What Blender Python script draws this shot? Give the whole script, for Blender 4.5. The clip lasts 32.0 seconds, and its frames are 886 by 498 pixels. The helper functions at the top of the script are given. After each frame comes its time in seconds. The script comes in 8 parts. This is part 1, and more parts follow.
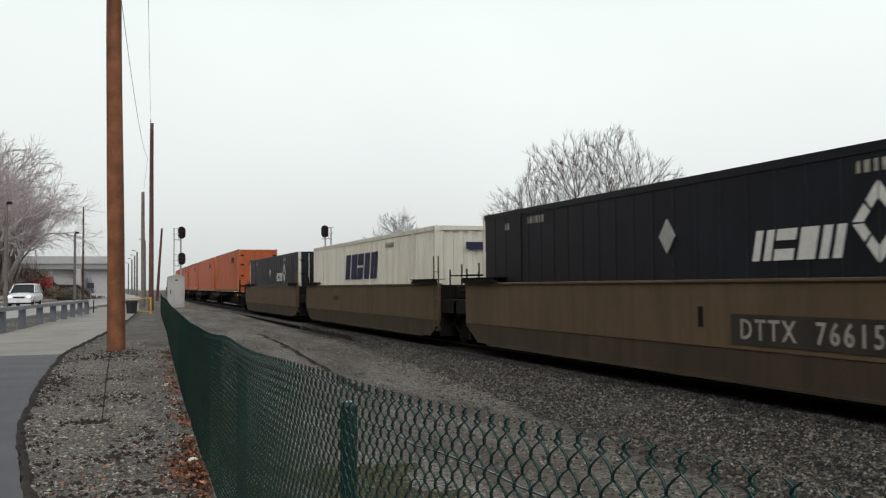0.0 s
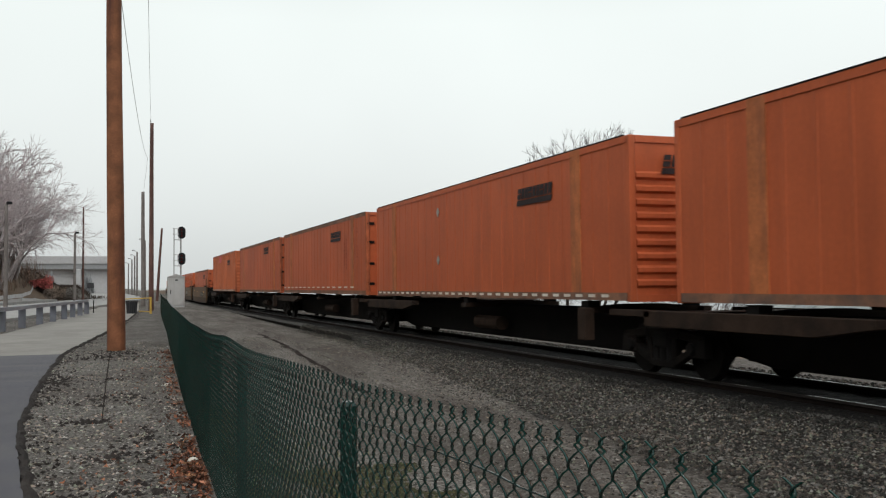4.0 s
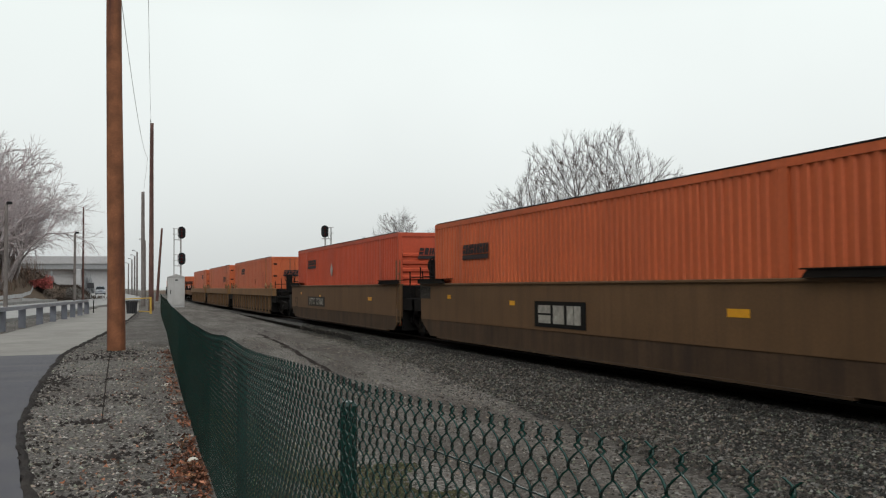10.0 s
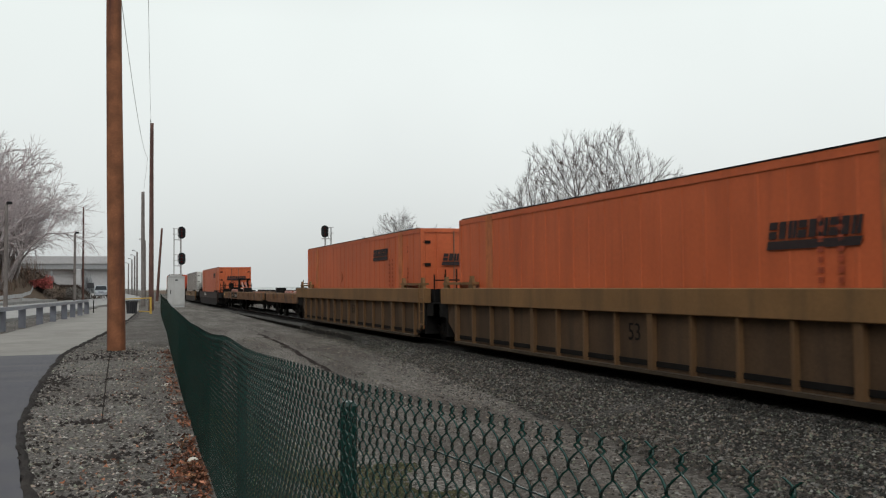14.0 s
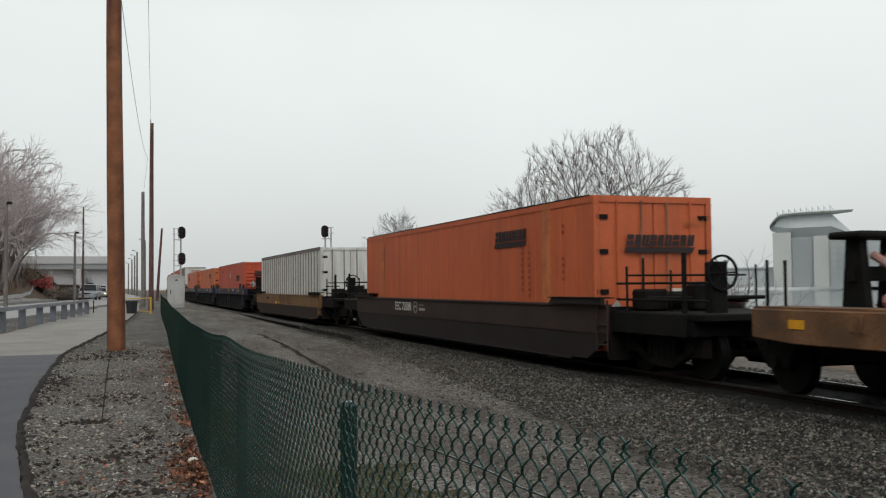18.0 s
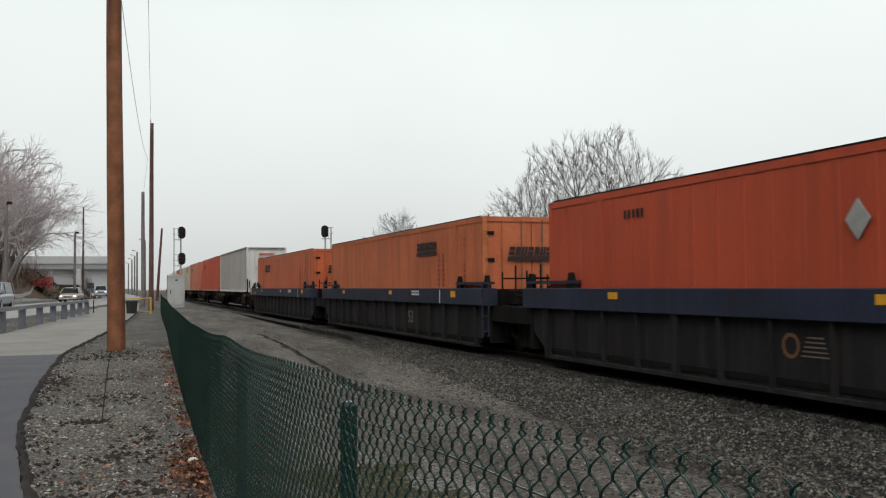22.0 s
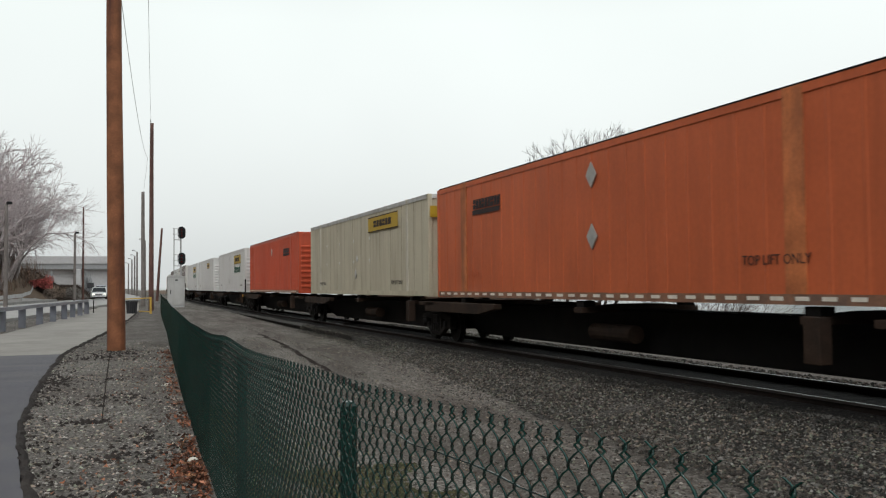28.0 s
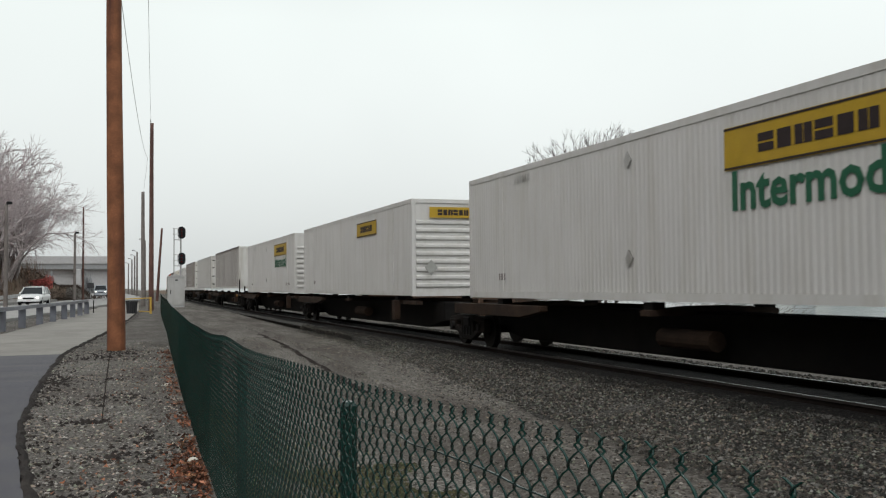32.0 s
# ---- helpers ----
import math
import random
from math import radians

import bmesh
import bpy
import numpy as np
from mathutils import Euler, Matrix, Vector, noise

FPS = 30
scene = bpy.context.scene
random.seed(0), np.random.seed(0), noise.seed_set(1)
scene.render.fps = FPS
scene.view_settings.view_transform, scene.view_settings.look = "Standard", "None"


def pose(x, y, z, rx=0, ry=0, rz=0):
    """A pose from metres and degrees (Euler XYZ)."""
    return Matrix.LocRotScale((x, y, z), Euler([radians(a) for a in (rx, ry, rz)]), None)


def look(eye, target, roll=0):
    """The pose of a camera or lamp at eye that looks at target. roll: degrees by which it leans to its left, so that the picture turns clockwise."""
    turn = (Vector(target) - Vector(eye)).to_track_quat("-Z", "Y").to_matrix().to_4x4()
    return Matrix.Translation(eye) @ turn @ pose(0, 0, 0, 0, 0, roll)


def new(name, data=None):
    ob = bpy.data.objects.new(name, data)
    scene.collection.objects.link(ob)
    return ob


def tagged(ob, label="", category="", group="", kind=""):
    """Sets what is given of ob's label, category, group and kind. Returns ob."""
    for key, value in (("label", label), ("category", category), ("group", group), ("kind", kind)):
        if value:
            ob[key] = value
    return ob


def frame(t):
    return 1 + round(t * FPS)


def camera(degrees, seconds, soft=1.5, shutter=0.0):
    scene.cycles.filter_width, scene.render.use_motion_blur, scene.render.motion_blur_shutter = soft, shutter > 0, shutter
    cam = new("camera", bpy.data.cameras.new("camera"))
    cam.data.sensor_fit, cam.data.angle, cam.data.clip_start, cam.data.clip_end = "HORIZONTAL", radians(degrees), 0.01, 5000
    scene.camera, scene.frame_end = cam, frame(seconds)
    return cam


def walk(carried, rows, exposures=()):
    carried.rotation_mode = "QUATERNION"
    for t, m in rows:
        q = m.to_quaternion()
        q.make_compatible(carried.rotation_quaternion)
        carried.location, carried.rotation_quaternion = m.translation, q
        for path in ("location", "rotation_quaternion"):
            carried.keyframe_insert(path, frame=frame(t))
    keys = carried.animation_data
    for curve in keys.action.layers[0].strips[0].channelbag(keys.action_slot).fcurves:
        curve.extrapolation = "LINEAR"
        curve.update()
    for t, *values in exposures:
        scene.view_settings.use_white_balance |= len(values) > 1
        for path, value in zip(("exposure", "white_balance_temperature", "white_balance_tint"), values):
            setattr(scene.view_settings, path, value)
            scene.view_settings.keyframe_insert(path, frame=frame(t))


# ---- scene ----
# ------------------------------------------------------------------ camera
cam = camera(50.48, 32.0, soft=1.2, shutter=0.1)
EYE = 1.6
CAM = Matrix.Translation((0, 0, EYE)) @ Euler((0, 0, -0.34362)).to_matrix().to_4x4() @ Euler((math.pi / 2 + 0.03855, 0, 0)).to_matrix().to_4x4() @ Euler((0, 0, -0.00937)).to_matrix().to_4x4()
walk(cam, [(0.0, CAM), (32.0, CAM)], exposures=[(0.0, 0.06), (3.0, 0.02), (6.0, 0.1), (8.0, 0.09), (9.0, 0.05), (12.0, 0.0), (17.0, -0.08), (21.0, -0.04), (23.0, 0.06), (25.0, 0.03), (28.0, 0.08), (29.0, 0.09), (31.0, 0.08), (32.0, 0.04)])

# ------------------------------------------------------------------ daylight
SUN_ELEV, SUN_TURN = radians(48), radians(215)
world = bpy.data.worlds.new("overcast_sky")
scene.world = world
world.use_nodes = True
wn = world.node_tree.nodes
wl = world.node_tree.links
wn.clear()
sky = wn.new("ShaderNodeTexSky")
sky.sky_type = "NISHITA"
sky.sun_disc = False
sky.sun_elevation, sky.sun_rotation = SUN_ELEV, SUN_TURN
sky.air_density, sky.dust_density = 1.0, 6.0
sky_level = wn.new("ShaderNodeBackground")
sky_level.inputs["Strength"].default_value = 0.05
grey = wn.new("ShaderNodeHueSaturation")
grey.inputs["Saturation"].default_value = 0.1
wl.new(sky.outputs[0], grey.inputs["Color"])
wl.new(grey.outputs[0], sky_level.inputs["Color"])
# the cloud deck: even, a little darker and greyer low down
geo = wn.new("ShaderNodeTexCoord")
sep = wn.new("ShaderNodeSeparateXYZ")
wl.new(geo.outputs["Generated"], sep.inputs[0])
deck = wn.new("ShaderNodeValToRGB")
deck.color_ramp.elements[0].position, deck.color_ramp.elements[0].color = 0.0, (0.655, 0.685, 0.68, 1)
deck.color_ramp.elements[1].position, deck.color_ramp.elements[1].color = 0.27, (0.80, 0.865, 0.84, 1)
for place, shade in ((0.55, (0.60, 0.64, 0.63, 1)), (1.0, (0.46, 0.49, 0.49, 1))):
    deck.color_ramp.elements.new(place).color = shade
mid = deck.color_ramp.elements.new(0.07)
mid.color = (0.72, 0.76, 0.75, 1)
wl.new(sep.outputs["Z"], deck.inputs[0])
puffs = wn.new("ShaderNodeTexNoise")
puffs.inputs["Scale"].default_value, puffs.inputs["Detail"].default_value = 3.0, 3.0
wl.new(geo.outputs["Generated"], puffs.inputs["Vector"])
soft_mix = wn.new("ShaderNodeMix")
soft_mix.data_type, soft_mix.blend_type = "RGBA", "MULTIPLY"
soft_mix.inputs["Factor"].default_value = 0.16
wl.new(deck.outputs[0], soft_mix.inputs["A"])
wl.new(puffs.outputs["Fac"], soft_mix.inputs["B"])
cloud = wn.new("ShaderNodeBackground")
cloud.inputs["Strength"].default_value = 0.98
wl.new(soft_mix.outputs["Result"], cloud.inputs["Color"])
both = wn.new("ShaderNodeAddShader")
wl.new(sky_level.outputs[0], both.inputs[0])
wl.new(cloud.outputs[0], both.inputs[1])
w_out = wn.new("ShaderNodeOutputWorld")
wl.new(both.outputs[0], w_out.inputs[0])

sun = new("sun", bpy.data.lights.new("sun", "SUN"))
sun.data.energy, sun.data.angle, sun.data.color = 0.5, radians(25), (1.0, 0.97, 0.93)
sun.matrix_world = look((0, 0, 60), (60 * math.sin(SUN_TURN) / math.tan(SUN_ELEV) * -1, -60 * math.cos(SUN_TURN) / math.tan(SUN_ELEV), 0))


# ------------------------------------------------------------------ materials
def surface(name, colour, rough=0.7, metal=0.0, vary=0.25, scale=2.0, grain=40.0, bump=0.15, dirt=None, dirt_amount=0.0, streak=False, spread=0.0, glow=None, spec=0.3):
    """A painted, stony or woody surface: base colour varied at two scales, stains and fine relief."""
    m = bpy.data.materials.new(name)
    m.use_nodes = True
    n, l = m.node_tree.nodes, m.node_tree.links
    b = n["Principled BSDF"]
    b.inputs["Roughness"].default_value, b.inputs["Metallic"].default_value = rough, metal
    b.inputs["Specular IOR Level"].default_value = spec
    coord = n.new("ShaderNodeTexCoord")
    own = n.new("ShaderNodeObjectInfo")
    far = n.new("ShaderNodeVectorMath")
    far.operation = "SCALE"
    far.inputs[0].default_value = (31.0, 17.0, 23.0)
    l.new(own.outputs["Random"], far.inputs["Scale"])
    tc = n.new("ShaderNodeVectorMath")
    l.new(coord.outputs["Object"], tc.inputs[0])
    l.new(far.outputs[0], tc.inputs[1])
    big = n.new("ShaderNodeTexNoise")
    big.inputs["Scale"].default_value, big.inputs["Detail"].default_value = scale, 5.0
    fine = n.new("ShaderNodeTexNoise")
    fine.inputs["Scale"].default_value, fine.inputs["Detail"].default_value = grain, 3.0
    l.new(tc.outputs[0], big.inputs["Vector"])
    l.new(tc.outputs[0], fine.inputs["Vector"])
    ramp = n.new("ShaderNodeValToRGB")
    lo, hi = 1 - vary, 1 + vary
    ramp.color_ramp.elements[0].position, ramp.color_ramp.elements[1].position = 0.3, 0.72
    ramp.color_ramp.elements[0].color = (*[min(1, c * lo) for c in colour], 1)
    ramp.color_ramp.elements[1].color = (*[min(1, c * hi) for c in colour], 1)
    l.new(big.outputs["Fac"], ramp.inputs[0])
    mix = n.new("ShaderNodeMix")
    mix.data_type, mix.blend_type = "RGBA", "OVERLAY"
    mix.inputs["Factor"].default_value = min(0.6, vary * 1.2)
    l.new(ramp.outputs[0], mix.inputs["A"])
    l.new(fine.outputs["Fac"], mix.inputs["B"])
    colour_out = mix.outputs["Result"]
    if dirt:
        stain = n.new("ShaderNodeTexNoise")
        stain.inputs["Scale"].default_value, stain.inputs["Detail"].default_value, stain.inputs["Roughness"].default_value = 1.3, 6.0, 0.65
        if streak:
            mp = n.new("ShaderNodeMapping")
            mp.inputs["Scale"].default_value = (2.2, 2.2, 0.22)
            l.new(tc.outputs[0], mp.inputs["Vector"])
            l.new(mp.outputs[0], stain.inputs["Vector"])
        else:
            l.new(tc.outputs[0], stain.inputs["Vector"])
        r2 = n.new("ShaderNodeValToRGB")
        r2.color_ramp.elements[0].position, r2.color_ramp.elements[1].position = 0.46, 0.68
        l.new(stain.outputs["Fac"], r2.inputs[0])
        amt = n.new("ShaderNodeMath")
        amt.operation = "MULTIPLY"
        amt.inputs[1].default_value = dirt_amount
        l.new(r2.outputs[0], amt.inputs[0])
        m2 = n.new("ShaderNodeMix")
        m2.data_type = "RGBA"
        l.new(amt.outputs[0], m2.inputs["Factor"])
        l.new(colour_out, m2.inputs["A"])
        m2.inputs["B"].default_value = (*dirt, 1)
        colour_out = m2.outputs["Result"]
    if spread:
        info = n.new("ShaderNodeNewGeometry")
        r3 = n.new("ShaderNodeMapRange")
        r3.inputs["To Min"].default_value, r3.inputs["To Max"].default_value = 1 - spread * 0.75, 1 + spread * 2.6
        skew = n.new("ShaderNodeMath")
        skew.operation = "POWER"
        skew.inputs[1].default_value = 2.6
        l.new(info.outputs["Random Per Island"], skew.inputs[0])
        l.new(skew.outputs[0], r3.inputs["Value"])
        m3 = n.new("ShaderNodeVectorMath")
        m3.operation = "SCALE"
        turn = n.new("ShaderNodeMath")
        turn.operation = "MULTIPLY"
        turn.inputs[1].default_value = 17.3
        l.new(info.outputs["Random Per Island"], turn.inputs[0])
        frac = n.new("ShaderNodeMath")
        frac.operation = "FRACT"
        l.new(turn.outputs[0], frac.inputs[0])
        tint = n.new("ShaderNodeValToRGB")
        tint.color_ramp.interpolation = "CONSTANT"
        tint.color_ramp.elements[0].color = (1.0, 1.0, 1.0, 1)
        for at, tone in ((0.35, (1.0, 0.9, 0.76, 1)), (0.55, (0.88, 1.0, 0.84, 1)), (0.72, (1.0, 0.84, 0.78, 1))):
            tint.color_ramp.elements.new(at).color = tone
        tint.color_ramp.elements[-1].color = (0.92, 0.97, 1.0, 1)
        l.new(frac.outputs[0], tint.inputs[0])
        tone = n.new("ShaderNodeVectorMath")
        tone.operation = "MULTIPLY"
        l.new(colour_out, tone.inputs[0])
        l.new(tint.outputs[0], tone.inputs[1])
        l.new(tone.outputs[0], m3.inputs[0])
        l.new(r3.outputs[0], m3.inputs["Scale"])
        colour_out = m3.outputs[0]
    l.new(colour_out, b.inputs["Base Color"])
    if bump:
        bp = n.new("ShaderNodeBump")
        bp.inputs["Strength"].default_value, bp.inputs["Distance"].default_value = bump, 0.02
        l.new(fine.outputs["Fac"], bp.inputs["Height"])
        l.new(bp.outputs[0], b.inputs["Normal"])
    if glow:
        b.inputs["Emission Color"].default_value = (*glow[:3], 1)
        b.inputs["Emission Strength"].default_value = glow[3]
    return m


M = {}
RUST = (0.12, 0.055, 0.03)
GRIME = (0.07, 0.05, 0.04)
M["orange"] = surface("orange_paint", (0.52, 0.118, 0.044), 0.45, vary=0.12, scale=0.5, grain=14, bump=0.05, dirt=(0.3, 0.075, 0.032), dirt_amount=0.4, streak=True)
M["red_orange"] = surface("red_orange_paint", (0.48, 0.078, 0.035), 0.45, vary=0.1, scale=0.5, grain=14, bump=0.05, dirt=(0.22, 0.05, 0.03), dirt_amount=0.4, streak=True)
M["faded_orange"] = surface("faded_orange_paint", (0.51, 0.14, 0.056), 0.55, vary=0.16, scale=0.6, grain=14, bump=0.06, dirt=(0.27, 0.075, 0.036), dirt_amount=0.6, streak=True)
M["dull_orange"] = surface("dull_orange_paint", (0.51, 0.116, 0.044), 0.5, vary=0.15, scale=0.5, grain=14, bump=0.05, dirt=(0.33, 0.078, 0.035), dirt_amount=0.55, streak=True)
M["tan_band"] = surface("worn_orange_band", (0.50, 0.155, 0.055), 0.6, vary=0.25, scale=3, grain=20, dirt=(0.13, 0.06, 0.04), dirt_amount=0.6, streak=True)
M["worn_post"] = surface("rust_streaked_orange_post", (0.42, 0.11, 0.045), 0.6, vary=0.3, scale=2, grain=20, bump=0.1, dirt=(0.06, 0.035, 0.028), dirt_amount=0.85, streak=True)
M["grimy_rail"] = surface("grime_covered_container_rail", (0.24, 0.12, 0.075), 0.7, vary=0.3, scale=1.5, grain=20, bump=0.1, dirt=(0.10, 0.08, 0.07), dirt_amount=0.8)
M["red_patch"] = surface("red_patch_paint", (0.52, 0.05, 0.035), 0.5, vary=0.1, scale=2)
M["navy"] = surface("navy_paint", (0.0085, 0.0105, 0.016), 0.4, vary=0.3, scale=0.6, grain=14, bump=0.05, dirt=(0.022, 0.024, 0.028), dirt_amount=0.35, streak=True)
M["cream"] = surface("cream_paint", (0.66, 0.63, 0.55), 0.5, vary=0.05, scale=0.7, grain=18, bump=0.04, dirt=(0.42, 0.36, 0.26), dirt_amount=0.5, streak=True)
M["white"] = surface("white_paint", (0.64, 0.635, 0.61), 0.45, vary=0.05, scale=0.7, grain=18, bump=0.04, dirt=(0.34, 0.3, 0.24), dirt_amount=0.6, streak=True)
M["clean_white"] = surface("fresh_white_paint", (0.6, 0.59, 0.575), 0.42, vary=0.04, scale=0.7, grain=18, bump=0.03, dirt=(0.42, 0.40, 0.35), dirt_amount=0.4, streak=True)
M["beige_post"] = surface("pale_worn_beige_post", (0.56, 0.53, 0.45), 0.55, vary=0.12, scale=2, dirt=(0.28, 0.22, 0.15), dirt_amount=0.5, streak=True)
M["beige_seam"] = surface("dirty_beige_seam", (0.36, 0.32, 0.24), 0.6, vary=0.2, scale=4, dirt=(0.2, 0.16, 0.11), dirt_amount=0.5, streak=True)
M["stencil"] = surface("faded_dark_orange_stencil", (0.33, 0.065, 0.03), 0.6, vary=0.3, scale=8)
M["beige"] = surface("weathered_beige_panel", (0.5, 0.455, 0.345), 0.55, vary=0.08, scale=0.6, grain=16, bump=0.05, dirt=(0.31, 0.26, 0.18), dirt_amount=0.6, streak=True)
M["alu"] = surface("dull_aluminium", (0.55, 0.55, 0.54), 0.45, metal=0.5, vary=0.1, scale=3, dirt=(0.25, 0.22, 0.18), dirt_amount=0.5, streak=True)
M["rib_grey"] = surface("dirty_grey_rib", (0.20, 0.18, 0.17), 0.6, vary=0.2, scale=4, dirt=RUST, dirt_amount=0.4, streak=True)
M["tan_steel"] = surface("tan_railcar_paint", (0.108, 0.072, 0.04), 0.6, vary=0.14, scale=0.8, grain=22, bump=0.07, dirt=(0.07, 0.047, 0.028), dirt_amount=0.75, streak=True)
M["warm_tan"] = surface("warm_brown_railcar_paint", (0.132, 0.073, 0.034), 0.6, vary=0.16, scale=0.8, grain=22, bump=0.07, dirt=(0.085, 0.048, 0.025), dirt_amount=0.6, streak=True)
# shadow under the chord is put into this brown, along with the rust
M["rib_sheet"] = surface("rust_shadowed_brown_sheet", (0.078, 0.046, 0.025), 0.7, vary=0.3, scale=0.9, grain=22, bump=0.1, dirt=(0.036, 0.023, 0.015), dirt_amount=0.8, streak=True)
M["warm_low"] = surface("dark_red_brown_paint", (0.068, 0.040, 0.022), 0.75, vary=0.22, scale=1.0, grain=22, bump=0.1, dirt=(0.03, 0.019, 0.013), dirt_amount=0.8, streak=True)
M["tan_low"] = surface("dark_tan_paint", (0.055, 0.039, 0.025), 0.75, vary=0.2, scale=1.0, grain=22, bump=0.1, dirt=(0.034, 0.024, 0.017), dirt_amount=0.8, streak=True)
M["yellow_tan"] = surface("yellow_tan_railcar_paint", (0.195, 0.105, 0.042), 0.6, vary=0.15, scale=0.8, grain=22, bump=0.07, dirt=(0.09, 0.058, 0.03), dirt_amount=0.5, streak=True)
M["maroon"] = surface("dark_maroon_railcar_paint", (0.034, 0.021, 0.018), 0.6, vary=0.2, scale=0.8, grain=22, bump=0.07, dirt=(0.022, 0.015, 0.013), dirt_amount=0.6, streak=True)
M["maroon_low"] = surface("darker_maroon_paint", (0.017, 0.012, 0.011), 0.75, vary=0.2, scale=0.8, dirt=(0.012, 0.009, 0.008), dirt_amount=0.6, streak=True)
M["blue"] = surface("faded_blue_railcar_paint", (0.020, 0.026, 0.050), 0.6, vary=0.25, scale=0.8, grain=22, dirt=(0.016, 0.015, 0.017), dirt_amount=0.6, streak=True)
M["dark_panel"] = surface("streaked_dark_panel", (0.020, 0.019, 0.020), 0.8, vary=0.3, scale=0.9, grain=22, bump=0.1, dirt=(0.042, 0.037, 0.034), dirt_amount=0.7, streak=True, spec=0.12)
M["rust_deck"] = surface("rusty_orange_deck_paint", (0.17, 0.085, 0.04), 0.8, vary=0.45, scale=1.4, grain=25, bump=0.15, dirt=(0.075, 0.05, 0.036), dirt_amount=0.9)
# grease and rust tones, with shade under the cars put in as near-black
M["black_steel"] = surface("greasy_shade_black_steel", (0.0085, 0.008, 0.0078), 0.75, vary=0.3, scale=3, grain=30, bump=0.15, dirt=(0.014, 0.011, 0.009), dirt_amount=0.5, spec=0.12)
M["brown_steel"] = surface("rust_shade_dark_steel", (0.009, 0.0078, 0.007), 0.8, vary=0.3, scale=3, grain=30, bump=0.15, dirt=(0.021, 0.0145, 0.0105), dirt_amount=0.5, spec=0.12)
M["spine_rust"] = surface("rust_brown_spine_steel", (0.034, 0.021, 0.0145), 0.8, vary=0.35, scale=2, grain=30, bump=0.15, dirt=(0.013, 0.010, 0.009), dirt_amount=0.8, spec=0.15)
# worn wheel steel, darkened likewise for the shade under the cars
M["wheel"] = surface("worn_shade_dark_wheel", (0.013, 0.012, 0.0115), 0.5, metal=0.5, vary=0.3, scale=5, spec=0.12)
M["railhead"] = surface("polished_rail_steel", (0.62, 0.62, 0.62), 0.18, metal=1.0, vary=0.08, scale=1, grain=10, bump=0.0)
M["rail_dull"] = surface("dull_dark_rail_steel", (0.03, 0.026, 0.024), 0.6, metal=0.4, vary=0.2, scale=2, grain=20)
# rail sides and sleepers: near-black tones hold the train's shade as well
M["railside"] = surface("rusty_rail_side", (0.012, 0.009, 0.008), 0.9, vary=0.3, scale=4, dirt=(0.02, 0.012, 0.009), dirt_amount=0.6, spec=0.12)
M["sleeper"] = surface("dark_creosoted_timber", (0.022, 0.019, 0.017), 0.85, vary=0.3, scale=4, grain=60, bump=0.3, spec=0.12)
M["ink"] = surface("black_lettering", (0.028, 0.019, 0.02), 0.6, vary=0.2, scale=8)
M["navy_ink"] = surface("navy_lettering", (0.02, 0.02, 0.06), 0.6, vary=0.2, scale=8)
M["white_ink"] = surface("white_lettering", (0.62, 0.61, 0.58), 0.6, vary=0.1, scale=8)
M["dull_ink"] = surface("weathered_white_lettering", (0.34, 0.32, 0.28), 0.65, vary=0.3, scale=9, dirt=(0.12, 0.10, 0.08), dirt_amount=0.5)
M["board"] = surface("grimy_dark_number_board", (0.026, 0.022, 0.018), 0.7, vary=0.3, scale=3, dirt=(0.05, 0.04, 0.03), dirt_amount=0.6)
M["yellow_low"] = surface("dark_brown_railcar_paint", (0.022, 0.0135, 0.010), 0.75, vary=0.25, scale=0.8, grain=22, bump=0.1, dirt=(0.035, 0.02, 0.014), dirt_amount=0.6, streak=True)
M["old_mark"] = surface("faded_stencil_paint", (0.16, 0.13, 0.10), 0.7, vary=0.3, scale=6)
M["green_ink"] = surface("green_lettering", (0.02, 0.11, 0.06), 0.5, vary=0.1, scale=8)
M["yellow_sign"] = surface("yellow_sign_panel", (0.46, 0.3, 0.025), 0.5, vary=0.08, scale=3, dirt=(0.4, 0.25, 0.05), dirt_amount=0.3)
M["reflector_white"] = surface("white_reflective_tape", (0.72, 0.66, 0.58), 0.4, vary=0.1, scale=6)
M["reflector_yellow"] = surface("yellow_reflective_tape", (0.70, 0.33, 0.02), 0.4, vary=0.1, scale=6)
M["placard"] = surface("grey_placard_plate", (0.42, 0.42, 0.40), 0.4, metal=0.3, vary=0.15, scale=6)
M["fence"] = surface("dark_green_vinyl", (0.0045, 0.034, 0.027), 0.24, vary=0.15, scale=6, grain=80, bump=0.02, spec=0.5)
M["asphalt"] = surface("fresh_damp_asphalt", (0.073, 0.071, 0.084), 0.62, vary=0.12, scale=0.8, grain=160, bump=0.35, dirt=(0.12, 0.115, 0.11), dirt_amount=0.4)
M["old_path"] = surface("old_pale_pavement", (0.265, 0.252, 0.232), 0.75, vary=0.14, scale=0.5, grain=120, bump=0.25, dirt=(0.17, 0.155, 0.14), dirt_amount=0.5)
M["road"] = surface("worn_road_asphalt", (0.33, 0.325, 0.315), 0.7, vary=0.1, scale=0.4, grain=90, bump=0.2, dirt=(0.22, 0.21, 0.2), dirt_amount=0.5)
M["soil"] = surface("dark_soil_edge", (0.026, 0.021, 0.019), 0.95, vary=0.4, scale=3, grain=45, bump=0.9, dirt=(0.06, 0.05, 0.042), dirt_amount=0.3)
M["stone_pale"] = surface("pale_gravel_stone", (0.145, 0.137, 0.126), 0.85, vary=0.2, scale=20, grain=90, bump=0.2, spread=0.9)
M["stone_dark"] = surface("grey_ballast_stone", (0.062, 0.06, 0.055), 0.85, vary=0.2, scale=20, grain=90, bump=0.2, spread=1.0)
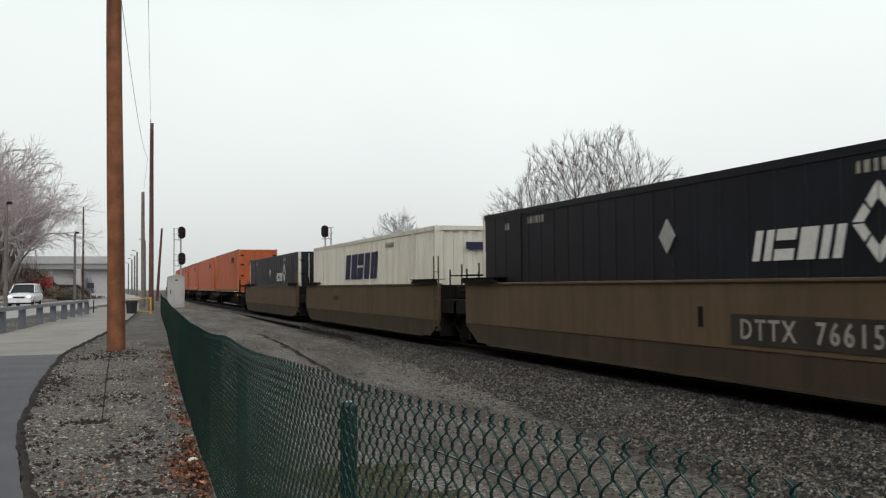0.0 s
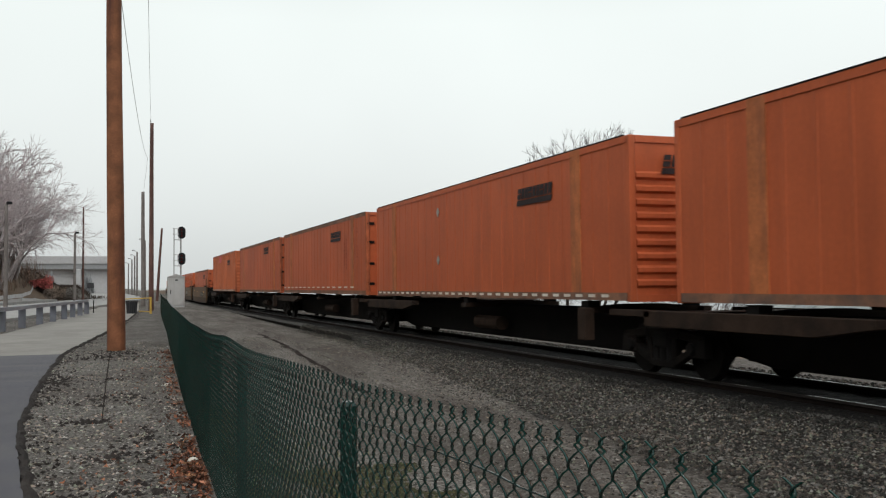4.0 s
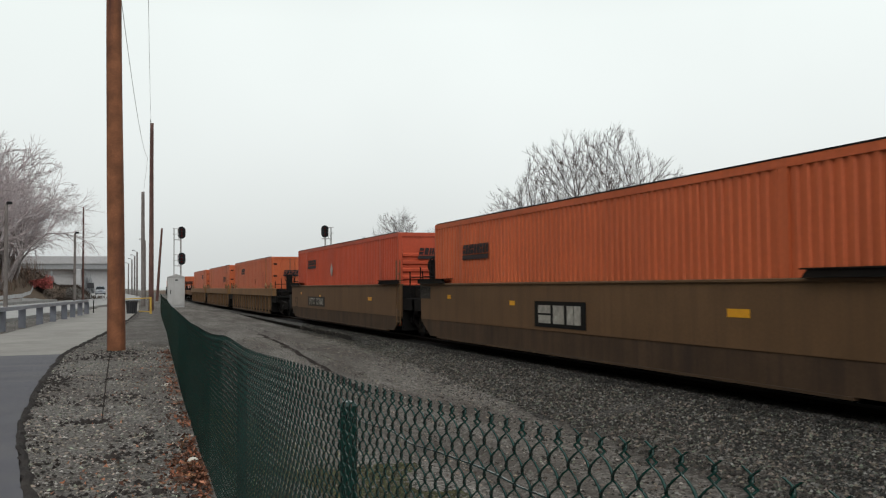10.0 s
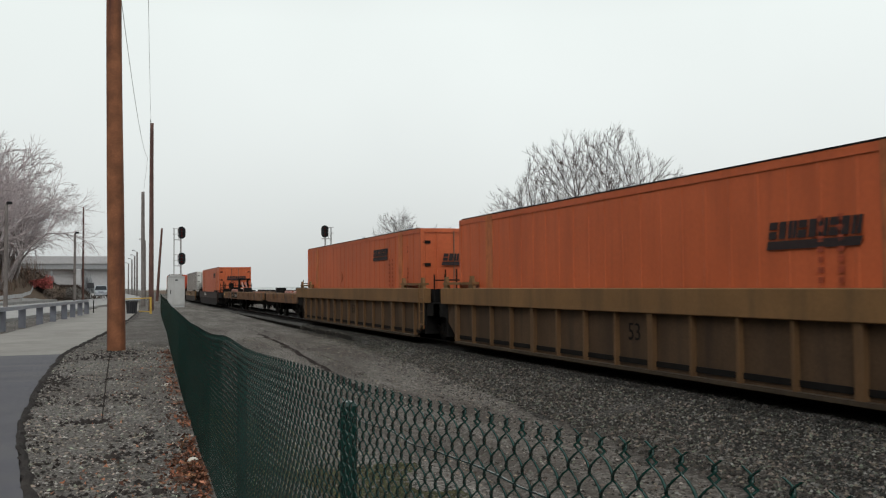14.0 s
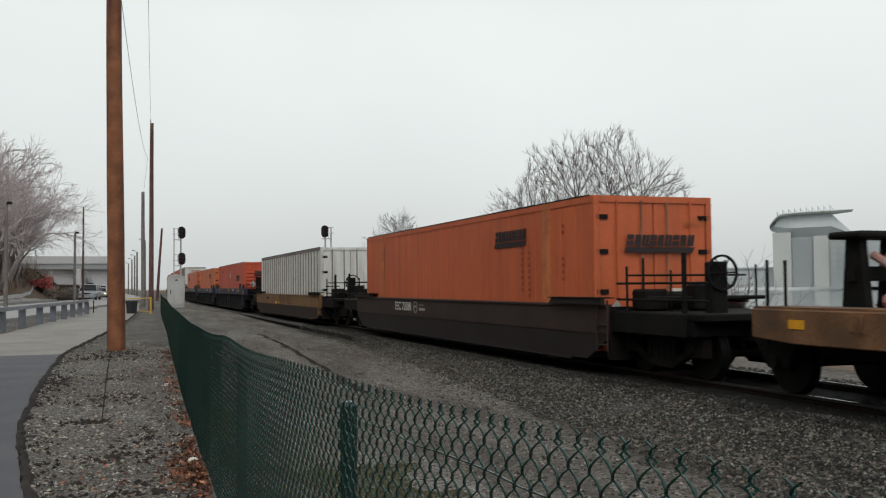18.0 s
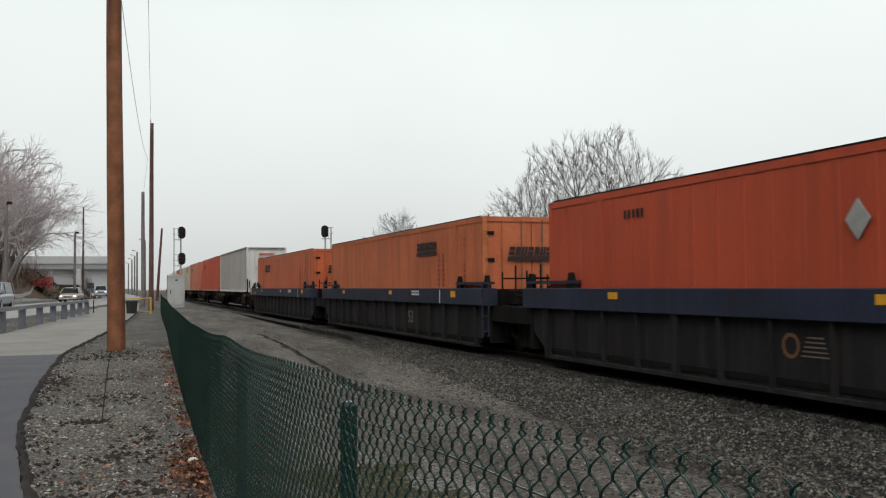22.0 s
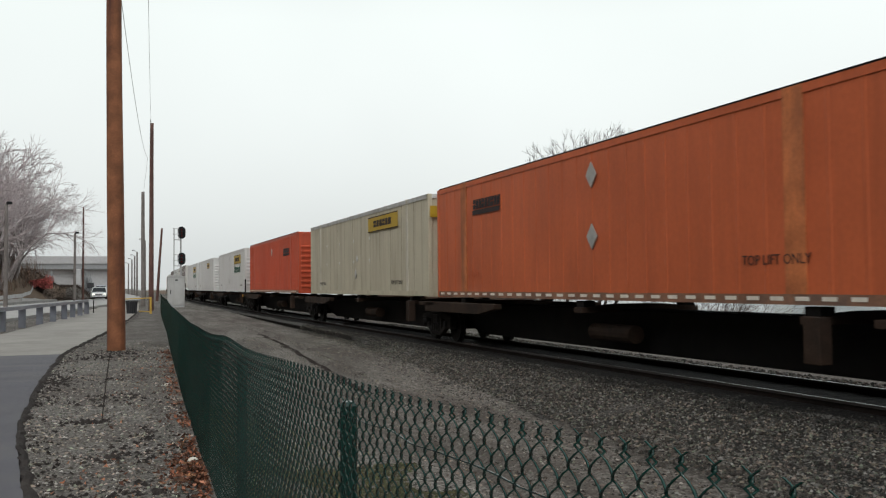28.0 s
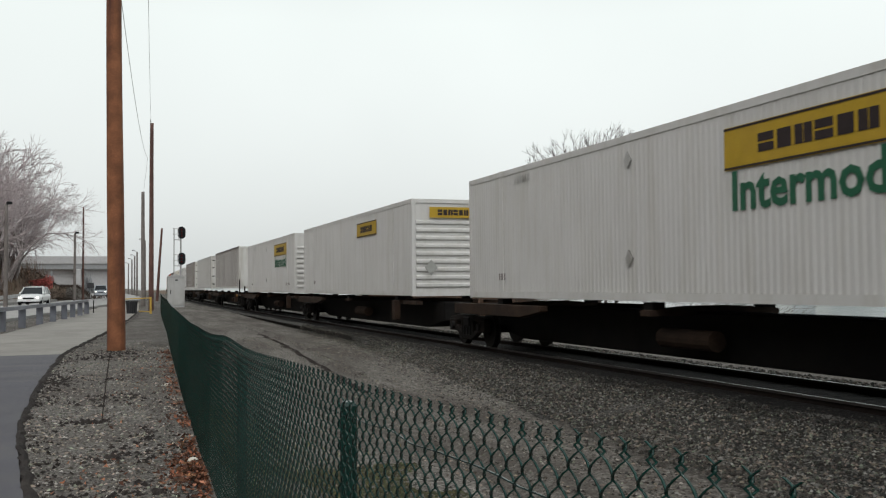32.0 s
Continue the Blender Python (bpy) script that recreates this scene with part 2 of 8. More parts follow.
M["stone_lane"] = surface("dusty_brown_grey_stone", (0.105, 0.098, 0.087), 0.9, vary=0.2, scale=20, grain=90, bump=0.2, spread=1.0)
# stones coloured black for the shade beside the train
M["stone_black"] = surface("shade_black_stone", (0.019, 0.018, 0.0165), 0.85, vary=0.2, scale=20, grain=90, bump=0.2, spread=0.8)
M["leaf_brown"] = surface("dead_orange_brown_leaf", (0.155, 0.068, 0.04), 0.75, vary=0.3, scale=8, spread=0.8)
M["moss"] = surface("olive_moss", (0.052, 0.055, 0.03), 0.95, vary=0.3, scale=8, spread=0.3)
M["bark"] = surface("grey_brown_bark", (0.045, 0.037, 0.032), 0.9, vary=0.3, scale=6, grain=50, bump=0.5)
M["twig"] = surface("brown_grey_twig", (0.088, 0.069, 0.063), 0.9, vary=0.25, scale=6, grain=30)
# distant twigs and bark: haze is put into these two pale colours
M["far_twig"] = surface("haze_paled_twig", (0.5, 0.44, 0.445), 0.95, vary=0.2, scale=3, grain=20)
M["far_bark"] = surface("haze_paled_bark", (0.31, 0.275, 0.27), 0.9, vary=0.25, scale=4, grain=30, bump=0.3)
M["brush"] = surface("dry_brown_brush", (0.15, 0.105, 0.085), 0.95, vary=0.3, scale=3, grain=20, spread=0.3)
M["dark_scrub"] = surface("dark_brown_scrub", (0.055, 0.042, 0.036), 0.95, vary=0.3, scale=3, grain=20, spread=0.3)
M["weed"] = surface("olive_dry_grass", (0.105, 0.1, 0.042), 0.9, vary=0.3, scale=5, spread=0.4)
M["pole_new"] = surface("orange_brown_treated_pole", (0.225, 0.09, 0.043), 0.8, vary=0.35, scale=2.5, grain=35, bump=0.5, dirt=(0.07, 0.026, 0.022), dirt_amount=0.8, streak=True)
M["pole_old"] = surface("weathered_brown_pole", (0.12, 0.062, 0.05), 0.85, vary=0.25, scale=2, grain=35, bump=0.4, dirt=(0.05, 0.03, 0.03), dirt_amount=0.5, streak=True)
M["pole_grey"] = surface("grey_weathered_pole", (0.17, 0.15, 0.14), 0.85, vary=0.2, scale=2, grain=35, bump=0.3)
M["galv"] = surface("galvanised_steel", (0.46, 0.46, 0.46), 0.5, metal=0.4, vary=0.12, scale=3, dirt=(0.25, 0.23, 0.22), dirt_amount=0.4)
M["guard_blue"] = surface("blue_grey_guardrail_steel", (0.17, 0.18, 0.21), 0.55, metal=0.3, vary=0.15, scale=2, dirt=(0.12, 0.11, 0.12), dirt_amount=0.5)
M["guard_pale"] = surface("pale_blue_grey_rail_steel", (0.27, 0.28, 0.31), 0.5, metal=0.3, vary=0.15, scale=2, dirt=(0.16, 0.15, 0.16), dirt_amount=0.5)
M["cabinet"] = surface("dull_silver_cabinet", (0.50, 0.50, 0.49), 0.5, metal=0.2, vary=0.08, scale=2, dirt=(0.33, 0.31, 0.29), dirt_amount=0.5, streak=True)
M["matt_black"] = surface("matt_black_metal", (0.014, 0.014, 0.016), 0.7, vary=0.3, scale=4)
M["dead_lens"] = surface("unlit_dark_red_lens", (0.10, 0.012, 0.014), 0.25, vary=0.1, scale=4)
M["yellow_paint"] = surface("yellow_gate_paint", (0.55, 0.36, 0.07), 0.55, vary=0.15, scale=4, dirt=(0.3, 0.2, 0.1), dirt_amount=0.4)
M["rubber"] = surface("black_rubber", (0.018, 0.018, 0.019), 0.85, vary=0.2, scale=6)
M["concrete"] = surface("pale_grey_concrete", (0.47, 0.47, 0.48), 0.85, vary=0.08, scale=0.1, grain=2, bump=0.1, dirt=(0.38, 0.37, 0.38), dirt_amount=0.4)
# far girder, stadium, trees and bank: haze is put into these pale tones
M["far_dark"] = surface("mist_paled_grey", (0.30, 0.31, 0.32), 0.8, vary=0.1, scale=0.1, grain=2)
M["stadium_steel"] = surface("haze_paled_steel", (0.415, 0.445, 0.455), 0.8, vary=0.05, scale=0.05, grain=1, bump=0)
M["stadium_wall"] = surface("haze_paled_wall", (0.425, 0.435, 0.42), 0.85, vary=0.05, scale=0.05, grain=1, bump=0)
M["stadium_glass"] = surface("haze_paled_curtain_wall", (0.405, 0.43, 0.435), 0.6, vary=0.05, scale=0.05, grain=1, bump=0)
M["far_bank"] = surface("haze_paled_bank", (0.46, 0.48, 0.47), 0.95, vary=0.08, scale=0.03, grain=0.6, bump=0)
M["red_leaf"] = surface("russet_red_foliage", (0.55, 0.16, 0.16), 0.8, vary=0.25, scale=3, spread=0.4)
M["car_white"] = surface("white_car_paint", (0.74, 0.75, 0.76), 0.25, vary=0.03, scale=2, bump=0)
M["car_silver"] = surface("silver_blue_car_paint", (0.38, 0.41, 0.45), 0.28, metal=0.4, vary=0.04, scale=2, bump=0)
M["car_gold"] = surface("champagne_car_paint", (0.46, 0.42, 0.37), 0.28, metal=0.4, vary=0.04, scale=2, bump=0)
M["car_glass"] = surface("dark_car_glass", (0.02, 0.024, 0.028), 0.1, vary=0.05, scale=2, bump=0, spec=0.25)
M["headlight"] = surface("lit_headlight", (0.9, 0.88, 0.8), 0.2, vary=0.02, scale=2, bump=0, glow=(1.0, 0.93, 0.8, 2.2))
M["dull_lamp"] = surface("clear_lamp_lens", (0.55, 0.56, 0.56), 0.15, vary=0.05, scale=4, bump=0, spec=0.5)
M["tail_red"] = surface("red_lamp_lens", (0.35, 0.02, 0.02), 0.2, vary=0.05, scale=2, bump=0)
M["signpost"] = surface("dark_sign_back", (0.06, 0.06, 0.065), 0.7, vary=0.15, scale=3)
M["wire"] = surface("grey_overhead_wire", (0.22, 0.22, 0.22), 0.7, vary=0.1, scale=2, bump=0)
M["hitch_red"] = surface("faded_red_strut", (0.30, 0.10, 0.075), 0.6, vary=0.2, scale=4, dirt=(0.5, 0.45, 0.4), dirt_amount=0.6)


def stony(name, pale, dark, cell, bump, patch=(0.5, 0.5, 0.5), patch_amount=0.0, patch_scale=0.35, stretch=1.0, skew=1.8):
    """Loose stones of two sizes with dust and darker patches between them; stretch draws the patches out along y."""
    m = bpy.data.materials.new(name)
    m.use_nodes = True
    n, l = m.node_tree.nodes, m.node_tree.links
    b = n["Principled BSDF"]
    b.inputs["Roughness"].default_value = 0.9
    b.inputs["Specular IOR Level"].default_value = 0.2
    tc = n.new("ShaderNodeTexCoord")
    tones, heights = [], []
    for k in (1.0, 2.6):
        vo = n.new("ShaderNodeTexVoronoi")
        vo.inputs["Scale"].default_value = cell * k
        l.new(tc.outputs["Object"], vo.inputs["Vector"])
        sepc = n.new("ShaderNodeSeparateColor")
        l.new(vo.outputs["Color"], sepc.inputs[0])
        few = n.new("ShaderNodeMath")
        few.operation = "POWER"
        few.inputs[1].default_value = skew
        l.new(sepc.outputs[0], few.inputs[0])
        tones.append(few.outputs[0])
        heights.append(vo.outputs["Distance"])
    size = n.new("ShaderNodeTexNoise")
    size.inputs["Scale"].default_value, size.inputs["Detail"].default_value = cell * 0.22, 3.0
    l.new(tc.outputs["Object"], size.inputs["Vector"])
    pick = n.new("ShaderNodeMapRange")
    pick.inputs["From Min"].default_value, pick.inputs["From Max"].default_value = 0.42, 0.58
    l.new(size.outputs["Fac"], pick.inputs["Value"])
    both_sizes = n.new("ShaderNodeMix")
    l.new(pick.outputs[0], both_sizes.inputs["Factor"])
    l.new(tones[0], both_sizes.inputs["A"])
    l.new(tones[1], both_sizes.inputs["B"])
    r = n.new("ShaderNodeValToRGB")
    r.color_ramp.elements[0].color, r.color_ramp.elements[1].color = (*dark, 1), (*pale, 1)
    l.new(both_sizes.outputs["Result"], r.inputs[0])
    no = n.new("ShaderNodeTexNoise")
    no.inputs["Scale"].default_value, no.inputs["Detail"].default_value, no.inputs["Roughness"].default_value = patch_scale, 8.0, 0.62
    mp = n.new("ShaderNodeMapping")
    mp.inputs["Scale"].default_value = (1.0, 1.0 / stretch, 1.0)
    l.new(tc.outputs["Object"], mp.inputs["Vector"])
    l.new(mp.outputs[0], no.inputs["Vector"])
    r2 = n.new("ShaderNodeValToRGB")
    r2.color_ramp.elements[0].position, r2.color_ramp.elements[1].position = 0.42, 0.62
    l.new(no.outputs["Fac"], r2.inputs[0])
    amt = n.new("ShaderNodeMath")
    amt.operation = "MULTIPLY"
    amt.inputs[1].default_value = patch_amount
    l.new(r2.outputs[0], amt.inputs[0])
    mx = n.new("ShaderNodeMix")
    mx.data_type = "RGBA"
    l.new(amt.outputs[0], mx.inputs["Factor"])
    l.new(r.outputs[0], mx.inputs["A"])
    mx.inputs["B"].default_value = (*patch, 1)
    l.new(mx.outputs["Result"], b.inputs["Base Color"])
    bp = n.new("ShaderNodeBump")
    bp.inputs["Strength"].default_value, bp.inputs["Distance"].default_value = bump, 0.03
    inv = n.new("ShaderNodeMath")
    inv.operation = "SUBTRACT"
    inv.inputs[0].default_value = 1.0
    l.new(heights[0], inv.inputs[1])
    l.new(inv.outputs[0], bp.inputs["Height"])
    l.new(bp.outputs[0], b.inputs["Normal"])
    return m


M["ground"] = stony("packed_stony_dirt", (0.33, 0.308, 0.28), (0.064, 0.058, 0.051), 22, 0.9, (0.062, 0.052, 0.044), 0.75, 0.9, 5.0)
M["ballast"] = stony("grey_ballast", (0.18, 0.172, 0.16), (0.022, 0.021, 0.019), 22, 1.0, (0.034, 0.031, 0.028), 0.45, 0.9, 2.0)
# ballast with the shade under the train put into its near-black tones
M["train_shade"] = stony("train_shade_ballast", (0.013, 0.012, 0.011), (0.005, 0.005, 0.005), 17, 0.9, (0.006, 0.005, 0.005), 0.6, 0.6)
M["verge"] = stony("pale_gravel", (0.315, 0.297, 0.273), (0.055, 0.05, 0.046), 30, 0.9, (0.07, 0.058, 0.05), 0.6, 0.7, 1.6)
M["hillside"] = stony("brown_leaf_litter", (0.22, 0.16, 0.115), (0.12, 0.085, 0.06), 6, 0.6, (0.10, 0.075, 0.06), 0.6, 0.15)


class Geo:
    """Collects vertices and faces of one part."""

    def __init__(self):
        self.v, self.f = [], []

    def add(self, verts, faces):
        k = len(self.v)
        self.v.extend(verts)
        self.f.extend([tuple(i + k for i in f) for f in faces])
        return self

    def box(self, x0, x1, y0, y1, z0, z1):
        return self.add([(x0, y0, z0), (x1, y0, z0), (x1, y1, z0), (x0, y1, z0), (x0, y0, z1), (x1, y0, z1), (x1, y1, z1), (x0, y1, z1)],
                        [(0, 3, 2, 1), (4, 5, 6, 7), (0, 1, 5, 4), (1, 2, 6, 5), (2, 3, 7, 6), (3, 0, 4, 7)])

    def tube(self, p, q, r0, r1=None, n=8, caps=True):
        r1 = r0 if r1 is None else r1
        p, q = Vector(p), Vector(q)
        d = (q - p).normalized()
        a = d.orthogonal().normalized()
        b = d.cross(a)
        vs = []
        for c, r in ((p, r0), (q, r1)):
            for i in range(n):
                w = 2 * math.pi * i / n
                vs.append(tuple(c + (a * math.cos(w) + b * math.sin(w)) * r))
        fs = [(i, (i + 1) % n, n + (i + 1) % n, n + i) for i in range(n)]
        if caps:
            fs += [tuple(range(n - 1, -1, -1)), tuple(range(n, 2 * n))]
        return self.add(vs, fs)

    def path(self, pts, r, n=6):
        for p, q in zip(pts, pts[1:]):
            self.tube(p, q, r, r, n)
        return self

    def prism(self, outline, axis, lo, hi):
        """A flat outline (pairs) drawn out along an axis: 'x' takes (y, z), 'y' takes (x, z), 'z' takes (x, y)."""
        n = len(outline)
        put = {"x": lambda a, b, c: (c, a, b), "y": lambda a, b, c: (a, c, b), "z": lambda a, b, c: (a, b, c)}[axis]
        vs = [put(a, b, lo) for a, b in outline] + [put(a, b, hi) for a, b in outline]
        return self.add(vs, [tuple(range(n)), tuple(range(2 * n - 1, n - 1, -1))] + [(i, n + i, n + (i + 1) % n, (i + 1) % n) for i in range(n)])

    def ring(self, centre, axis, r_out, r_in, half, n=20):
        """A wheel-like ring round an axis letter."""
        vs, fs = [], []
        for i in range(n):
            w = 2 * math.pi * i / n
            for r, h in ((r_out, -half), (r_out, half), (r_in, half), (r_in, -half)):
                a, b = r * math.cos(w), r * math.sin(w)
                o = {"x": (h, a, b), "y": (a, h, b), "z": (a, b, h)}[axis]
                vs.append(tuple(c + d for c, d in zip(centre, o)))
        for i in range(n):
            j = (i + 1) % n
            for k in range(4):
                fs.append((4 * i + k, 4 * j + k, 4 * j + (k + 1) % 4, 4 * i + (k + 1) % 4))
        return self.add(vs, fs)

    def mesh(self, name, material, smooth=False, bevel=0.0, tidy=True):
        me = bpy.data.meshes.new(name)
        me.from_pydata(self.v, [], self.f)
        if tidy or bevel:
            bm = bmesh.new()
            bm.from_mesh(me)
            if bevel:
                es = [e for e in bm.edges if len(e.link_faces) == 2 and e.calc_face_angle(0) > 0.6]
                bmesh.ops.bevel(bm, geom=es, offset=bevel, segments=1, affect="EDGES", clamp_overlap=True)
            bmesh.ops.recalc_face_normals(bm, faces=bm.faces)
            bm.to_mesh(me)
            bm.free()
        if smooth:
            me.polygons.foreach_set("use_smooth", [True] * len(me.polygons))
        me.materials.append(material)
        me.update()
        return me


def part(name, g, material, parent, label="", smooth=False, bevel=0.0, tidy=True):
    ob = new(name, g.mesh(name, material, smooth, bevel, tidy))
    ob.parent = parent
    if label:
        ob["label"] = label
    return ob


def thing(name, label, category, group="", kind=""):
    return tagged(new(name), label, category, group, kind)


def whole(name, g, material, label, category, group="", kind="", smooth=False, bevel=0.0, tidy=True):
    return tagged(new(name, g.mesh(name, material, smooth, bevel, tidy)), label, category, group, kind)


LETTERS = {}


def lettering(text, size, material, parent, place, facing, name="lettering", label="", stretch=1.0, bold=0.0, spacing=1.0):
    """Flat lettering in the built-in font; facing: 'side' reads on the face towards -x, 'end' on the face towards -y."""
    key = (text, round(size, 3), material.name)
    if key not in LETTERS:
        cu = bpy.data.curves.new("lettering", "FONT")
        cu.body, cu.size, cu.align_x, cu.align_y, cu.extrude, cu.resolution_u = text, size, "CENTER", "CENTER", 0.002, 2
        cu.offset = bold * size
        cu.space_character = spacing
        tmp = new("lettering", cu)
        me = bpy.data.meshes.new_from_object(tmp.evaluated_get(bpy.context.evaluated_depsgraph_get()))
        bpy.data.objects.remove(tmp)
        me.materials.clear()
        me.materials.append(material)
        LETTERS[key] = me
    ob = new(name, LETTERS[key])
    ob.parent = parent
    cols = {"side": ((0, -1, 0), (0, 0, 1), (-1, 0, 0)), "end": ((1, 0, 0), (0, 0, 1), (0, -1, 0))}[facing]
    ob.matrix_local = Matrix.Translation(place) @ Matrix([list(c) for c in zip(*cols)]).to_4x4() @ Matrix.Diagonal((stretch, 1, 1, 1))
    if label:
        ob["label"] = label
    return ob


def smooth(a, b, x):
    t = min(1.0, max(0.0, (x - a) / (b - a)))
    return t * t * (3 - 2 * t)


# ------------------------------------------------------------------ the line of the track
SIDE, BEND_START, BEND = 9.79, 44.8, 0.00028
RAIL_Z = EYE - 1.55


def on_track(s, off=0.0):
    e = max(s - BEND_START, 0.0)
    e1 = min(e, 700.0)
    a = BEND * e1
    x = SIDE + BEND * e1 * e1 / 2 + (e - e1) * math.sin(a)
    y = (min(s, BEND_START) + e1 - BEND ** 2 * e1 ** 3 / 6) + (e - e1) * math.cos(a)
    return x + off * math.cos(a), y - off * math.sin(a), a


def track_x(y):
    return on_track(y)[0]


# ------------------------------------------------------------------ ground
FENCE = ((0.77, 0.3), (0.78, 5.5), (0.79, 7.2), (0.84, 9.0), (1.0, 13.3), (1.38, 22.3), (1.90, 33.0), (2.45, 46.0), (2.95, 57.0), (3.6, 70.0), (4.2, 95.0))


def lerp_table(table, y):
    if y <= table[0][1]:
        return table[0][0]
    for (x0, y0), (x1, y1) in zip(table, table[1:]):
        if y <= y1:
            return x0 + (x1 - x0) * (y - y0) / (y1 - y0)
    (x0, y0), (x1, y1) = table[-2:]
    return x1 + (x1 - x0) / (y1 - y0) * (y - y1)


def fence_x(y):
    return lerp_table(FENCE, y)


PATH_EDGE = ((-0.2, 3.0), (-0.6, 7.9), (-0.97, 11.8), (-1.05, 16.0), (-0.98, 23.0), (0.02, 34.6), (1.0, 48.0), (1.92, 63.8), (2.6, 85.0))
ROAD_MID = ((-19.0, -30.0), (-10.6, 37.0), (-5.7, 80.0), (-0.8, 122.0), (-0.9, 160.0), (-1.2, 200.0), (-1.6, 250.0), (-4.0, 600.0))


LANE_EDGE = ((5.3, 5.0), (5.53, 7.9), (5.98, 12.7), (6.54, 17.8), (6.93, 22.1), (7.61, 32.0), (8.3, 60.0))


def lane_edge(y):
    """Where the ballast gives way to the dirt lane."""
    return lerp_table(LANE_EDGE, y) + 0.12 * noise.noise((y * 0.8, 0, 7)) if y < 60 else track_x(y) - 2.2


FENCE_TOP = ((1.325, 0.6), (1.327, 1.2), (1.317, 1.5), (1.305, 2.0), (1.28, 2.5), (1.26, 3.04), (1.245, 3.8), (1.23, 5.0), (1.215, 6.8), (1.185, 9.0), (1.165, 11.2), (1.168, 15.0), (1.165, 25.0), (1.205, 40.0), (1.26, 60.0))


def rise(y):
    return 0.1 * smooth(10, 24, y) + 0.11 * smooth(5.0, 1.2, y)


def ground_z(x, y):
    fx, tx = fence_x(y), track_x(y)
    near = rise(y)
    if x < fx + 0.1:
        z = near
        rx = lerp_table(ROAD_MID, y)
        z += 0.16 * smooth(rx + 6.4, rx + 4.8, x)
        z += min(30.0, 0.85 * max(0.0, rx - 5.0 - x)) * smooth(100, 110, y) * (1 - smooth(126, 140, y))
        z += 1.55 * smooth(4.6, 2.2, abs(x - (rx - 5.3))) * smooth(122, 130, y) * (1 - smooth(142, 152, y))
        # hill runs on unseen at the left, added to shut out low sky light
        z += 62 * smooth(rx - 7, rx - 100, x) * (1 - smooth(120, 220, y))
    else:
        lane = -0.38 + 0.5 * smooth(25, 70, y)
        z = near + (lane - near) * smooth(fx + 0.1, fx + 1.4, x)
        le = lane_edge(y)
        z -= 0.12 * (math.exp(-((x - (le - 1.75)) / 0.15) ** 2) + 0.6 * math.exp(-((x - (le - 3.3)) / 0.2) ** 2)) * (0.7 + 0.5 * noise.noise((x * 0.3, y * 0.25, 4)))
        z += 0.035 * math.exp(-((x - (le - 1.45)) / 0.12) ** 2)
        z += (-0.3 - lane) * smooth(tx - 4.0, tx - 3.0, x) * (1 - 0.5 * smooth(30, 70, y))
        z += -6.0 * smooth(tx + 9, tx + 22, x)
        z += 8.0 * smooth(tx + 330, tx + 352, x)
    amp = 0.018 + 0.05 * smooth(30, 120, abs(y)) * (1 if x < fx else 0.4)
    if abs(x - tx) > 2.5:
        z += amp * (noise.noise((x * 1.7, y * 1.7, 0.0)) + 0.5 * noise.noise((x * 5.1, y * 5.1, 3.0)))
    return z


def axis_steps(knots):
    out = []
    for (a, b, st) in knots:
        k = max(1, round((b - a) / st))
        out += [a + (b - a) * i / k for i in range(k)]
    out.append(knots[-1][1])
    return out


def build_ground():
    xs = axis_steps([(-2500, -300, 550), (-300, -60, 40), (-60, -20, 4), (-20, -4, 0.8), (-4, 9, 0.2), (9, 30, 1.0), (30, 60, 6), (60, 330, 45), (330, 380, 5), (380, 2600, 555)])
    ys = axis_steps([(-1500, -60, 240), (-60, 0, 6), (0, 30, 0.25), (30, 70, 0.8), (70, 170, 2.5), (170, 320, 10), (320, 2600, 285)])
    vs = [(x, y, ground_z(x, y)) for y in ys for x in xs]
    nx = len(xs)
    fs = [(j * nx + i, j * nx + i + 1, (j + 1) * nx + i + 1, (j + 1) * nx + i) for j in range(len(ys) - 1) for i in range(nx - 1)]
    me = bpy.data.meshes.new("ground")
    me.from_pydata(vs, [], fs)
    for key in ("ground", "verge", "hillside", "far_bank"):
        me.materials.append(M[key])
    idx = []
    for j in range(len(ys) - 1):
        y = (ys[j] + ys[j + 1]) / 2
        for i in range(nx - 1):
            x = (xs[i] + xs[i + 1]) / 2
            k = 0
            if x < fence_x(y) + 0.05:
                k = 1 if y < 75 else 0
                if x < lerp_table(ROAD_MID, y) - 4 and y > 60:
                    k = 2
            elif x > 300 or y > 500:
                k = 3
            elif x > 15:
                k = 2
            idx.append(k)
    me.polygons.foreach_set("material_index", idx)
    me.polygons.foreach_set("use_smooth", [True] * len(idx))
    me.update()
    return tagged(new("ground", me), "stony brown-grey dirt ground beside the railway", "ground", kind="structure")


def strip(name, left, right, ys, lift, thick, material, label, category, zf=ground_z):
    """A paved strip that follows the ground, with a real edge."""
    g = Geo()
    rows = []
    for y in ys:
        a, b = left(y), right(y)
        cols = [a + (b - a) * i / 6 for i in range(7)]
        rows.append([(x, y, max(zf(x, y), zf((a + b) / 2, y)) * 0.5 + zf((a + b) / 2, y) * 0.5 + lift) for x in cols])
    n = 7
    vs = [p for r in rows for p in r]
    vs += [(x, y, z - thick) for r in rows for x, y, z in (r[0], r[-1])]
    k = len(rows) * n
    fs = []
    for j in range(len(rows) - 1):
        for i in range(n - 1):
            fs.append((j * n + i, j * n + i + 1, (j + 1) * n + i + 1, (j + 1) * n + i))
        fs.append((j * n, (j + 1) * n, k + 2 * j + 2, k + 2 * j))
        fs.append((j * n + n - 1, k + 2 * j + 1, k + 2 * j + 3, (j + 1) * n + n - 1))
    g.add(vs, fs)
    return whole(name, g, material, label, category, kind="structure")


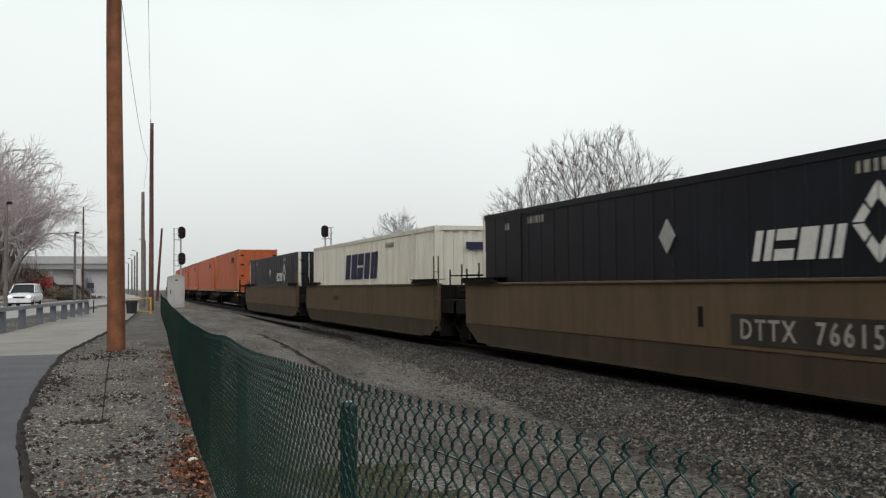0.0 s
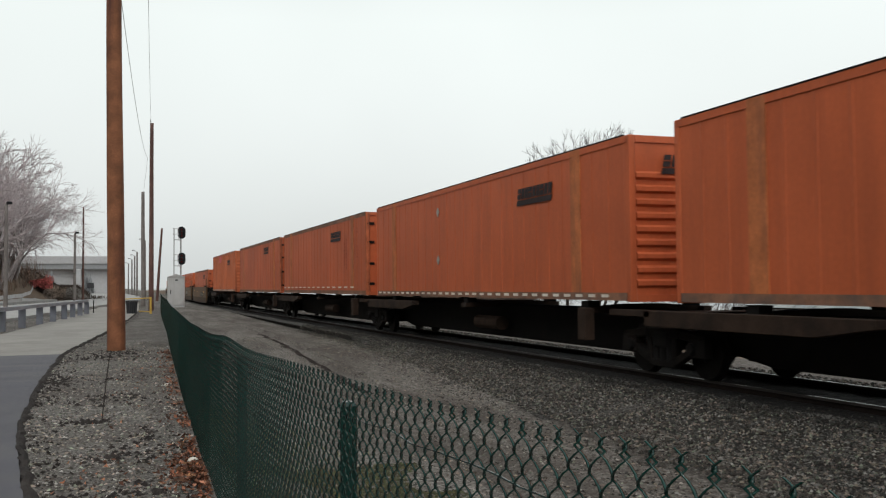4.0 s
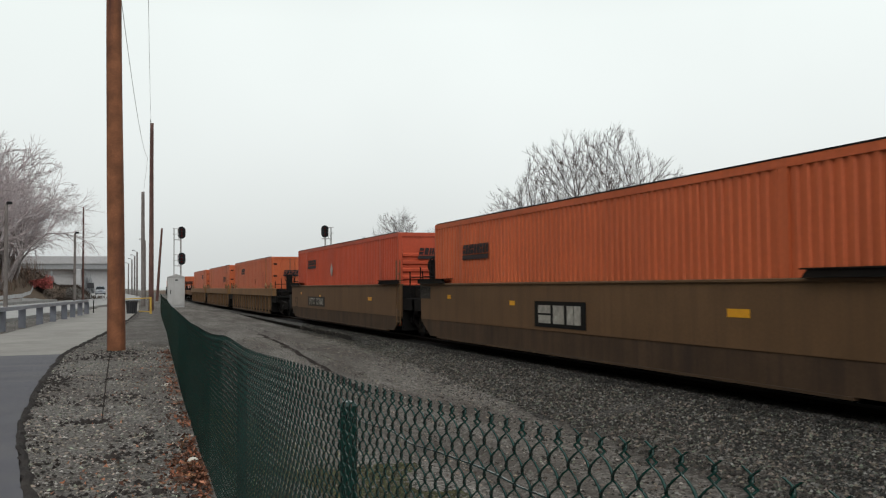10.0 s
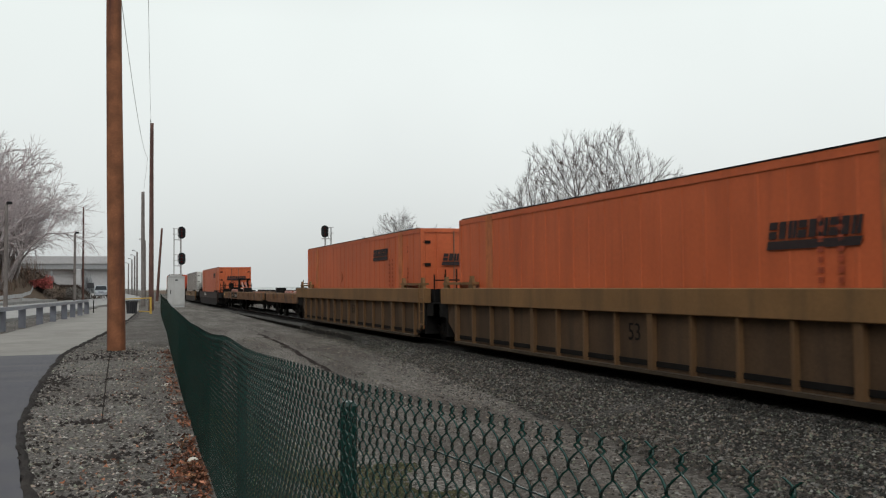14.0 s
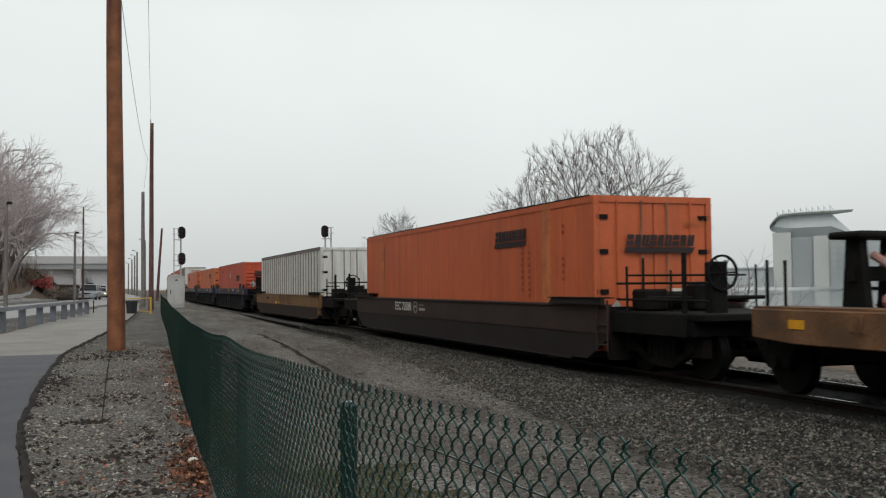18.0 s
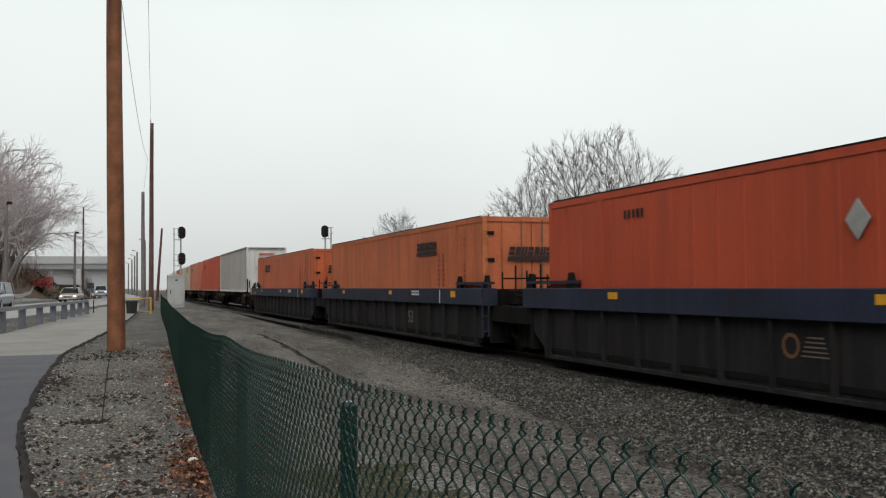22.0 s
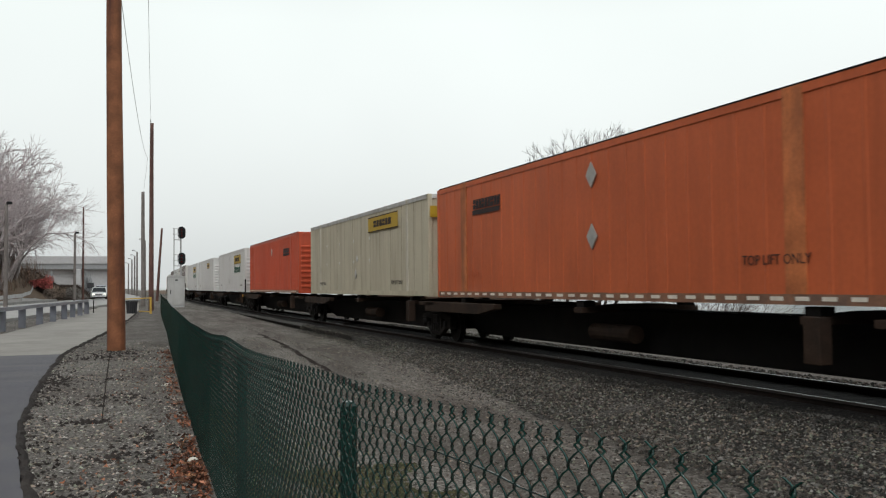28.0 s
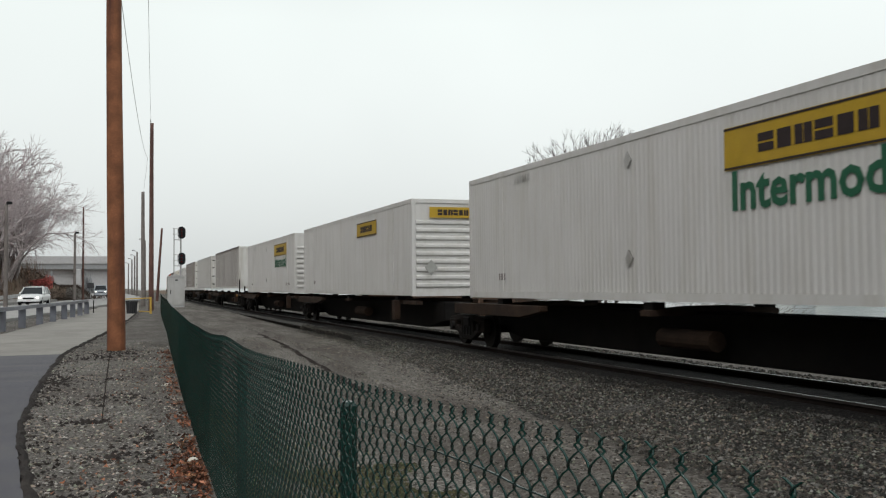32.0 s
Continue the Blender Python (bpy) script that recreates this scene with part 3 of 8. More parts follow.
def wobble(y, k):
    return 0.05 * noise.noise((y * 0.9, k, 0)) + 0.025 * noise.noise((y * 3.3, k, 5))


def build_paving():
    near = axis_steps([(2, 22.9, 0.4)])
    far = axis_steps([(22.9, 66, 0.8), (66, 90, 3)])
    strip("footpath_asphalt", lambda y: lerp_table(PATH_EDGE, y) - 3.2, lambda y: lerp_table(PATH_EDGE, y) + wobble(y, 1), near, 0.035, 0.12, M["asphalt"], "dark fresh asphalt footpath with a crumbled edge", "footpath")
    strip("footpath_old", lambda y: lerp_table(PATH_EDGE, y) - 3.2, lambda y: lerp_table(PATH_EDGE, y) + wobble(y, 1), far, 0.03, 0.12, M["old_path"], "pale worn older pavement of the footpath", "footpath")
    ys = axis_steps([(10, 130, 3), (130, 260, 10)])
    strip("road", lambda y: lerp_table(ROAD_MID, y) - 2.2, lambda y: lerp_table(ROAD_MID, y) + 5.6, ys, 0.05, 0.25, M["road"], "pale grey worn two-lane road", "road")
    strip("side_road", lambda y: lerp_table(ROAD_MID, y) - 6.2, lambda y: lerp_table(ROAD_MID, y) - 3.2, axis_steps([(70, 112, 4)]), 0.2, 0.4, M["road"], "pale side road climbing beside the bank", "road")
    # dark soil bank along the edge of the path
    g = Geo()
    ys = axis_steps([(4, 40, 0.2), (40, 64, 0.6)])
    for y in ys:
        e = lerp_table(PATH_EDGE, y) + wobble(y, 1)
        wide = 0.10 + 0.05 * noise.noise((y * 0.7, 6, 0)) + 0.08 * noise.noise((y * 2.9, 2, 0))
        for u, h in ((-0.06, 0.0), (0.02, 0.035), (0.35, 0.045), (0.7, 0.022), (1.0, -0.02)):
            x = e + wide * u + 0.03 * noise.noise((y * 4, u * 3, 1))
            g.v.append((x, y, ground_z(x, y) + h + 0.03 * noise.noise((x * 9, y * 6, 0))))
    g.f = [(j * 5 + i, j * 5 + i + 1, (j + 1) * 5 + i + 1, (j + 1) * 5 + i) for j in range(len(ys) - 1) for i in range(4)]
    whole("soil_edge", g, M["soil"], "dark damp soil bank along the path edge", "soil", kind="stuff")
    # crumbled soil along the edge of the path
    g = Geo()
    rnd = random.Random(5)
    for k in range(1100):
        y = 6 + 58 * rnd.random() ** 1.6
        x = lerp_table(PATH_EDGE, y) + wobble(y, 1) + rnd.gauss(0.2, 0.1)
        clod(g, rnd, x, y, ground_z(x, y) + 0.01, 0.008 + 0.022 * rnd.random() ** 2)
    whole("soil_clods", g, M["soil"], "dark crumbled soil along the path edge", "soil", kind="stuff", tidy=False)


def clod(g, rnd, x, y, z, r):
    """One small angular stone or clod, eight faces."""
    a = rnd.random() * 6.28
    c, s = math.cos(a) * r, math.sin(a) * r
    f = 0.6 + 0.5 * rnd.random()
    h = r * (0.45 + 0.4 * rnd.random())
    vs = [(x + c, y + s, z), (x - s * f, y + c * f, z + h * 0.15), (x - c * 0.9, y - s * 0.9, z + h * 0.1), (x + s * f, y - c * f, z), (x + c * 0.25, y + s * 0.2, z + h), (x - c * 0.1, y - s * 0.1, z - h * 0.6)]
    g.add(vs, [(0, 1, 4), (1, 2, 4), (2, 3, 4), (3, 0, 4), (1, 0, 5), (2, 1, 5), (3, 2, 5), (0, 3, 5)])


def build_track():
    # ballast bed, one long bank with shoulders
    prof = ((-3.7, -0.34), (-3.1, -0.26), (-1.9, -0.09), (-1.45, -0.07), (0, -0.10), (1.45, -0.07), (1.9, -0.09), (3.6, -0.5))
    g = Geo()
    ss = axis_steps([(-560, -20, 30), (-20, 0, 2), (0, 40, 0.5), (40, 120, 2), (120, 800, 14)])
    for s in ss:
        edge = min(-2.0, max(-4.4, lane_edge(s) - SIDE)) if 0 < s < 60 else -2.2
        for off, z in prof:
            if off < -3.5:
                off = edge - 0.25
            elif off < -3.0:
                off = edge + 0.35
            x, y, a = on_track(s, off)
            w = 0.03 * noise.noise((off * 2, s * 1.3, 0)) if abs(off) < 3.6 else -0.15
            g.v.append((x, y, RAIL_Z + z + w - 0.06))
    n = len(prof)
    g.f = [(j * n + i, j * n + i + 1, (j + 1) * n + i + 1, (j + 1) * n + i) for j in range(len(ss) - 1) for i in range(n - 1)]
    whole("ballast_bed", g, M["ballast"], "grey crushed stone ballast bed under the rails", "ballast", kind="structure")
    # strip by the rails; the train's shade is put into its dark colour
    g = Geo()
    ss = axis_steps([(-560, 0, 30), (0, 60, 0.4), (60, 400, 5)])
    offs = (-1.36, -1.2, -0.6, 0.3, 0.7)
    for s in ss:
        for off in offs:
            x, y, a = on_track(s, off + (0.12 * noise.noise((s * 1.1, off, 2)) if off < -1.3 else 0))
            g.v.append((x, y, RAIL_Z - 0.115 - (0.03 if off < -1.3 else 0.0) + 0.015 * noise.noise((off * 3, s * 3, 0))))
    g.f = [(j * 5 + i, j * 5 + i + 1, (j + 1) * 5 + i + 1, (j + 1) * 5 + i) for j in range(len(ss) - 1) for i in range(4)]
    whole("oily_ballast", g, M["train_shade"], "dark ballast by the rails with train shade in its colour", "ballast", kind="structure")
    rnd = random.Random(11)
    g = Geo()
    black = Geo()
    for k in range(62000):
        s = 4.5 + 36 * rnd.random() ** 1.5
        wid = max(0.5, SIDE - 1.5 - lane_edge(s))
        off = -1.5 - wid * rnd.random() * (1.0 if rnd.random() < 0.66 else 1.0 + abs(rnd.gauss(0, 0.34)))
        x, y, a = on_track(s, off)
        edge = lane_edge(s) - SIDE
        if off > edge:
            zz = float(np.interp(off, [edge - 0.25, min(edge + 0.35, -1.95), -1.9, -1.45], [-0.34, -0.26, -0.09, -0.07])) + RAIL_Z - 0.05 + 0.03 * noise.noise((off * 2, s * 1.3, 0))
        else:
            zz = ground_z(x, y)
        # stones nearer the rail turn black, as the train's shade would make them
        train_shade = 0.85 * smooth(-2.35, -1.5, off + 0.35 * noise.noise((off * 2.0, s * 0.9, 8)))
        clod(black if rnd.random() < train_shade else g, rnd, x, y, zz, 0.010 + 0.023 * rnd.random() ** 1.8)
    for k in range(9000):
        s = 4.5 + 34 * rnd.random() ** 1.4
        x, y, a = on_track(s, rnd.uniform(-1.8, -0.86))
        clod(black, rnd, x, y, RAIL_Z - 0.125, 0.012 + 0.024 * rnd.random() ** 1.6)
    whole("blackened_stones", black, M["stone_black"], "ballast stones beside the rail, coloured black as in shade", "stones", kind="stuff", tidy=False)
    whole("ballast_stones", g, M["stone_dark"], "loose angular grey ballast stones", "stones", kind="stuff", tidy=False)
    g = Geo()
    for k in range(9000):
        s = 6 + 34 * rnd.random() ** 1.3
        x, y, a = on_track(s, 0.80 + 1.3 * rnd.random())
        clod(g, rnd, x, y, RAIL_Z - 0.13, 0.016 + 0.03 * rnd.random() ** 1.5)
    whole("ballast_stones", g, M["stone_dark"], "loose grey ballast stones beyond the far rail", "stones", kind="stuff", tidy=False)
    # rails: head, web and foot
    head = ((-0.036, -0.036), (-0.03, -0.002), (-0.02, 0.0), (0.02, 0.0), (0.03, -0.002), (0.036, -0.036))
    base = ((-0.07, -0.17), (-0.07, -0.155), (-0.012, -0.14), (-0.012, -0.04), (-0.034, -0.036), (0.034, -0.036), (0.012, -0.04), (0.012, -0.14), (0.07, -0.155), (0.07, -0.17))
    band = ((-0.011, 0.0005), (-0.011, 0.0015), (0.011, 0.0015), (0.011, 0.0005))
    for side in (-0.7535, 0.7535):
        rail = thing("rail", "steel rail with a polished running surface", "rail", "rails of the track")
        for nm, prf, mat in (("railhead", head, M["rail_dull"]), ("running_band", band, M["railhead"]), ("rail_web", base, M["railside"])):
            g = Geo()
            ss = axis_steps([(-560, 0, 40), (0, 60, 4), (60, 800, 12)])
            for s in ss:
                for o, z in prf:
                    x, y, a = on_track(s, side + o)
                    g.v.append((x, y, RAIL_Z + z))
            n = len(prf)
            g.f = [(j * n + i, j * n + (i + 1) % n, (j + 1) * n + (i + 1) % n, (j + 1) * n + i) for j in range(len(ss) - 1) for i in range(n)]
            part(nm, g, mat, rail)
    # sleepers
    g = Geo().box(-1.3, 1.3, -0.115, 0.115, -0.30, -0.155)
    me = g.mesh("sleeper", M["sleeper"], bevel=0.008)
    holder = thing("sleepers", "row of dark creosoted timber sleepers", "sleepers", kind="structure")
    for i in range(150):
        s = 2 + i * 0.53
        x, y, a = on_track(s)
        ob = new("sleeper", me)
        ob.parent = holder
        ob.matrix_local = Matrix.Translation((x, y, RAIL_Z)) @ Euler((0, 0, -a + rnd.gauss(0, 0.006))).to_matrix().to_4x4()


def build_verge():
    rnd = random.Random(3)
    g = Geo()
    for k in range(30000):
        y = 5.5 + 22 * rnd.random() ** 1.7
        a, b = lerp_table(PATH_EDGE, y) + 0.05, fence_x(y)
        x = a + (b - a) * rnd.random()
        if noise.noise((x * 1.1, y * 0.6, 9)) < -0.28:
            continue
        clod(g, rnd, x, y, ground_z(x, y) - 0.004, 0.007 + 0.022 * rnd.random() ** 2.5)
    whole("verge_gravel", g, M["stone_pale"], "loose pale gravel between footpath and fence", "gravel", kind="stuff", tidy=False)
    g = Geo()
    for k in range(52000):
        y = 2.0 + 34 * rnd.random() ** 1.3
        a, b = fence_x(y) + 0.5 + 0.7 * smooth(11, 6, y), lane_edge(y)
        x = a + (b - a) * rnd.random()
        clod(g, rnd, x, y, ground_z(x, y) - 0.004, 0.006 + 0.022 * rnd.random() ** 3)
    whole("lane_gravel", g, M["stone_lane"], "scattered stones on the dirt lane behind the fence", "gravel", kind="stuff", tidy=False)
    # dead leaves drifted against the fence
    g = Geo()
    for k in range(2400):
        y = 6.0 + 17 * rnd.random() ** 1.8 if k < 1900 else rnd.gauss(8.4, 0.5)
        if k < 1900 and noise.noise((y * 0.9, 3.0, 1.0)) < -0.05 and rnd.random() < 0.85:
            continue
        x = fence_x(y) - abs(rnd.gauss(0, 0.11 if k < 1900 else 0.17)) - 0.02
        if rnd.random() < 0.12:
            x -= rnd.random() * 0.9
        z = ground_z(x, y) + 0.012 + 0.03 * rnd.random()
        r, a = 0.012 + 0.022 * rnd.random(), rnd.random() * 6.28
        c, s = math.cos(a) * r, math.sin(a) * r
        k1, k2 = rnd.uniform(-0.02, 0.035), rnd.uniform(-0.01, 0.03)
        g.add([(x + c, y + s, z), (x - s * 0.6, y + c * 0.6, z + k1), (x - c, y - s, z + k2), (x + s * 0.6, y - c * 0.6, z + k1 * 0.5), (x, y, z + 0.004)], [(0, 1, 4), (1, 2, 4), (2, 3, 4), (3, 0, 4)])
    whole("dead_leaves", g, M["leaf_brown"], "curled red-brown dead leaves along the fence", "leaves", kind="stuff", tidy=False)
    # low moss on the lane side of the fence
    g = Geo()
    for k in range(20000):
        y = 1.6 + 8.5 * rnd.random() ** 1.3
        x = fence_x(y) + 0.2 + 2.2 * rnd.random() ** 1.2
        if noise.noise((x * 0.9, y * 0.7, 11)) < -0.12:
            continue
        clod(g, rnd, x, y, ground_z(x, y) + 0.002, 0.010 + 0.028 * rnd.random())
    whole("moss", g, M["moss"], "patches of low olive moss on the lane by the fence", "moss", kind="stuff", tidy=False)
    # dry weeds just behind the fence, sparse
    g = Geo()
    for k in range(6000):
        y = 1.2 + 12 * rnd.random() ** 1.3
        x = fence_x(y) + 0.15 + abs(rnd.gauss(0, 0.75))
        z, h, a = ground_z(x, y), 0.03 + 0.09 * rnd.random(), rnd.random() * 6.28
        dx, dy = math.cos(a) * 0.05, math.sin(a) * 0.05
        g.add([(x - 0.004, y, z), (x + 0.004, y, z), (x + dx * 0.5, y + dy * 0.5, z + h * 0.6), (x + dx, y + dy, z + h)], [(0, 1, 2), (0, 2, 3)])
    whole("dry_grass", g, M["weed"], "sparse olive dry grass along the lane side of the fence", "grass", kind="stuff", tidy=False)
    # a few larger stones and one pale lump at the fence foot
    for (px, py, r, key, lab) in ((0.74, 8.85, 0.05, "cream", "pale orange-white rounded lump lying among leaves"), (0.90, 15.6, 0.04, "cream", "small white stone lying at the fence foot")):
        bm = bmesh.new()
        bmesh.ops.create_icosphere(bm, subdivisions=2, radius=r)
        for v in bm.verts:
            v.co *= 1 + 0.22 * noise.noise(v.co * 14 + Vector((px * 9, py, 0)))
            v.co.z *= 0.75
        me = bpy.data.meshes.new("stone")
        bm.to_mesh(me)
        bm.free()
        me.materials.append(M[key])
        me.polygons.foreach_set("use_smooth", [True] * len(me.polygons))
        ob = tagged(new("stone", me), lab, "stone")
        ob.location = (px, py, ground_z(px, py) + r * 0.55)
    # dark soil turned up in patches
    g = Geo()
    for (cx, cy, wx, wy, cnt) in ((-0.1, 22.0, 0.55, 0.5, 260), (0.25, 23.3, 0.35, 0.4, 160), (-0.75, 17.0, 0.2, 0.8, 160), (0.1, 14.2, 0.5, 0.35, 150), (0.25, 9.6, 0.3, 0.25, 120), (0.2, 7.6, 0.35, 0.3, 190), (-0.25, 7.2, 0.2, 0.3, 90), (0.45, 10.6, 0.15, 0.4, 70), (0.2, 17.0, 0.4, 0.3, 90)):
        for k in range(cnt):
            x, y = cx + rnd.gauss(0, wx), cy + rnd.gauss(0, wy)
            if lerp_table(PATH_EDGE, y) < x < fence_x(y) - 0.05:
                clod(g, rnd, x, y, ground_z(x, y), 0.012 + 0.04 * rnd.random() ** 2)
    for k in range(2200):
        y = rnd.uniform(9, 44)
        track = rnd.choice((1.75, 1.75, 3.3))
        if noise.noise((y * 0.35, track, 2.0)) < (0.05 if track > 2 else -0.15):
            continue
        x = lane_edge(y) - track + rnd.gauss(0, 0.10)
        clod(g, rnd, x, y, ground_z(x, y) - 0.004, 0.008 + 0.03 * rnd.random() ** 2)
    for k in range(2600):
        y = rnd.uniform(17, 38)
        if noise.noise((y * 0.5, 7.0, 2.0)) < -0.3:
            continue
        x = lane_edge(y) - 1.93 + 0.1 * noise.noise((y * 0.4, 1.0, 3.0)) + rnd.gauss(0, 0.075)
        clod(g, rnd, x, y, ground_z(x, y) + 0.002, 0.014 + 0.026 * rnd.random() ** 2)
    whole("turned_soil", g, M["soil"], "patches of dark turned-up soil in the gravel", "soil", kind="stuff", tidy=False)
    # a lone dry stalk with its dark clump
    g = Geo()
    x, y = -0.05, 12.15
    z = ground_z(x, y)
    g.path([(x, y, z), (x + 0.03, y, z + 0.3), (x + 0.06, y + 0.01, z + 0.58), (x + 0.09, y + 0.01, z + 0.8)], 0.007, 5)
    for k in range(46):
        clod(g, rnd, x - 0.12 + rnd.gauss(0, 0.13), y - 0.1 + rnd.gauss(0, 0.1), z, 0.03 + 0.02 * rnd.random())
    whole("dry_stalk", g, M["soil"], "thin dry weed stalk in a dark clump of soil", "weed")


def build_fence():
    fence = thing("chain_link_fence", "dark green vinyl-coated chain-link fence, slightly sagging", "fence")
    pts, y = [], 0.7
    # walk along the fence in steps of half a mesh
    step = 0.040
    x = fence_x(y)
    pts.append((x, y))
    while y < 60:
        st = step if y < 34 else step * 2
        y2 = y + st * 0.99
        x2 = fence_x(y2)
        d = math.hypot(x2 - x, y2 - y)
        y2 = y + st * st / d * 0.99
        x2 = fence_x(y2)
        x, y = x2, y2
        pts.append((x, y))
    rnd = random.Random(2)

    def sag(yy):
        return (0.008 * math.sin(yy * 2.1) + 0.012 * noise.noise((yy * 0.8, 4.0, 0))) * smooth(14, 6, yy)

    g, r = Geo(), 0.0034
    vs, fs = [], []
    for i in range(len(pts) - 1):
        (xa, ya), (xb, yb) = pts[i], pts[i + 1]
        far = ya > 34
        rows = 16 if far else 32
        dz = (lerp_table(FENCE_TOP, ya) - 0.01 - ground_z(xa, ya) - 0.02) / rows
        rr = r * (1.6 if far else 1) + max(0, ya - 8) * 0.00007
        z0 = ground_z(xa, ya) + 0.02
        lean = 0.03 * noise.noise((ya * 0.35, 1, 0))
        prev = None
        dx, dy = xb - xa, yb - ya
        dl = math.hypot(dx, dy)
        nx, ny = -dy / dl, dx / dl
        for j in range(rows + 1):
            k = (i + j) % 2
            px, py = (xa, ya) if k == 0 else (xb, yb)
            zz = z0 + j * dz + sag(ya) * (j / rows)
            px += lean * j / rows
            stations = [(px, py, zz)]
            if ya < 16 and j:
                bow = 0.0075 if k == 0 else -0.0065
                cuts = (0.22, 0.5, 0.78) if ya < 7 else (0.5,)
                stations = []
                for u in cuts:
                    h = bow * (1.0 if u == 0.5 else 0.72)
                    stations.append((ox + (px - ox) * u + nx * h, oy + (py - oy) * u + ny * h, oz + (zz - oz) * u))
                stations.append((px, py, zz))
            ox, oy, oz = px, py, zz
            ux, uy = dx / dl * rr, dy / dl * rr
            for qx, qy, qz in stations:
                base = len(vs)
                vs += [(qx + ux, qy + uy, qz), (qx + nx * rr, qy + ny * rr, qz), (qx - ux, qy - uy, qz), (qx - nx * rr, qy - ny * rr, qz)]
                if prev is not None:
                    for q in range(4):
                        fs.append((prev + q, prev + (q + 1) % 4, base + (q + 1) % 4, base + q))
                prev = base
        # the twisted end above the last mesh
        if not far:
            k2 = -1 if (i + rows) % 2 == 0 else 1
            for a, b, o in ((0.006 * k2, 0.008, 0.005 * k2), (-0.004 * k2, 0.017, 0.0), (0.005 * k2, 0.026, -0.005 * k2), (0.016 * k2, 0.035, 0.0)):
                base = len(vs)
                ex, ey, ez = px + dx / dl * a + nx * o, py + dy / dl * a + ny * o, zz + b
                ux, uy = dx / dl * rr, dy / dl * rr
                vs += [(ex + ux, ey + uy, ez), (ex + nx * rr, ey + ny * rr, ez), (ex - ux, ey - uy, ez), (ex - nx * rr, ey - ny * rr, ez)]
                for q in range(4):
                    fs.append((prev + q, prev + (q + 1) % 4, base + (q + 1) % 4, base + q))
                prev = base
    g.v, g.f = vs, fs
    ob = part("wire_mesh", g, M["fence"], fence, "woven diamond wire mesh", smooth=True, tidy=False)
    ob["kind"] = "stuff"
    # posts
    ys_posts = [0.7] + [3.28 + 2.86 * i for i in range(20)]
    for y in ys_posts:
        x = fence_x(y) + 0.035
        z = ground_z(x, y)
        top = lerp_table(FENCE_TOP, y) - 0.065
        q = Geo().tube((x, y, z - 0.3), (x, y, top - 0.015), 0.03, 0.03, 12)
        q.tube((x, y, top - 0.015), (x, y, top), 0.033, 0.022, 12)
        part("fence_post", q, M["fence"], fence, smooth=False)
    # tension wires, slack
    for hgt, amp in ((1.10, 0.02), (0.05, 0.01)):
        ps = [(fence_x(yy) + 0.008, yy, ground_z(fence_x(yy), yy) + hgt + amp * math.sin(yy * 5.0) * noise.noise((yy, hgt, 0))) for yy in axis_steps([(0.9, 34, 0.12)])]
        q = Geo().path(ps, 0.0025, 4)
        part("tension_wire", q, M["fence"], fence, tidy=False)


build_ground()


# ------------------------------------------------------------------ water and the far bank
def build_water():
    m = surface("grey_river_water", (0.20, 0.23, 0.23), 0.12, vary=0.05, scale=0.05, grain=1.2, bump=0.1)
    g = Geo().add([(24, -1200, -2.6), (360, -1200, -2.6), (360, 2400, -2.6), (24, 2400, -2.6)], [(0, 1, 2, 3)])
    whole("water", g, m, "calm pale grey river under mist", "river", kind="structure")


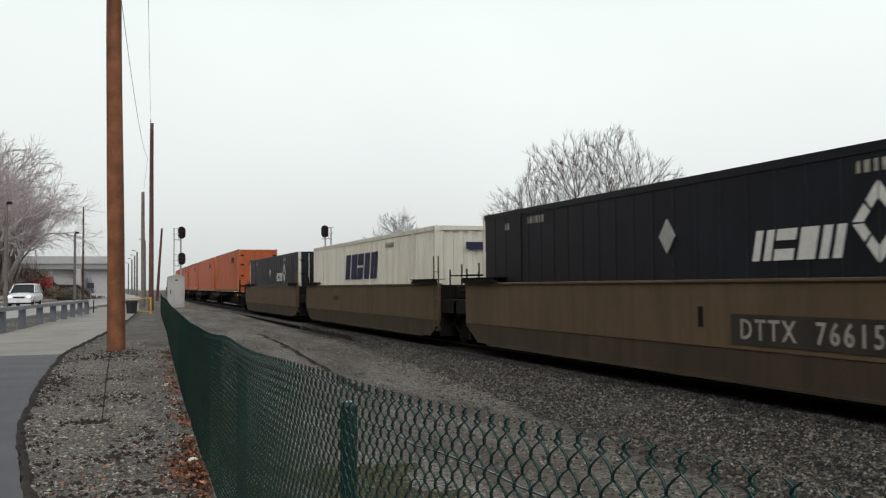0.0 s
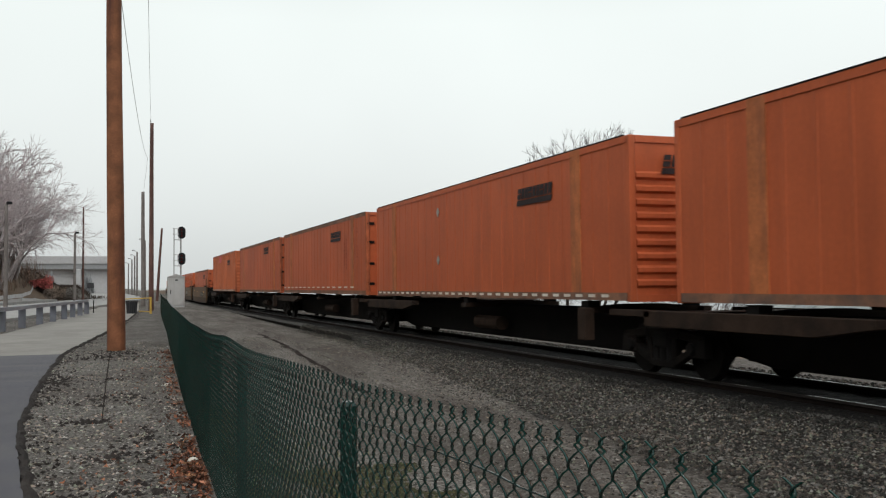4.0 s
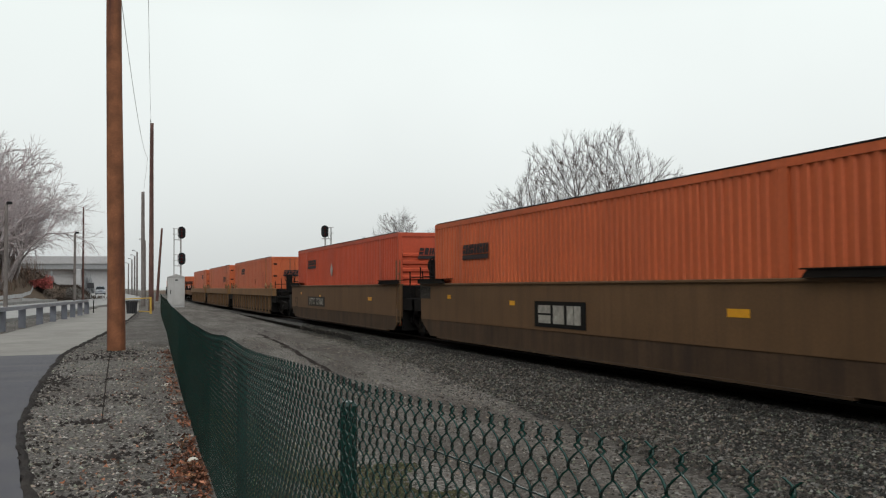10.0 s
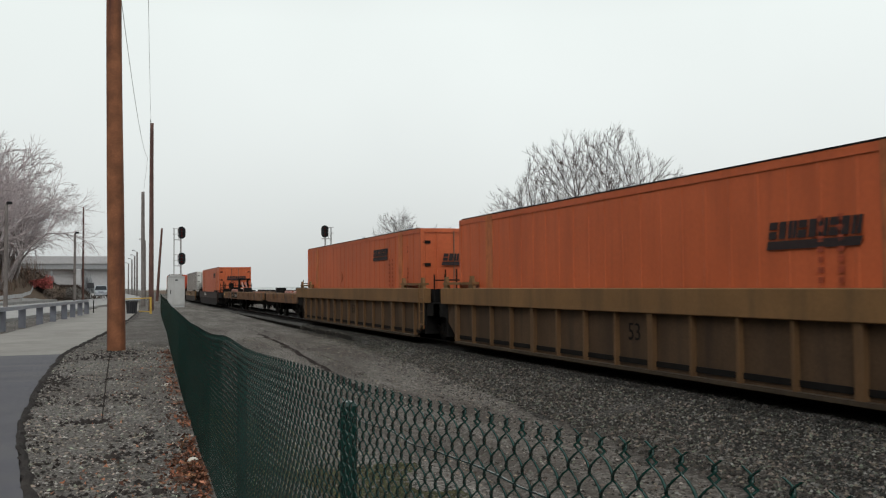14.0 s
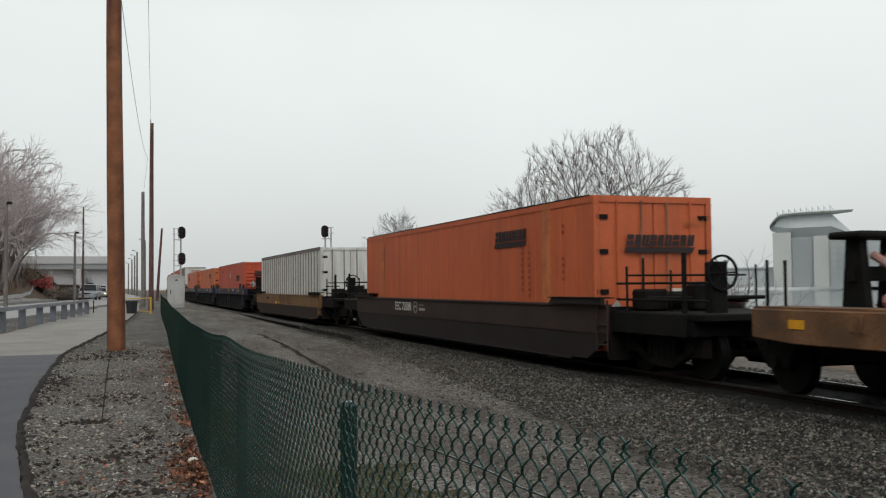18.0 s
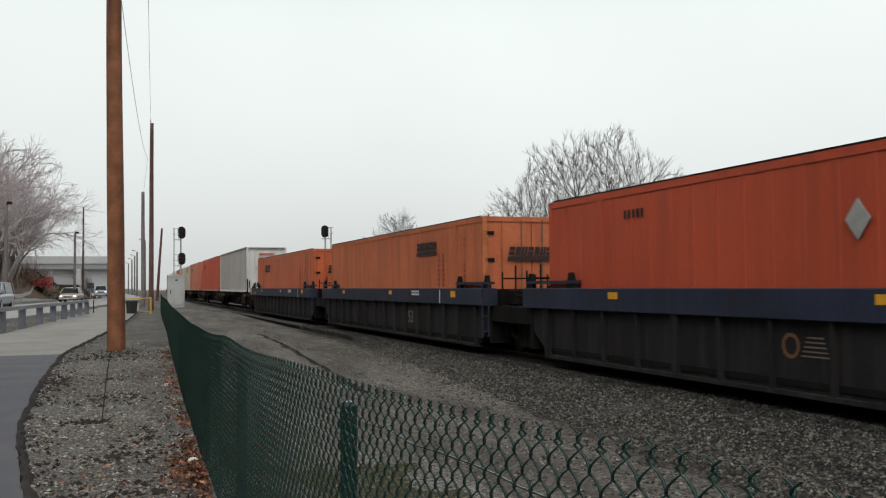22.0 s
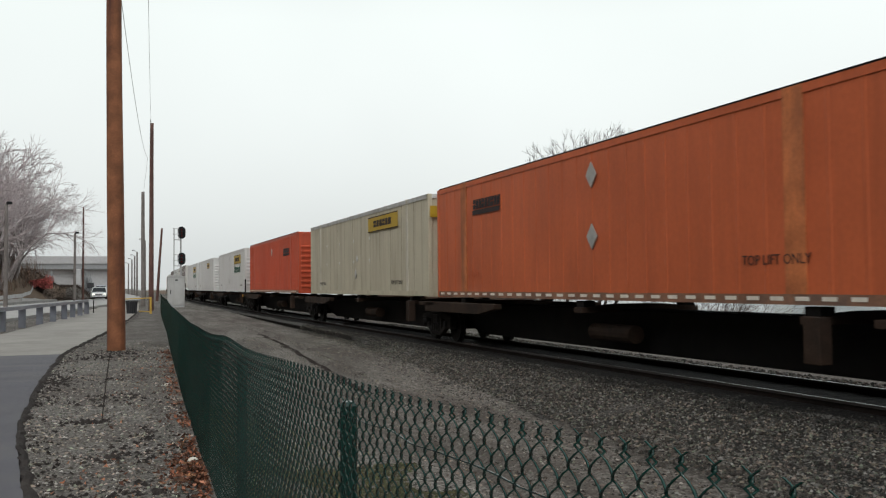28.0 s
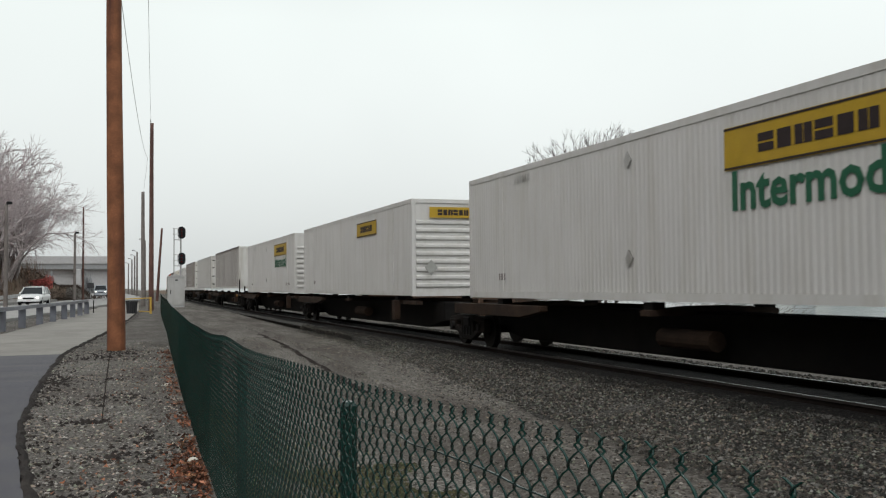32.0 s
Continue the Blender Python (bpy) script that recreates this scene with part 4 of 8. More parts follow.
def build_stadium():
    st = thing("stadium", "pale hazy stadium with a curved upper stand across the river", "stadium")
    bx, by = 318.9, 384.8
    fx, fy = 0.655, 0.755
    rx, ry = fy, -fx

    def w(a, d, z):
        return (bx + rx * a + fx * d, by + ry * a + fy * d, z)

    def block(owner, name, a0, a1, d0, d1, z0, z1, mat, lab=""):
        g = Geo()
        g.add([w(a0, d0, z0), w(a1, d0, z0), w(a1, d1, z0), w(a0, d1, z0), w(a0, d0, z1), w(a1, d0, z1), w(a1, d1, z1), w(a0, d1, z1)],
              [(0, 3, 2, 1), (4, 5, 6, 7), (0, 1, 5, 4), (1, 2, 6, 5), (2, 3, 7, 6), (3, 0, 4, 7)])
        return part(name, g, mat, owner, lab)

    def loft(rings):
        g = Geo()
        k = len(rings[0])
        for r in rings:
            g.v += r
        for i in range(len(rings) - 1):
            for j in range(k):
                g.f.append((i * k + j, i * k + (j + 1) % k, (i + 1) * k + (j + 1) % k, (i + 1) * k + j))
        g.f += [tuple(range(k)), tuple(range(len(rings) * k - 1, len(rings) * k - k - 1, -1))]
        return g

    def crest(a):
        return 35.6 + 1.35 * (1 - ((a - 30) / 38) ** 2) - 5.0 * max(0.0, -(a + 1.5) / 6.0) ** 1.6

    def under(a):
        return 23.4 + 7.2 * max(0.0, -(a - 3.5) / 11.0) ** 1.7 + 1.0 * max(0.0, (a - 18) / 14)

    # the raked bowl of the upper stand, cut off at a slant towards its free end
    rings = []
    for i in range(25):
        a = -7.3 + 39.4 * i / 24
        top = min(crest(a) - 1.2, 34.2 - (a - 23.4) * 1.02 if a > 23.4 else 99)
        low = min(under(a), top - 0.3)
        d = 3 + 14 * max(0.0, -(a - 6) / 13.0) ** 2
        rings.append([w(a, d + 5, low), w(a, d, low + (top - low) * 0.45), w(a, d + 1.5, top), w(a, d + 26, top + 0.5), w(a, d + 26, low)])
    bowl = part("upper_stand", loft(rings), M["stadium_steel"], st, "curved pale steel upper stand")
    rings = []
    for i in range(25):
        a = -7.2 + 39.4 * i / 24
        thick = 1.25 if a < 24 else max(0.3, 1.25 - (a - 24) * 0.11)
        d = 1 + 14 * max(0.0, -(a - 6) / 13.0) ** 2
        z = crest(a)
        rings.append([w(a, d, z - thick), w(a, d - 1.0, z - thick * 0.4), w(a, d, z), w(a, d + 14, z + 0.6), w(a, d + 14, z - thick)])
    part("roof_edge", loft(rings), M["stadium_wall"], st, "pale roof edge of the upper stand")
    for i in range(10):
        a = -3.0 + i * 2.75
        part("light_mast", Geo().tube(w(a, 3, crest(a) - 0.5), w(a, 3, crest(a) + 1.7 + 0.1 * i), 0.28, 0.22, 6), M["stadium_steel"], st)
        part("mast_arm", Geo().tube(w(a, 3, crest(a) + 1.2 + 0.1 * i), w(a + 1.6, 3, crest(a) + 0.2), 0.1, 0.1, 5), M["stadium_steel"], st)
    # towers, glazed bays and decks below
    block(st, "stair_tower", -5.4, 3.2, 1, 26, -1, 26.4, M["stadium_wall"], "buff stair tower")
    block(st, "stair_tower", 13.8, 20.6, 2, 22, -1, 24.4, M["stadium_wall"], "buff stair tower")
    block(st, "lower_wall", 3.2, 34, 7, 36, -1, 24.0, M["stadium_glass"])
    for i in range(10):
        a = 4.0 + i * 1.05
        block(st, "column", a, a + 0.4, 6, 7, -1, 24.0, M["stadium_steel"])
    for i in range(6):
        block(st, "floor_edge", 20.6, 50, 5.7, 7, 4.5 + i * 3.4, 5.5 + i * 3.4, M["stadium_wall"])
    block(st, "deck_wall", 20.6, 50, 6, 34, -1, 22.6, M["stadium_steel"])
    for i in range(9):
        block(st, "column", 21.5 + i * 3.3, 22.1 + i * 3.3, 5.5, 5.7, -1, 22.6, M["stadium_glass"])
    cover = thing("canopy_roof", "low white domed canopy beside the stadium", "canopy")
    g = Geo()
    n = 24
    for i in range(n):
        v = 2 * math.pi * i / n
        for r, z in ((9.3, 22.4), (8.9, 23.0), (6.6, 24.6), (3.6, 25.5), (0.3, 25.8)):
            g.v.append(w(33.0 + r * math.cos(v), -8 + r * math.sin(v), z))
    for i in range(n):
        j = (i + 1) % n
        for k in range(4):
            g.f.append((5 * i + k, 5 * j + k, 5 * j + 1 + k, 5 * i + 1 + k))
    g.f.append(tuple(5 * i for i in range(n)))
    part("dome", g, M["clean_white"], cover, smooth=True)
    part("column", Geo().tube(w(33.0, -8, -1), w(33.0, -8, 22.9), 0.4, 0.3, 8), M["stadium_glass"], cover)
    for a0, a1, z in ((-30, -6, 8.6), (52, 96, 17), (97, 160, 13)):
        b = thing("riverside_building", "pale hazy riverside building across the river", "building", "riverside buildings")
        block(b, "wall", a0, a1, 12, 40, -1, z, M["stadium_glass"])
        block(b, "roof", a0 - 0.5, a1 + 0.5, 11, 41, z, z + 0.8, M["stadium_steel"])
        for i in range(6):
            u = a0 + (a1 - a0) * (i + 0.3) / 6
            block(b, "window", u, u + (a1 - a0) / 14, 11.6, 12, z * 0.35, z * 0.75, M["stadium_steel"])


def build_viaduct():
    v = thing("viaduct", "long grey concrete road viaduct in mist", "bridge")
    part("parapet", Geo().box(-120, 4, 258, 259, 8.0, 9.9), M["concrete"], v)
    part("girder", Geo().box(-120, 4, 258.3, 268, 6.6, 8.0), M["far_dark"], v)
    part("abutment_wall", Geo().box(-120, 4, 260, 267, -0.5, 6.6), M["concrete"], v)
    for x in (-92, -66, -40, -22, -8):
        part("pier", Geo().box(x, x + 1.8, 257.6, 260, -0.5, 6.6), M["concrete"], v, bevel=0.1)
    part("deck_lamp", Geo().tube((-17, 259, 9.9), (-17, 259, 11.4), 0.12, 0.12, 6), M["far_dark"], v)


# ------------------------------------------------------------------ trees
def grow(rnd, base, stems, height, spread, levels, droop=0.0, lean=(0, 0), r0=0.16, envelope=None, fork=3, shrink=0.76, wide=0.55, extra=0.75):
    """Branch pieces of a bare tree as (from, to, radius, radius, level)."""
    out = []

    def branch(p, d, length, r, level):
        steps = 3 if level < 3 else 2
        q = p
        for k in range(steps):
            d = (d + Vector((rnd.gauss(0, 0.10), rnd.gauss(0, 0.10), rnd.gauss(0.03, 0.06) - droop * level * 0.03))).normalized()
            nq = q + d * (length / steps)
            if envelope and level > 2 and not envelope(nq):
                return
            ra, rb = r * (1 - 0.28 * k / steps), r * (1 - 0.28 * (k + 1) / steps)
            out.append((q, nq, ra, rb, level))
            q = nq
            if level < levels and level > 0 and k < steps - 1 and rnd.random() < extra:
                side(q, d, length * shrink * 0.85, rb * 0.55, level + 1)
        if level < levels:
            for c in range(fork if rnd.random() < 0.55 else fork - 1):
                side(q, d, length * shrink * rnd.uniform(0.8, 1.1), r * 0.62, level + 1)

    def side(p, d, length, r, level):
        a = d.orthogonal().normalized()
        a.rotate(Matrix.Rotation(rnd.random() * 6.283, 3, d))
        nd = (d + a * wide * rnd.uniform(0.7, 1.35)).normalized()
        if nd.z < -0.15 and not droop:
            nd.z = abs(nd.z) * 0.4
        branch(p, nd, length, max(r, 0.0055), level)

    for dx, dy, tilt, scale in stems:
        d = Vector((dx * tilt + lean[0], dy * tilt + lean[1], 1)).normalized()
        branch(Vector(base) + Vector((dx * 0.12, dy * 0.12, -0.2)), d, height * 0.30 * scale, r0 * scale, 0)
    return out


def tree(name, label, pieces, limb_mat, twig_mat, cut=3, group="", fat=1.0):
    t = thing(name, label, "tree", group)
    trunks, crown, last = [], Geo(), 9
    for p, q, ra, rb, lv in pieces:
        if lv == 0 and last != 0:
            trunks.append(Geo())
        last = lv
        if lv < cut:
            trunks[-1].tube(p, q, ra, rb, 7 if lv < 2 else 5, caps=False)
        else:
            crown.tube(p, q, ra * fat, rb * fat, 3, caps=False)
    for g in trunks:
        part("trunk", g, limb_mat, t, smooth=True, tidy=False)
    part("crown", crown, twig_mat, t, "bare twigs", tidy=False)
    return t


def colonise(rnd, stems, goals, step, reach, near, heart):
    """A crown that grows from given stems towards scattered goals; returns points, each one's parent, and the radius of each piece."""
    pts, parent = [], []
    for stem in stems:
        last = -1
        for a, b in zip(stem, stem[1:]):
            k = max(1, round((b - a).length / step))
            for i in range(k + (b is stem[-1])):
                pts.append(a.lerp(b, i / k) + Vector((rnd.gauss(0, 0.03), rnd.gauss(0, 0.03), 0)))
                parent.append(last)
                last = len(pts) - 1
    aim = np.array([tuple(q) for q in goals])
    best, who = np.full(len(aim), 1e9), np.zeros(len(aim), int)
    fresh, grown = range(len(pts)), {}
    for turn in range(160):
        for k in fresh:
            d = np.linalg.norm(aim - np.array(pts[k]), axis=1)
            closer = d < best
            best[closer], who[closer] = d[closer], k
        live = best > near
        aim, best, who = aim[live], best[live], who[live]
        pull = {}
        for q, k, d in zip(aim, who, best):
            if d < reach:
                pull.setdefault(int(k), []).append(q)
        if not pull:
            break
        first = len(pts)
        for k, qs in pull.items():
            grown[k] = grown.get(k, 0) + 1
            if grown[k] > 3:
                continue
            d = Vector((0, 0, 0))
            for q in qs:
                d += (Vector(q) - pts[k]).normalized()
            back = (pts[k] - pts[parent[k]]).normalized() if parent[k] >= 0 else Vector((0, 0, 1))
            d = d.normalized() + 0.5 * back + 0.45 * (pts[k] - heart).normalized() + Vector((rnd.gauss(0, 0.1), rnd.gauss(0, 0.1), rnd.gauss(0.03, 0.1)))
            pts.append(pts[k] + d.normalized() * step)
            parent.append(k)
        fresh = range(first, len(pts))
    # straighten the branches along their main run
    heir = {}
    for k in range(len(pts)):
        if parent[k] >= 0:
            heir.setdefault(parent[k], k)
    for turn in range(4):
        pts = [p if parent[k] < 0 or k not in heir else p * 0.5 + (pts[parent[k]] + pts[heir[k]]) * 0.25 for k, p in enumerate(pts)]
    load = [0.0] * len(pts)
    sprouts = [0] * len(pts)
    for k in range(len(pts) - 1, -1, -1):
        load[k] = load[k] or 1.0
        if parent[k] >= 0:
            load[parent[k]] += load[k]
            sprouts[parent[k]] += 1
    return pts, parent, load, sprouts


def round_tree(rnd, base):
    """The big round-crowned tree: one upright trunk and a fan of leaning stems, filled out to a ragged dome."""
    across, away = Vector((0.9415, -0.337, 0)), Vector((0.337, 0.9415, 0))

    def at(a, d, z):
        return Vector((base[0], base[1], 0)) + across * a + away * d + Vector((0, 0, z))
    foot = base[2] - 0.2
    stems = [[at(0, 0, foot), at(0.12, 0, 2.4), at(0.5, 0.1, 4.3), at(0.65, 0.2, 6.2)],
             [at(1.0, 0.5, foot), at(1.5, 0.6, 2.2), at(2.4, 0.8, 4.6), at(2.7, 1.2, 6.8)],
             [at(1.15, -0.5, foot), at(1.9, -0.7, 2.0), at(3.4, -1.0, 4.6), at(3.9, -1.3, 6.2)],
             [at(1.3, 0.1, foot), at(2.4, 0.2, 1.6), at(4.6, 0.5, 4.4)],
             [at(1.35, -0.2, foot), at(2.9, -0.9, 1.5), at(5.4, -1.2, 3.2), at(7.2, -1.3, 3.9)],
             [at(0, 0.1, 1.4), at(-0.9, 0.7, 3.0), at(-2.0, 1.0, 5.0)],
             [at(0.05, 0, 1.0), at(-1.2, -0.8, 2.0), at(-2.8, -1.2, 3.2)]]
    goals = []
    while len(goals) < 14000:
        v = Vector((rnd.uniform(-1, 1), rnd.uniform(-1, 1), rnd.uniform(-1, 1)))
        edge = 1 + 0.22 * noise.noise(v.normalized() * 2.3 + Vector((4, 1, 0)))
        flat = Vector((v.x, v.y, v.z if v.z > 0 else v.z * 0.55))
        if 0.12 < flat.length < edge * 0.97:
            q = at(1.45 + 5.4 * v.x, 4.9 * v.y, 3.6 + (5.95 if v.z > 0 else 2.9) * v.z)
            if q.z > foot + 0.5:
                goals.append(q)
    pts, parent, load, sprouts = colonise(rnd, stems, goals, 0.25, 2.0, 0.34, at(1.0, 0, 0.5))
    root = []
    for k in range(len(pts)):
        root.append(root[parent[k]] if parent[k] >= 0 else sum(1 for q in parent[:k] if q < 0))
    limbs, twigs = [Geo() for stem in stems], Geo()

    def girth(k):
        return min(0.21, 0.0068 * load[k] ** 0.455)
    for k, p in enumerate(pts):
        if parent[k] < 0:
            continue
        ra = girth(parent[k]) if parent[parent[k]] >= 0 else girth(k) * 1.2
        ra = min(ra, girth(k) * 1.35)
        if girth(k) > 0.03:
            limbs[root[k]].tube(pts[parent[k]], p, ra, girth(k), 7, caps=False)
        else:
            twigs.tube(pts[parent[k]], p, ra, girth(k), 3, caps=False)
        if load[k] < 9:
            out = (p - at(1.35, 0, 2.2)).normalized()
            way = (p - pts[parent[k]]).normalized()
            for i in range(4 if sprouts[k] == 0 else 2 if rnd.random() < 0.8 else 1):
                d = (way * 0.6 + out * 0.6 + Vector((rnd.gauss(0, 0.45), rnd.gauss(0, 0.45), rnd.gauss(0.15, 0.4)))).normalized()
                n = rnd.uniform(0.25, 0.62)
                q = p + d * n * 0.55
                twigs.tube(p, q, 0.0075, 0.006, 3, caps=False)
                e = (d + Vector((rnd.gauss(0, 0.2), rnd.gauss(0, 0.2), 0.2))).normalized()
                twigs.tube(q, q + e * n * 0.45, 0.006, 0.004, 3, caps=False)
    t = thing("bare_tree", "bare round-crowned tree with several trunks on the riverbank", "tree")
    for g in limbs:
        if g.v:
            part("trunk", g, M["bark"], t, smooth=True, tidy=False)
    part("crown", twigs, M["twig"], t, "bare twigs", tidy=False)


def build_trees():
    rnd = random.Random(21)
    round_tree(random.Random(31), (22.8, 44.5, ground_z(22.8, 44.5)))
    # lower wide branches on its side
    pcs = grow(rnd, (27.7, 41.9, ground_z(27.7, 41.9)), [(0.9, -0.5, 0.5, 1.0), (0.1, -0.2, 0.2, 0.9), (1, -0.4, 0.8, 0.9)], 9.4, 3, 5, r0=0.07, wide=0.6)
    tree("bare_tree", "small bare tree leaning out beside the larger one", pcs, M["bark"], M["twig"], 3)
    # a few last leaves on the low branches
    g = Geo()
    for k in range(40):
        p = Vector((30.4 + rnd.gauss(0, 0.9), 40.3 + rnd.gauss(0, 0.7), 1.3 + rnd.gauss(0, 0.7)))
        r = 0.07
        g.add([tuple(p + Vector((rnd.uniform(-r, r), rnd.uniform(-r, r), rnd.uniform(-r, r)))) for i in range(3)], [(0, 1, 2)])
    whole("clinging_leaves", g, M["soil"], "few dark withered leaves clinging to low twigs", "leaves", kind="stuff", tidy=False)
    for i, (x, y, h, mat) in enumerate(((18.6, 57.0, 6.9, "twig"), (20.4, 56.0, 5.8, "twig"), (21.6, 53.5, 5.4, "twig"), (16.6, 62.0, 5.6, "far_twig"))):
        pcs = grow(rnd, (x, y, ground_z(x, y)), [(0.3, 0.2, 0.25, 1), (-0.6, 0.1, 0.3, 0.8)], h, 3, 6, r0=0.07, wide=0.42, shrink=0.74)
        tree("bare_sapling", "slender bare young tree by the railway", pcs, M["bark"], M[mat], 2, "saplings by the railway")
    for (x, y, h) in ((33.6, 34.4, 8.6), (33.0, 32.2, 7.6), (32.4, 35.9, 6.2)):
        pcs = grow(rnd, (x, y, ground_z(x, y)), [(0.2, 0.2, 0.15, 1), (-0.5, 0.3, 0.3, 0.7)], h, 2, 4, r0=0.05, wide=0.5, shrink=0.7, fork=3)
        tree("bare_sapling", "thin bare sapling standing at the water", pcs, M["bark"], M["twig"], 2, "saplings at the water")
    # brush behind the track
    g = Geo()
    for k in range(8000):
        u = rnd.random()
        x = 15.2 + 8.2 * u + rnd.gauss(0, 0.5)
        y = 55.0 - 5.5 * u + rnd.gauss(0, 1.6)
        z = ground_z(x, y)
        h = rnd.uniform(1.5, 4.4) * (0.75 + 0.35 * noise.noise((x * 0.7, y * 0.4, 2)))
        dx, dy = rnd.gauss(0, 0.35), rnd.gauss(0, 0.35)
        p, q, e = Vector((x, y, z)), Vector((x + dx * 0.5, y + dy * 0.5, z + h * 0.6)), Vector((x + dx * 1.3, y + dy * 1.3, z + h))
        g.tube(p, q, 0.016, 0.011, 3, caps=False)
        g.tube(q, e, 0.011, 0.005, 3, caps=False)
    whole("brush", g, M["brush"], "dense dry brown brush behind the track", "bushes", kind="stuff", tidy=False)
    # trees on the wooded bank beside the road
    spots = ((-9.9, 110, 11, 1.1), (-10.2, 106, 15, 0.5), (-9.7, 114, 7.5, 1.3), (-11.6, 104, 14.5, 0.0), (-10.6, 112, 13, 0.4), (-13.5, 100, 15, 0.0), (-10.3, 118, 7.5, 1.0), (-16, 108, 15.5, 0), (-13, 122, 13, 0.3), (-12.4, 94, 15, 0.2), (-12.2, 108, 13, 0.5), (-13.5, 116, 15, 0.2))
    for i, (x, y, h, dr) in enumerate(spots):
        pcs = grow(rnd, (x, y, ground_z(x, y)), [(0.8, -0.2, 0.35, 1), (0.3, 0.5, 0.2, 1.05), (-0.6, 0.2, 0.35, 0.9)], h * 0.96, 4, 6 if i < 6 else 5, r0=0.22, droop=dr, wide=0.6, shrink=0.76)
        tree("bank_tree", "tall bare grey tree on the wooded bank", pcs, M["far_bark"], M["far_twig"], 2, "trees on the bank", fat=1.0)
    # undergrowth on the bank
    g = Geo()
    for k in range(5200):
        x, y = rnd.uniform(-30, -5.5), rnd.uniform(88, 140)
        if x > lerp_table(ROAD_MID, y) - 6.5:
            continue
        z = ground_z(x, y)
        h = rnd.uniform(0.5, 2.4)
        g.tube((x, y, z), (x + rnd.gauss(0, 0.4), y + rnd.gauss(0, 0.4), z + h), 0.022, 0.008, 3, caps=False)
    whole("undergrowth", g, M["brush"], "tangled bare undergrowth on the bank", "bushes", kind="stuff", tidy=False)
    # dark scrub on the mound
    g = Geo()
    for k in range(3800):
        y = rnd.uniform(118, 150)
        x = lerp_table(ROAD_MID, y) - 5.3 + rnd.gauss(0, 2.4)
        z = ground_z(x, y)
        g.tube((x, y, z), (x + rnd.gauss(0, 0.2), y + rnd.gauss(0, 0.2), z + rnd.uniform(0.12, 0.4)), 0.025, 0.012, 3, caps=False)
    whole("scrub", g, M["dark_scrub"], "dark low scrub covering an earth mound", "bushes", kind="stuff", tidy=False)
    # russet shrub
    sh = thing("russet_shrub", "russet red leafy shrub on the bank", "shrub")
    g, lf = Geo(), Geo()
    cx, cy = -7.2, 119.0
    cz = ground_z(cx, cy)
    for k in range(60):
        a, r = rnd.random() * 6.28, rnd.random() ** 0.5 * 1.1
        g.tube((cx, cy, cz - 0.2), (cx + r * math.cos(a), cy + r * math.sin(a), cz + 0.5 + 1.3 * rnd.random()), 0.04, 0.015, 3, caps=False)
    for k in range(1700):
        a, b, r = rnd.random() * 6.28, rnd.random(), rnd.random() ** 0.4
        p = Vector((cx + 1.25 * r * math.cos(a), cy + 1.25 * r * math.sin(a), cz + 0.6 + 1.35 * b * (1 - 0.25 * r)))
        p += Vector((noise.noise(p * 0.9), noise.noise(p * 0.9 + Vector((5, 0, 0))), noise.noise(p * 0.9 + Vector((0, 7, 0))))) * 0.7
        e = 0.11
        lf.add([tuple(p + Vector((rnd.uniform(-e, e), rnd.uniform(-e, e), rnd.uniform(-e, e)))) for i in range(4)], [(0, 1, 2), (0, 2, 3)])
    part("stems", g, M["bark"], sh, tidy=False)
    part("foliage", lf, M["red_leaf"], sh, "russet leaves", tidy=False)
    # conifers by the viaduct, with mist put into the pale crown grey
    for (x, y, h) in ((-10.5, 205, 5.5), (-4.0, 205, 5.0), (-3.2, 207, 4.2), (-13, 210, 4.6)):
        g = Geo()
        z = ground_z(x, y)
        tr = thing("conifer", "small grey-green conifer in mist", "tree", "conifers by the viaduct")
        part("trunk", Geo().tube((x, y, z), (x, y, z + h), 0.12, 0.03, 6), M["bark"], tr)
        for k in range(420):
            t = rnd.random()
            a = rnd.random() * 6.28
            r = (1 - t) * h * 0.25 * rnd.uniform(0.6, 1.1)
            zz = z + 0.5 + t * (h - 0.5)
            g.tube((x, y, zz + 0.15), (x + r * math.cos(a), y + r * math.sin(a), zz - 0.15), 0.10, 0.05, 3, caps=False)
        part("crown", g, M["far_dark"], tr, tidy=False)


# ------------------------------------------------------------------ poles, wires, signals, roadside things
def bent_pole(name, label, x, y, top, r0, r1, mat, lean=(0.0, 0.0), group="", wob=0.02):
    z = ground_z(x, y)
    t = thing(name, label, "pole", group)
    g = Geo()
    n = 14
    k = 12
    for i in range(n + 1):
        u = i / n
        cx = x + lean[0] * u + wob * noise.noise((u * 2.2, x, 0))
        cy = y + lean[1] * u
        r = r0 + (r1 - r0) * u
        for j in range(k):
            w = 2 * math.pi * j / k
            rr = r * (1 + 0.03 * noise.noise((math.cos(w) * 2, math.sin(w) * 2, u * 6 + x)))
            g.v.append((cx + rr * math.cos(w), cy + rr * math.sin(w), z - 0.4 + (top - z + 0.4) * u))
    for i in range(n):
        for j in range(k):
            g.f.append((i * k + j, i * k + (j + 1) % k, (i + 1) * k + (j + 1) % k, (i + 1) * k + j))
    g.f.append(tuple(range(n * k, (n + 1) * k)))
    part("shaft", g, mat, t, smooth=True)
    return t


def lamp_head(t, x, y, z, reach, mat):
    part("arm", Geo().path([(x, y, z - 0.1), (x + reach * 0.6, y - 0.1, z + 0.25), (x + reach, y - 0.2, z + 0.25)], 0.045, 6), mat, t)
    part("lamp_head", Geo().box(x + reach - 0.1, x + reach + 0.28, y - 0.4, y - 0.02, z + 0.1, z + 0.28), mat, t, bevel=0.05)


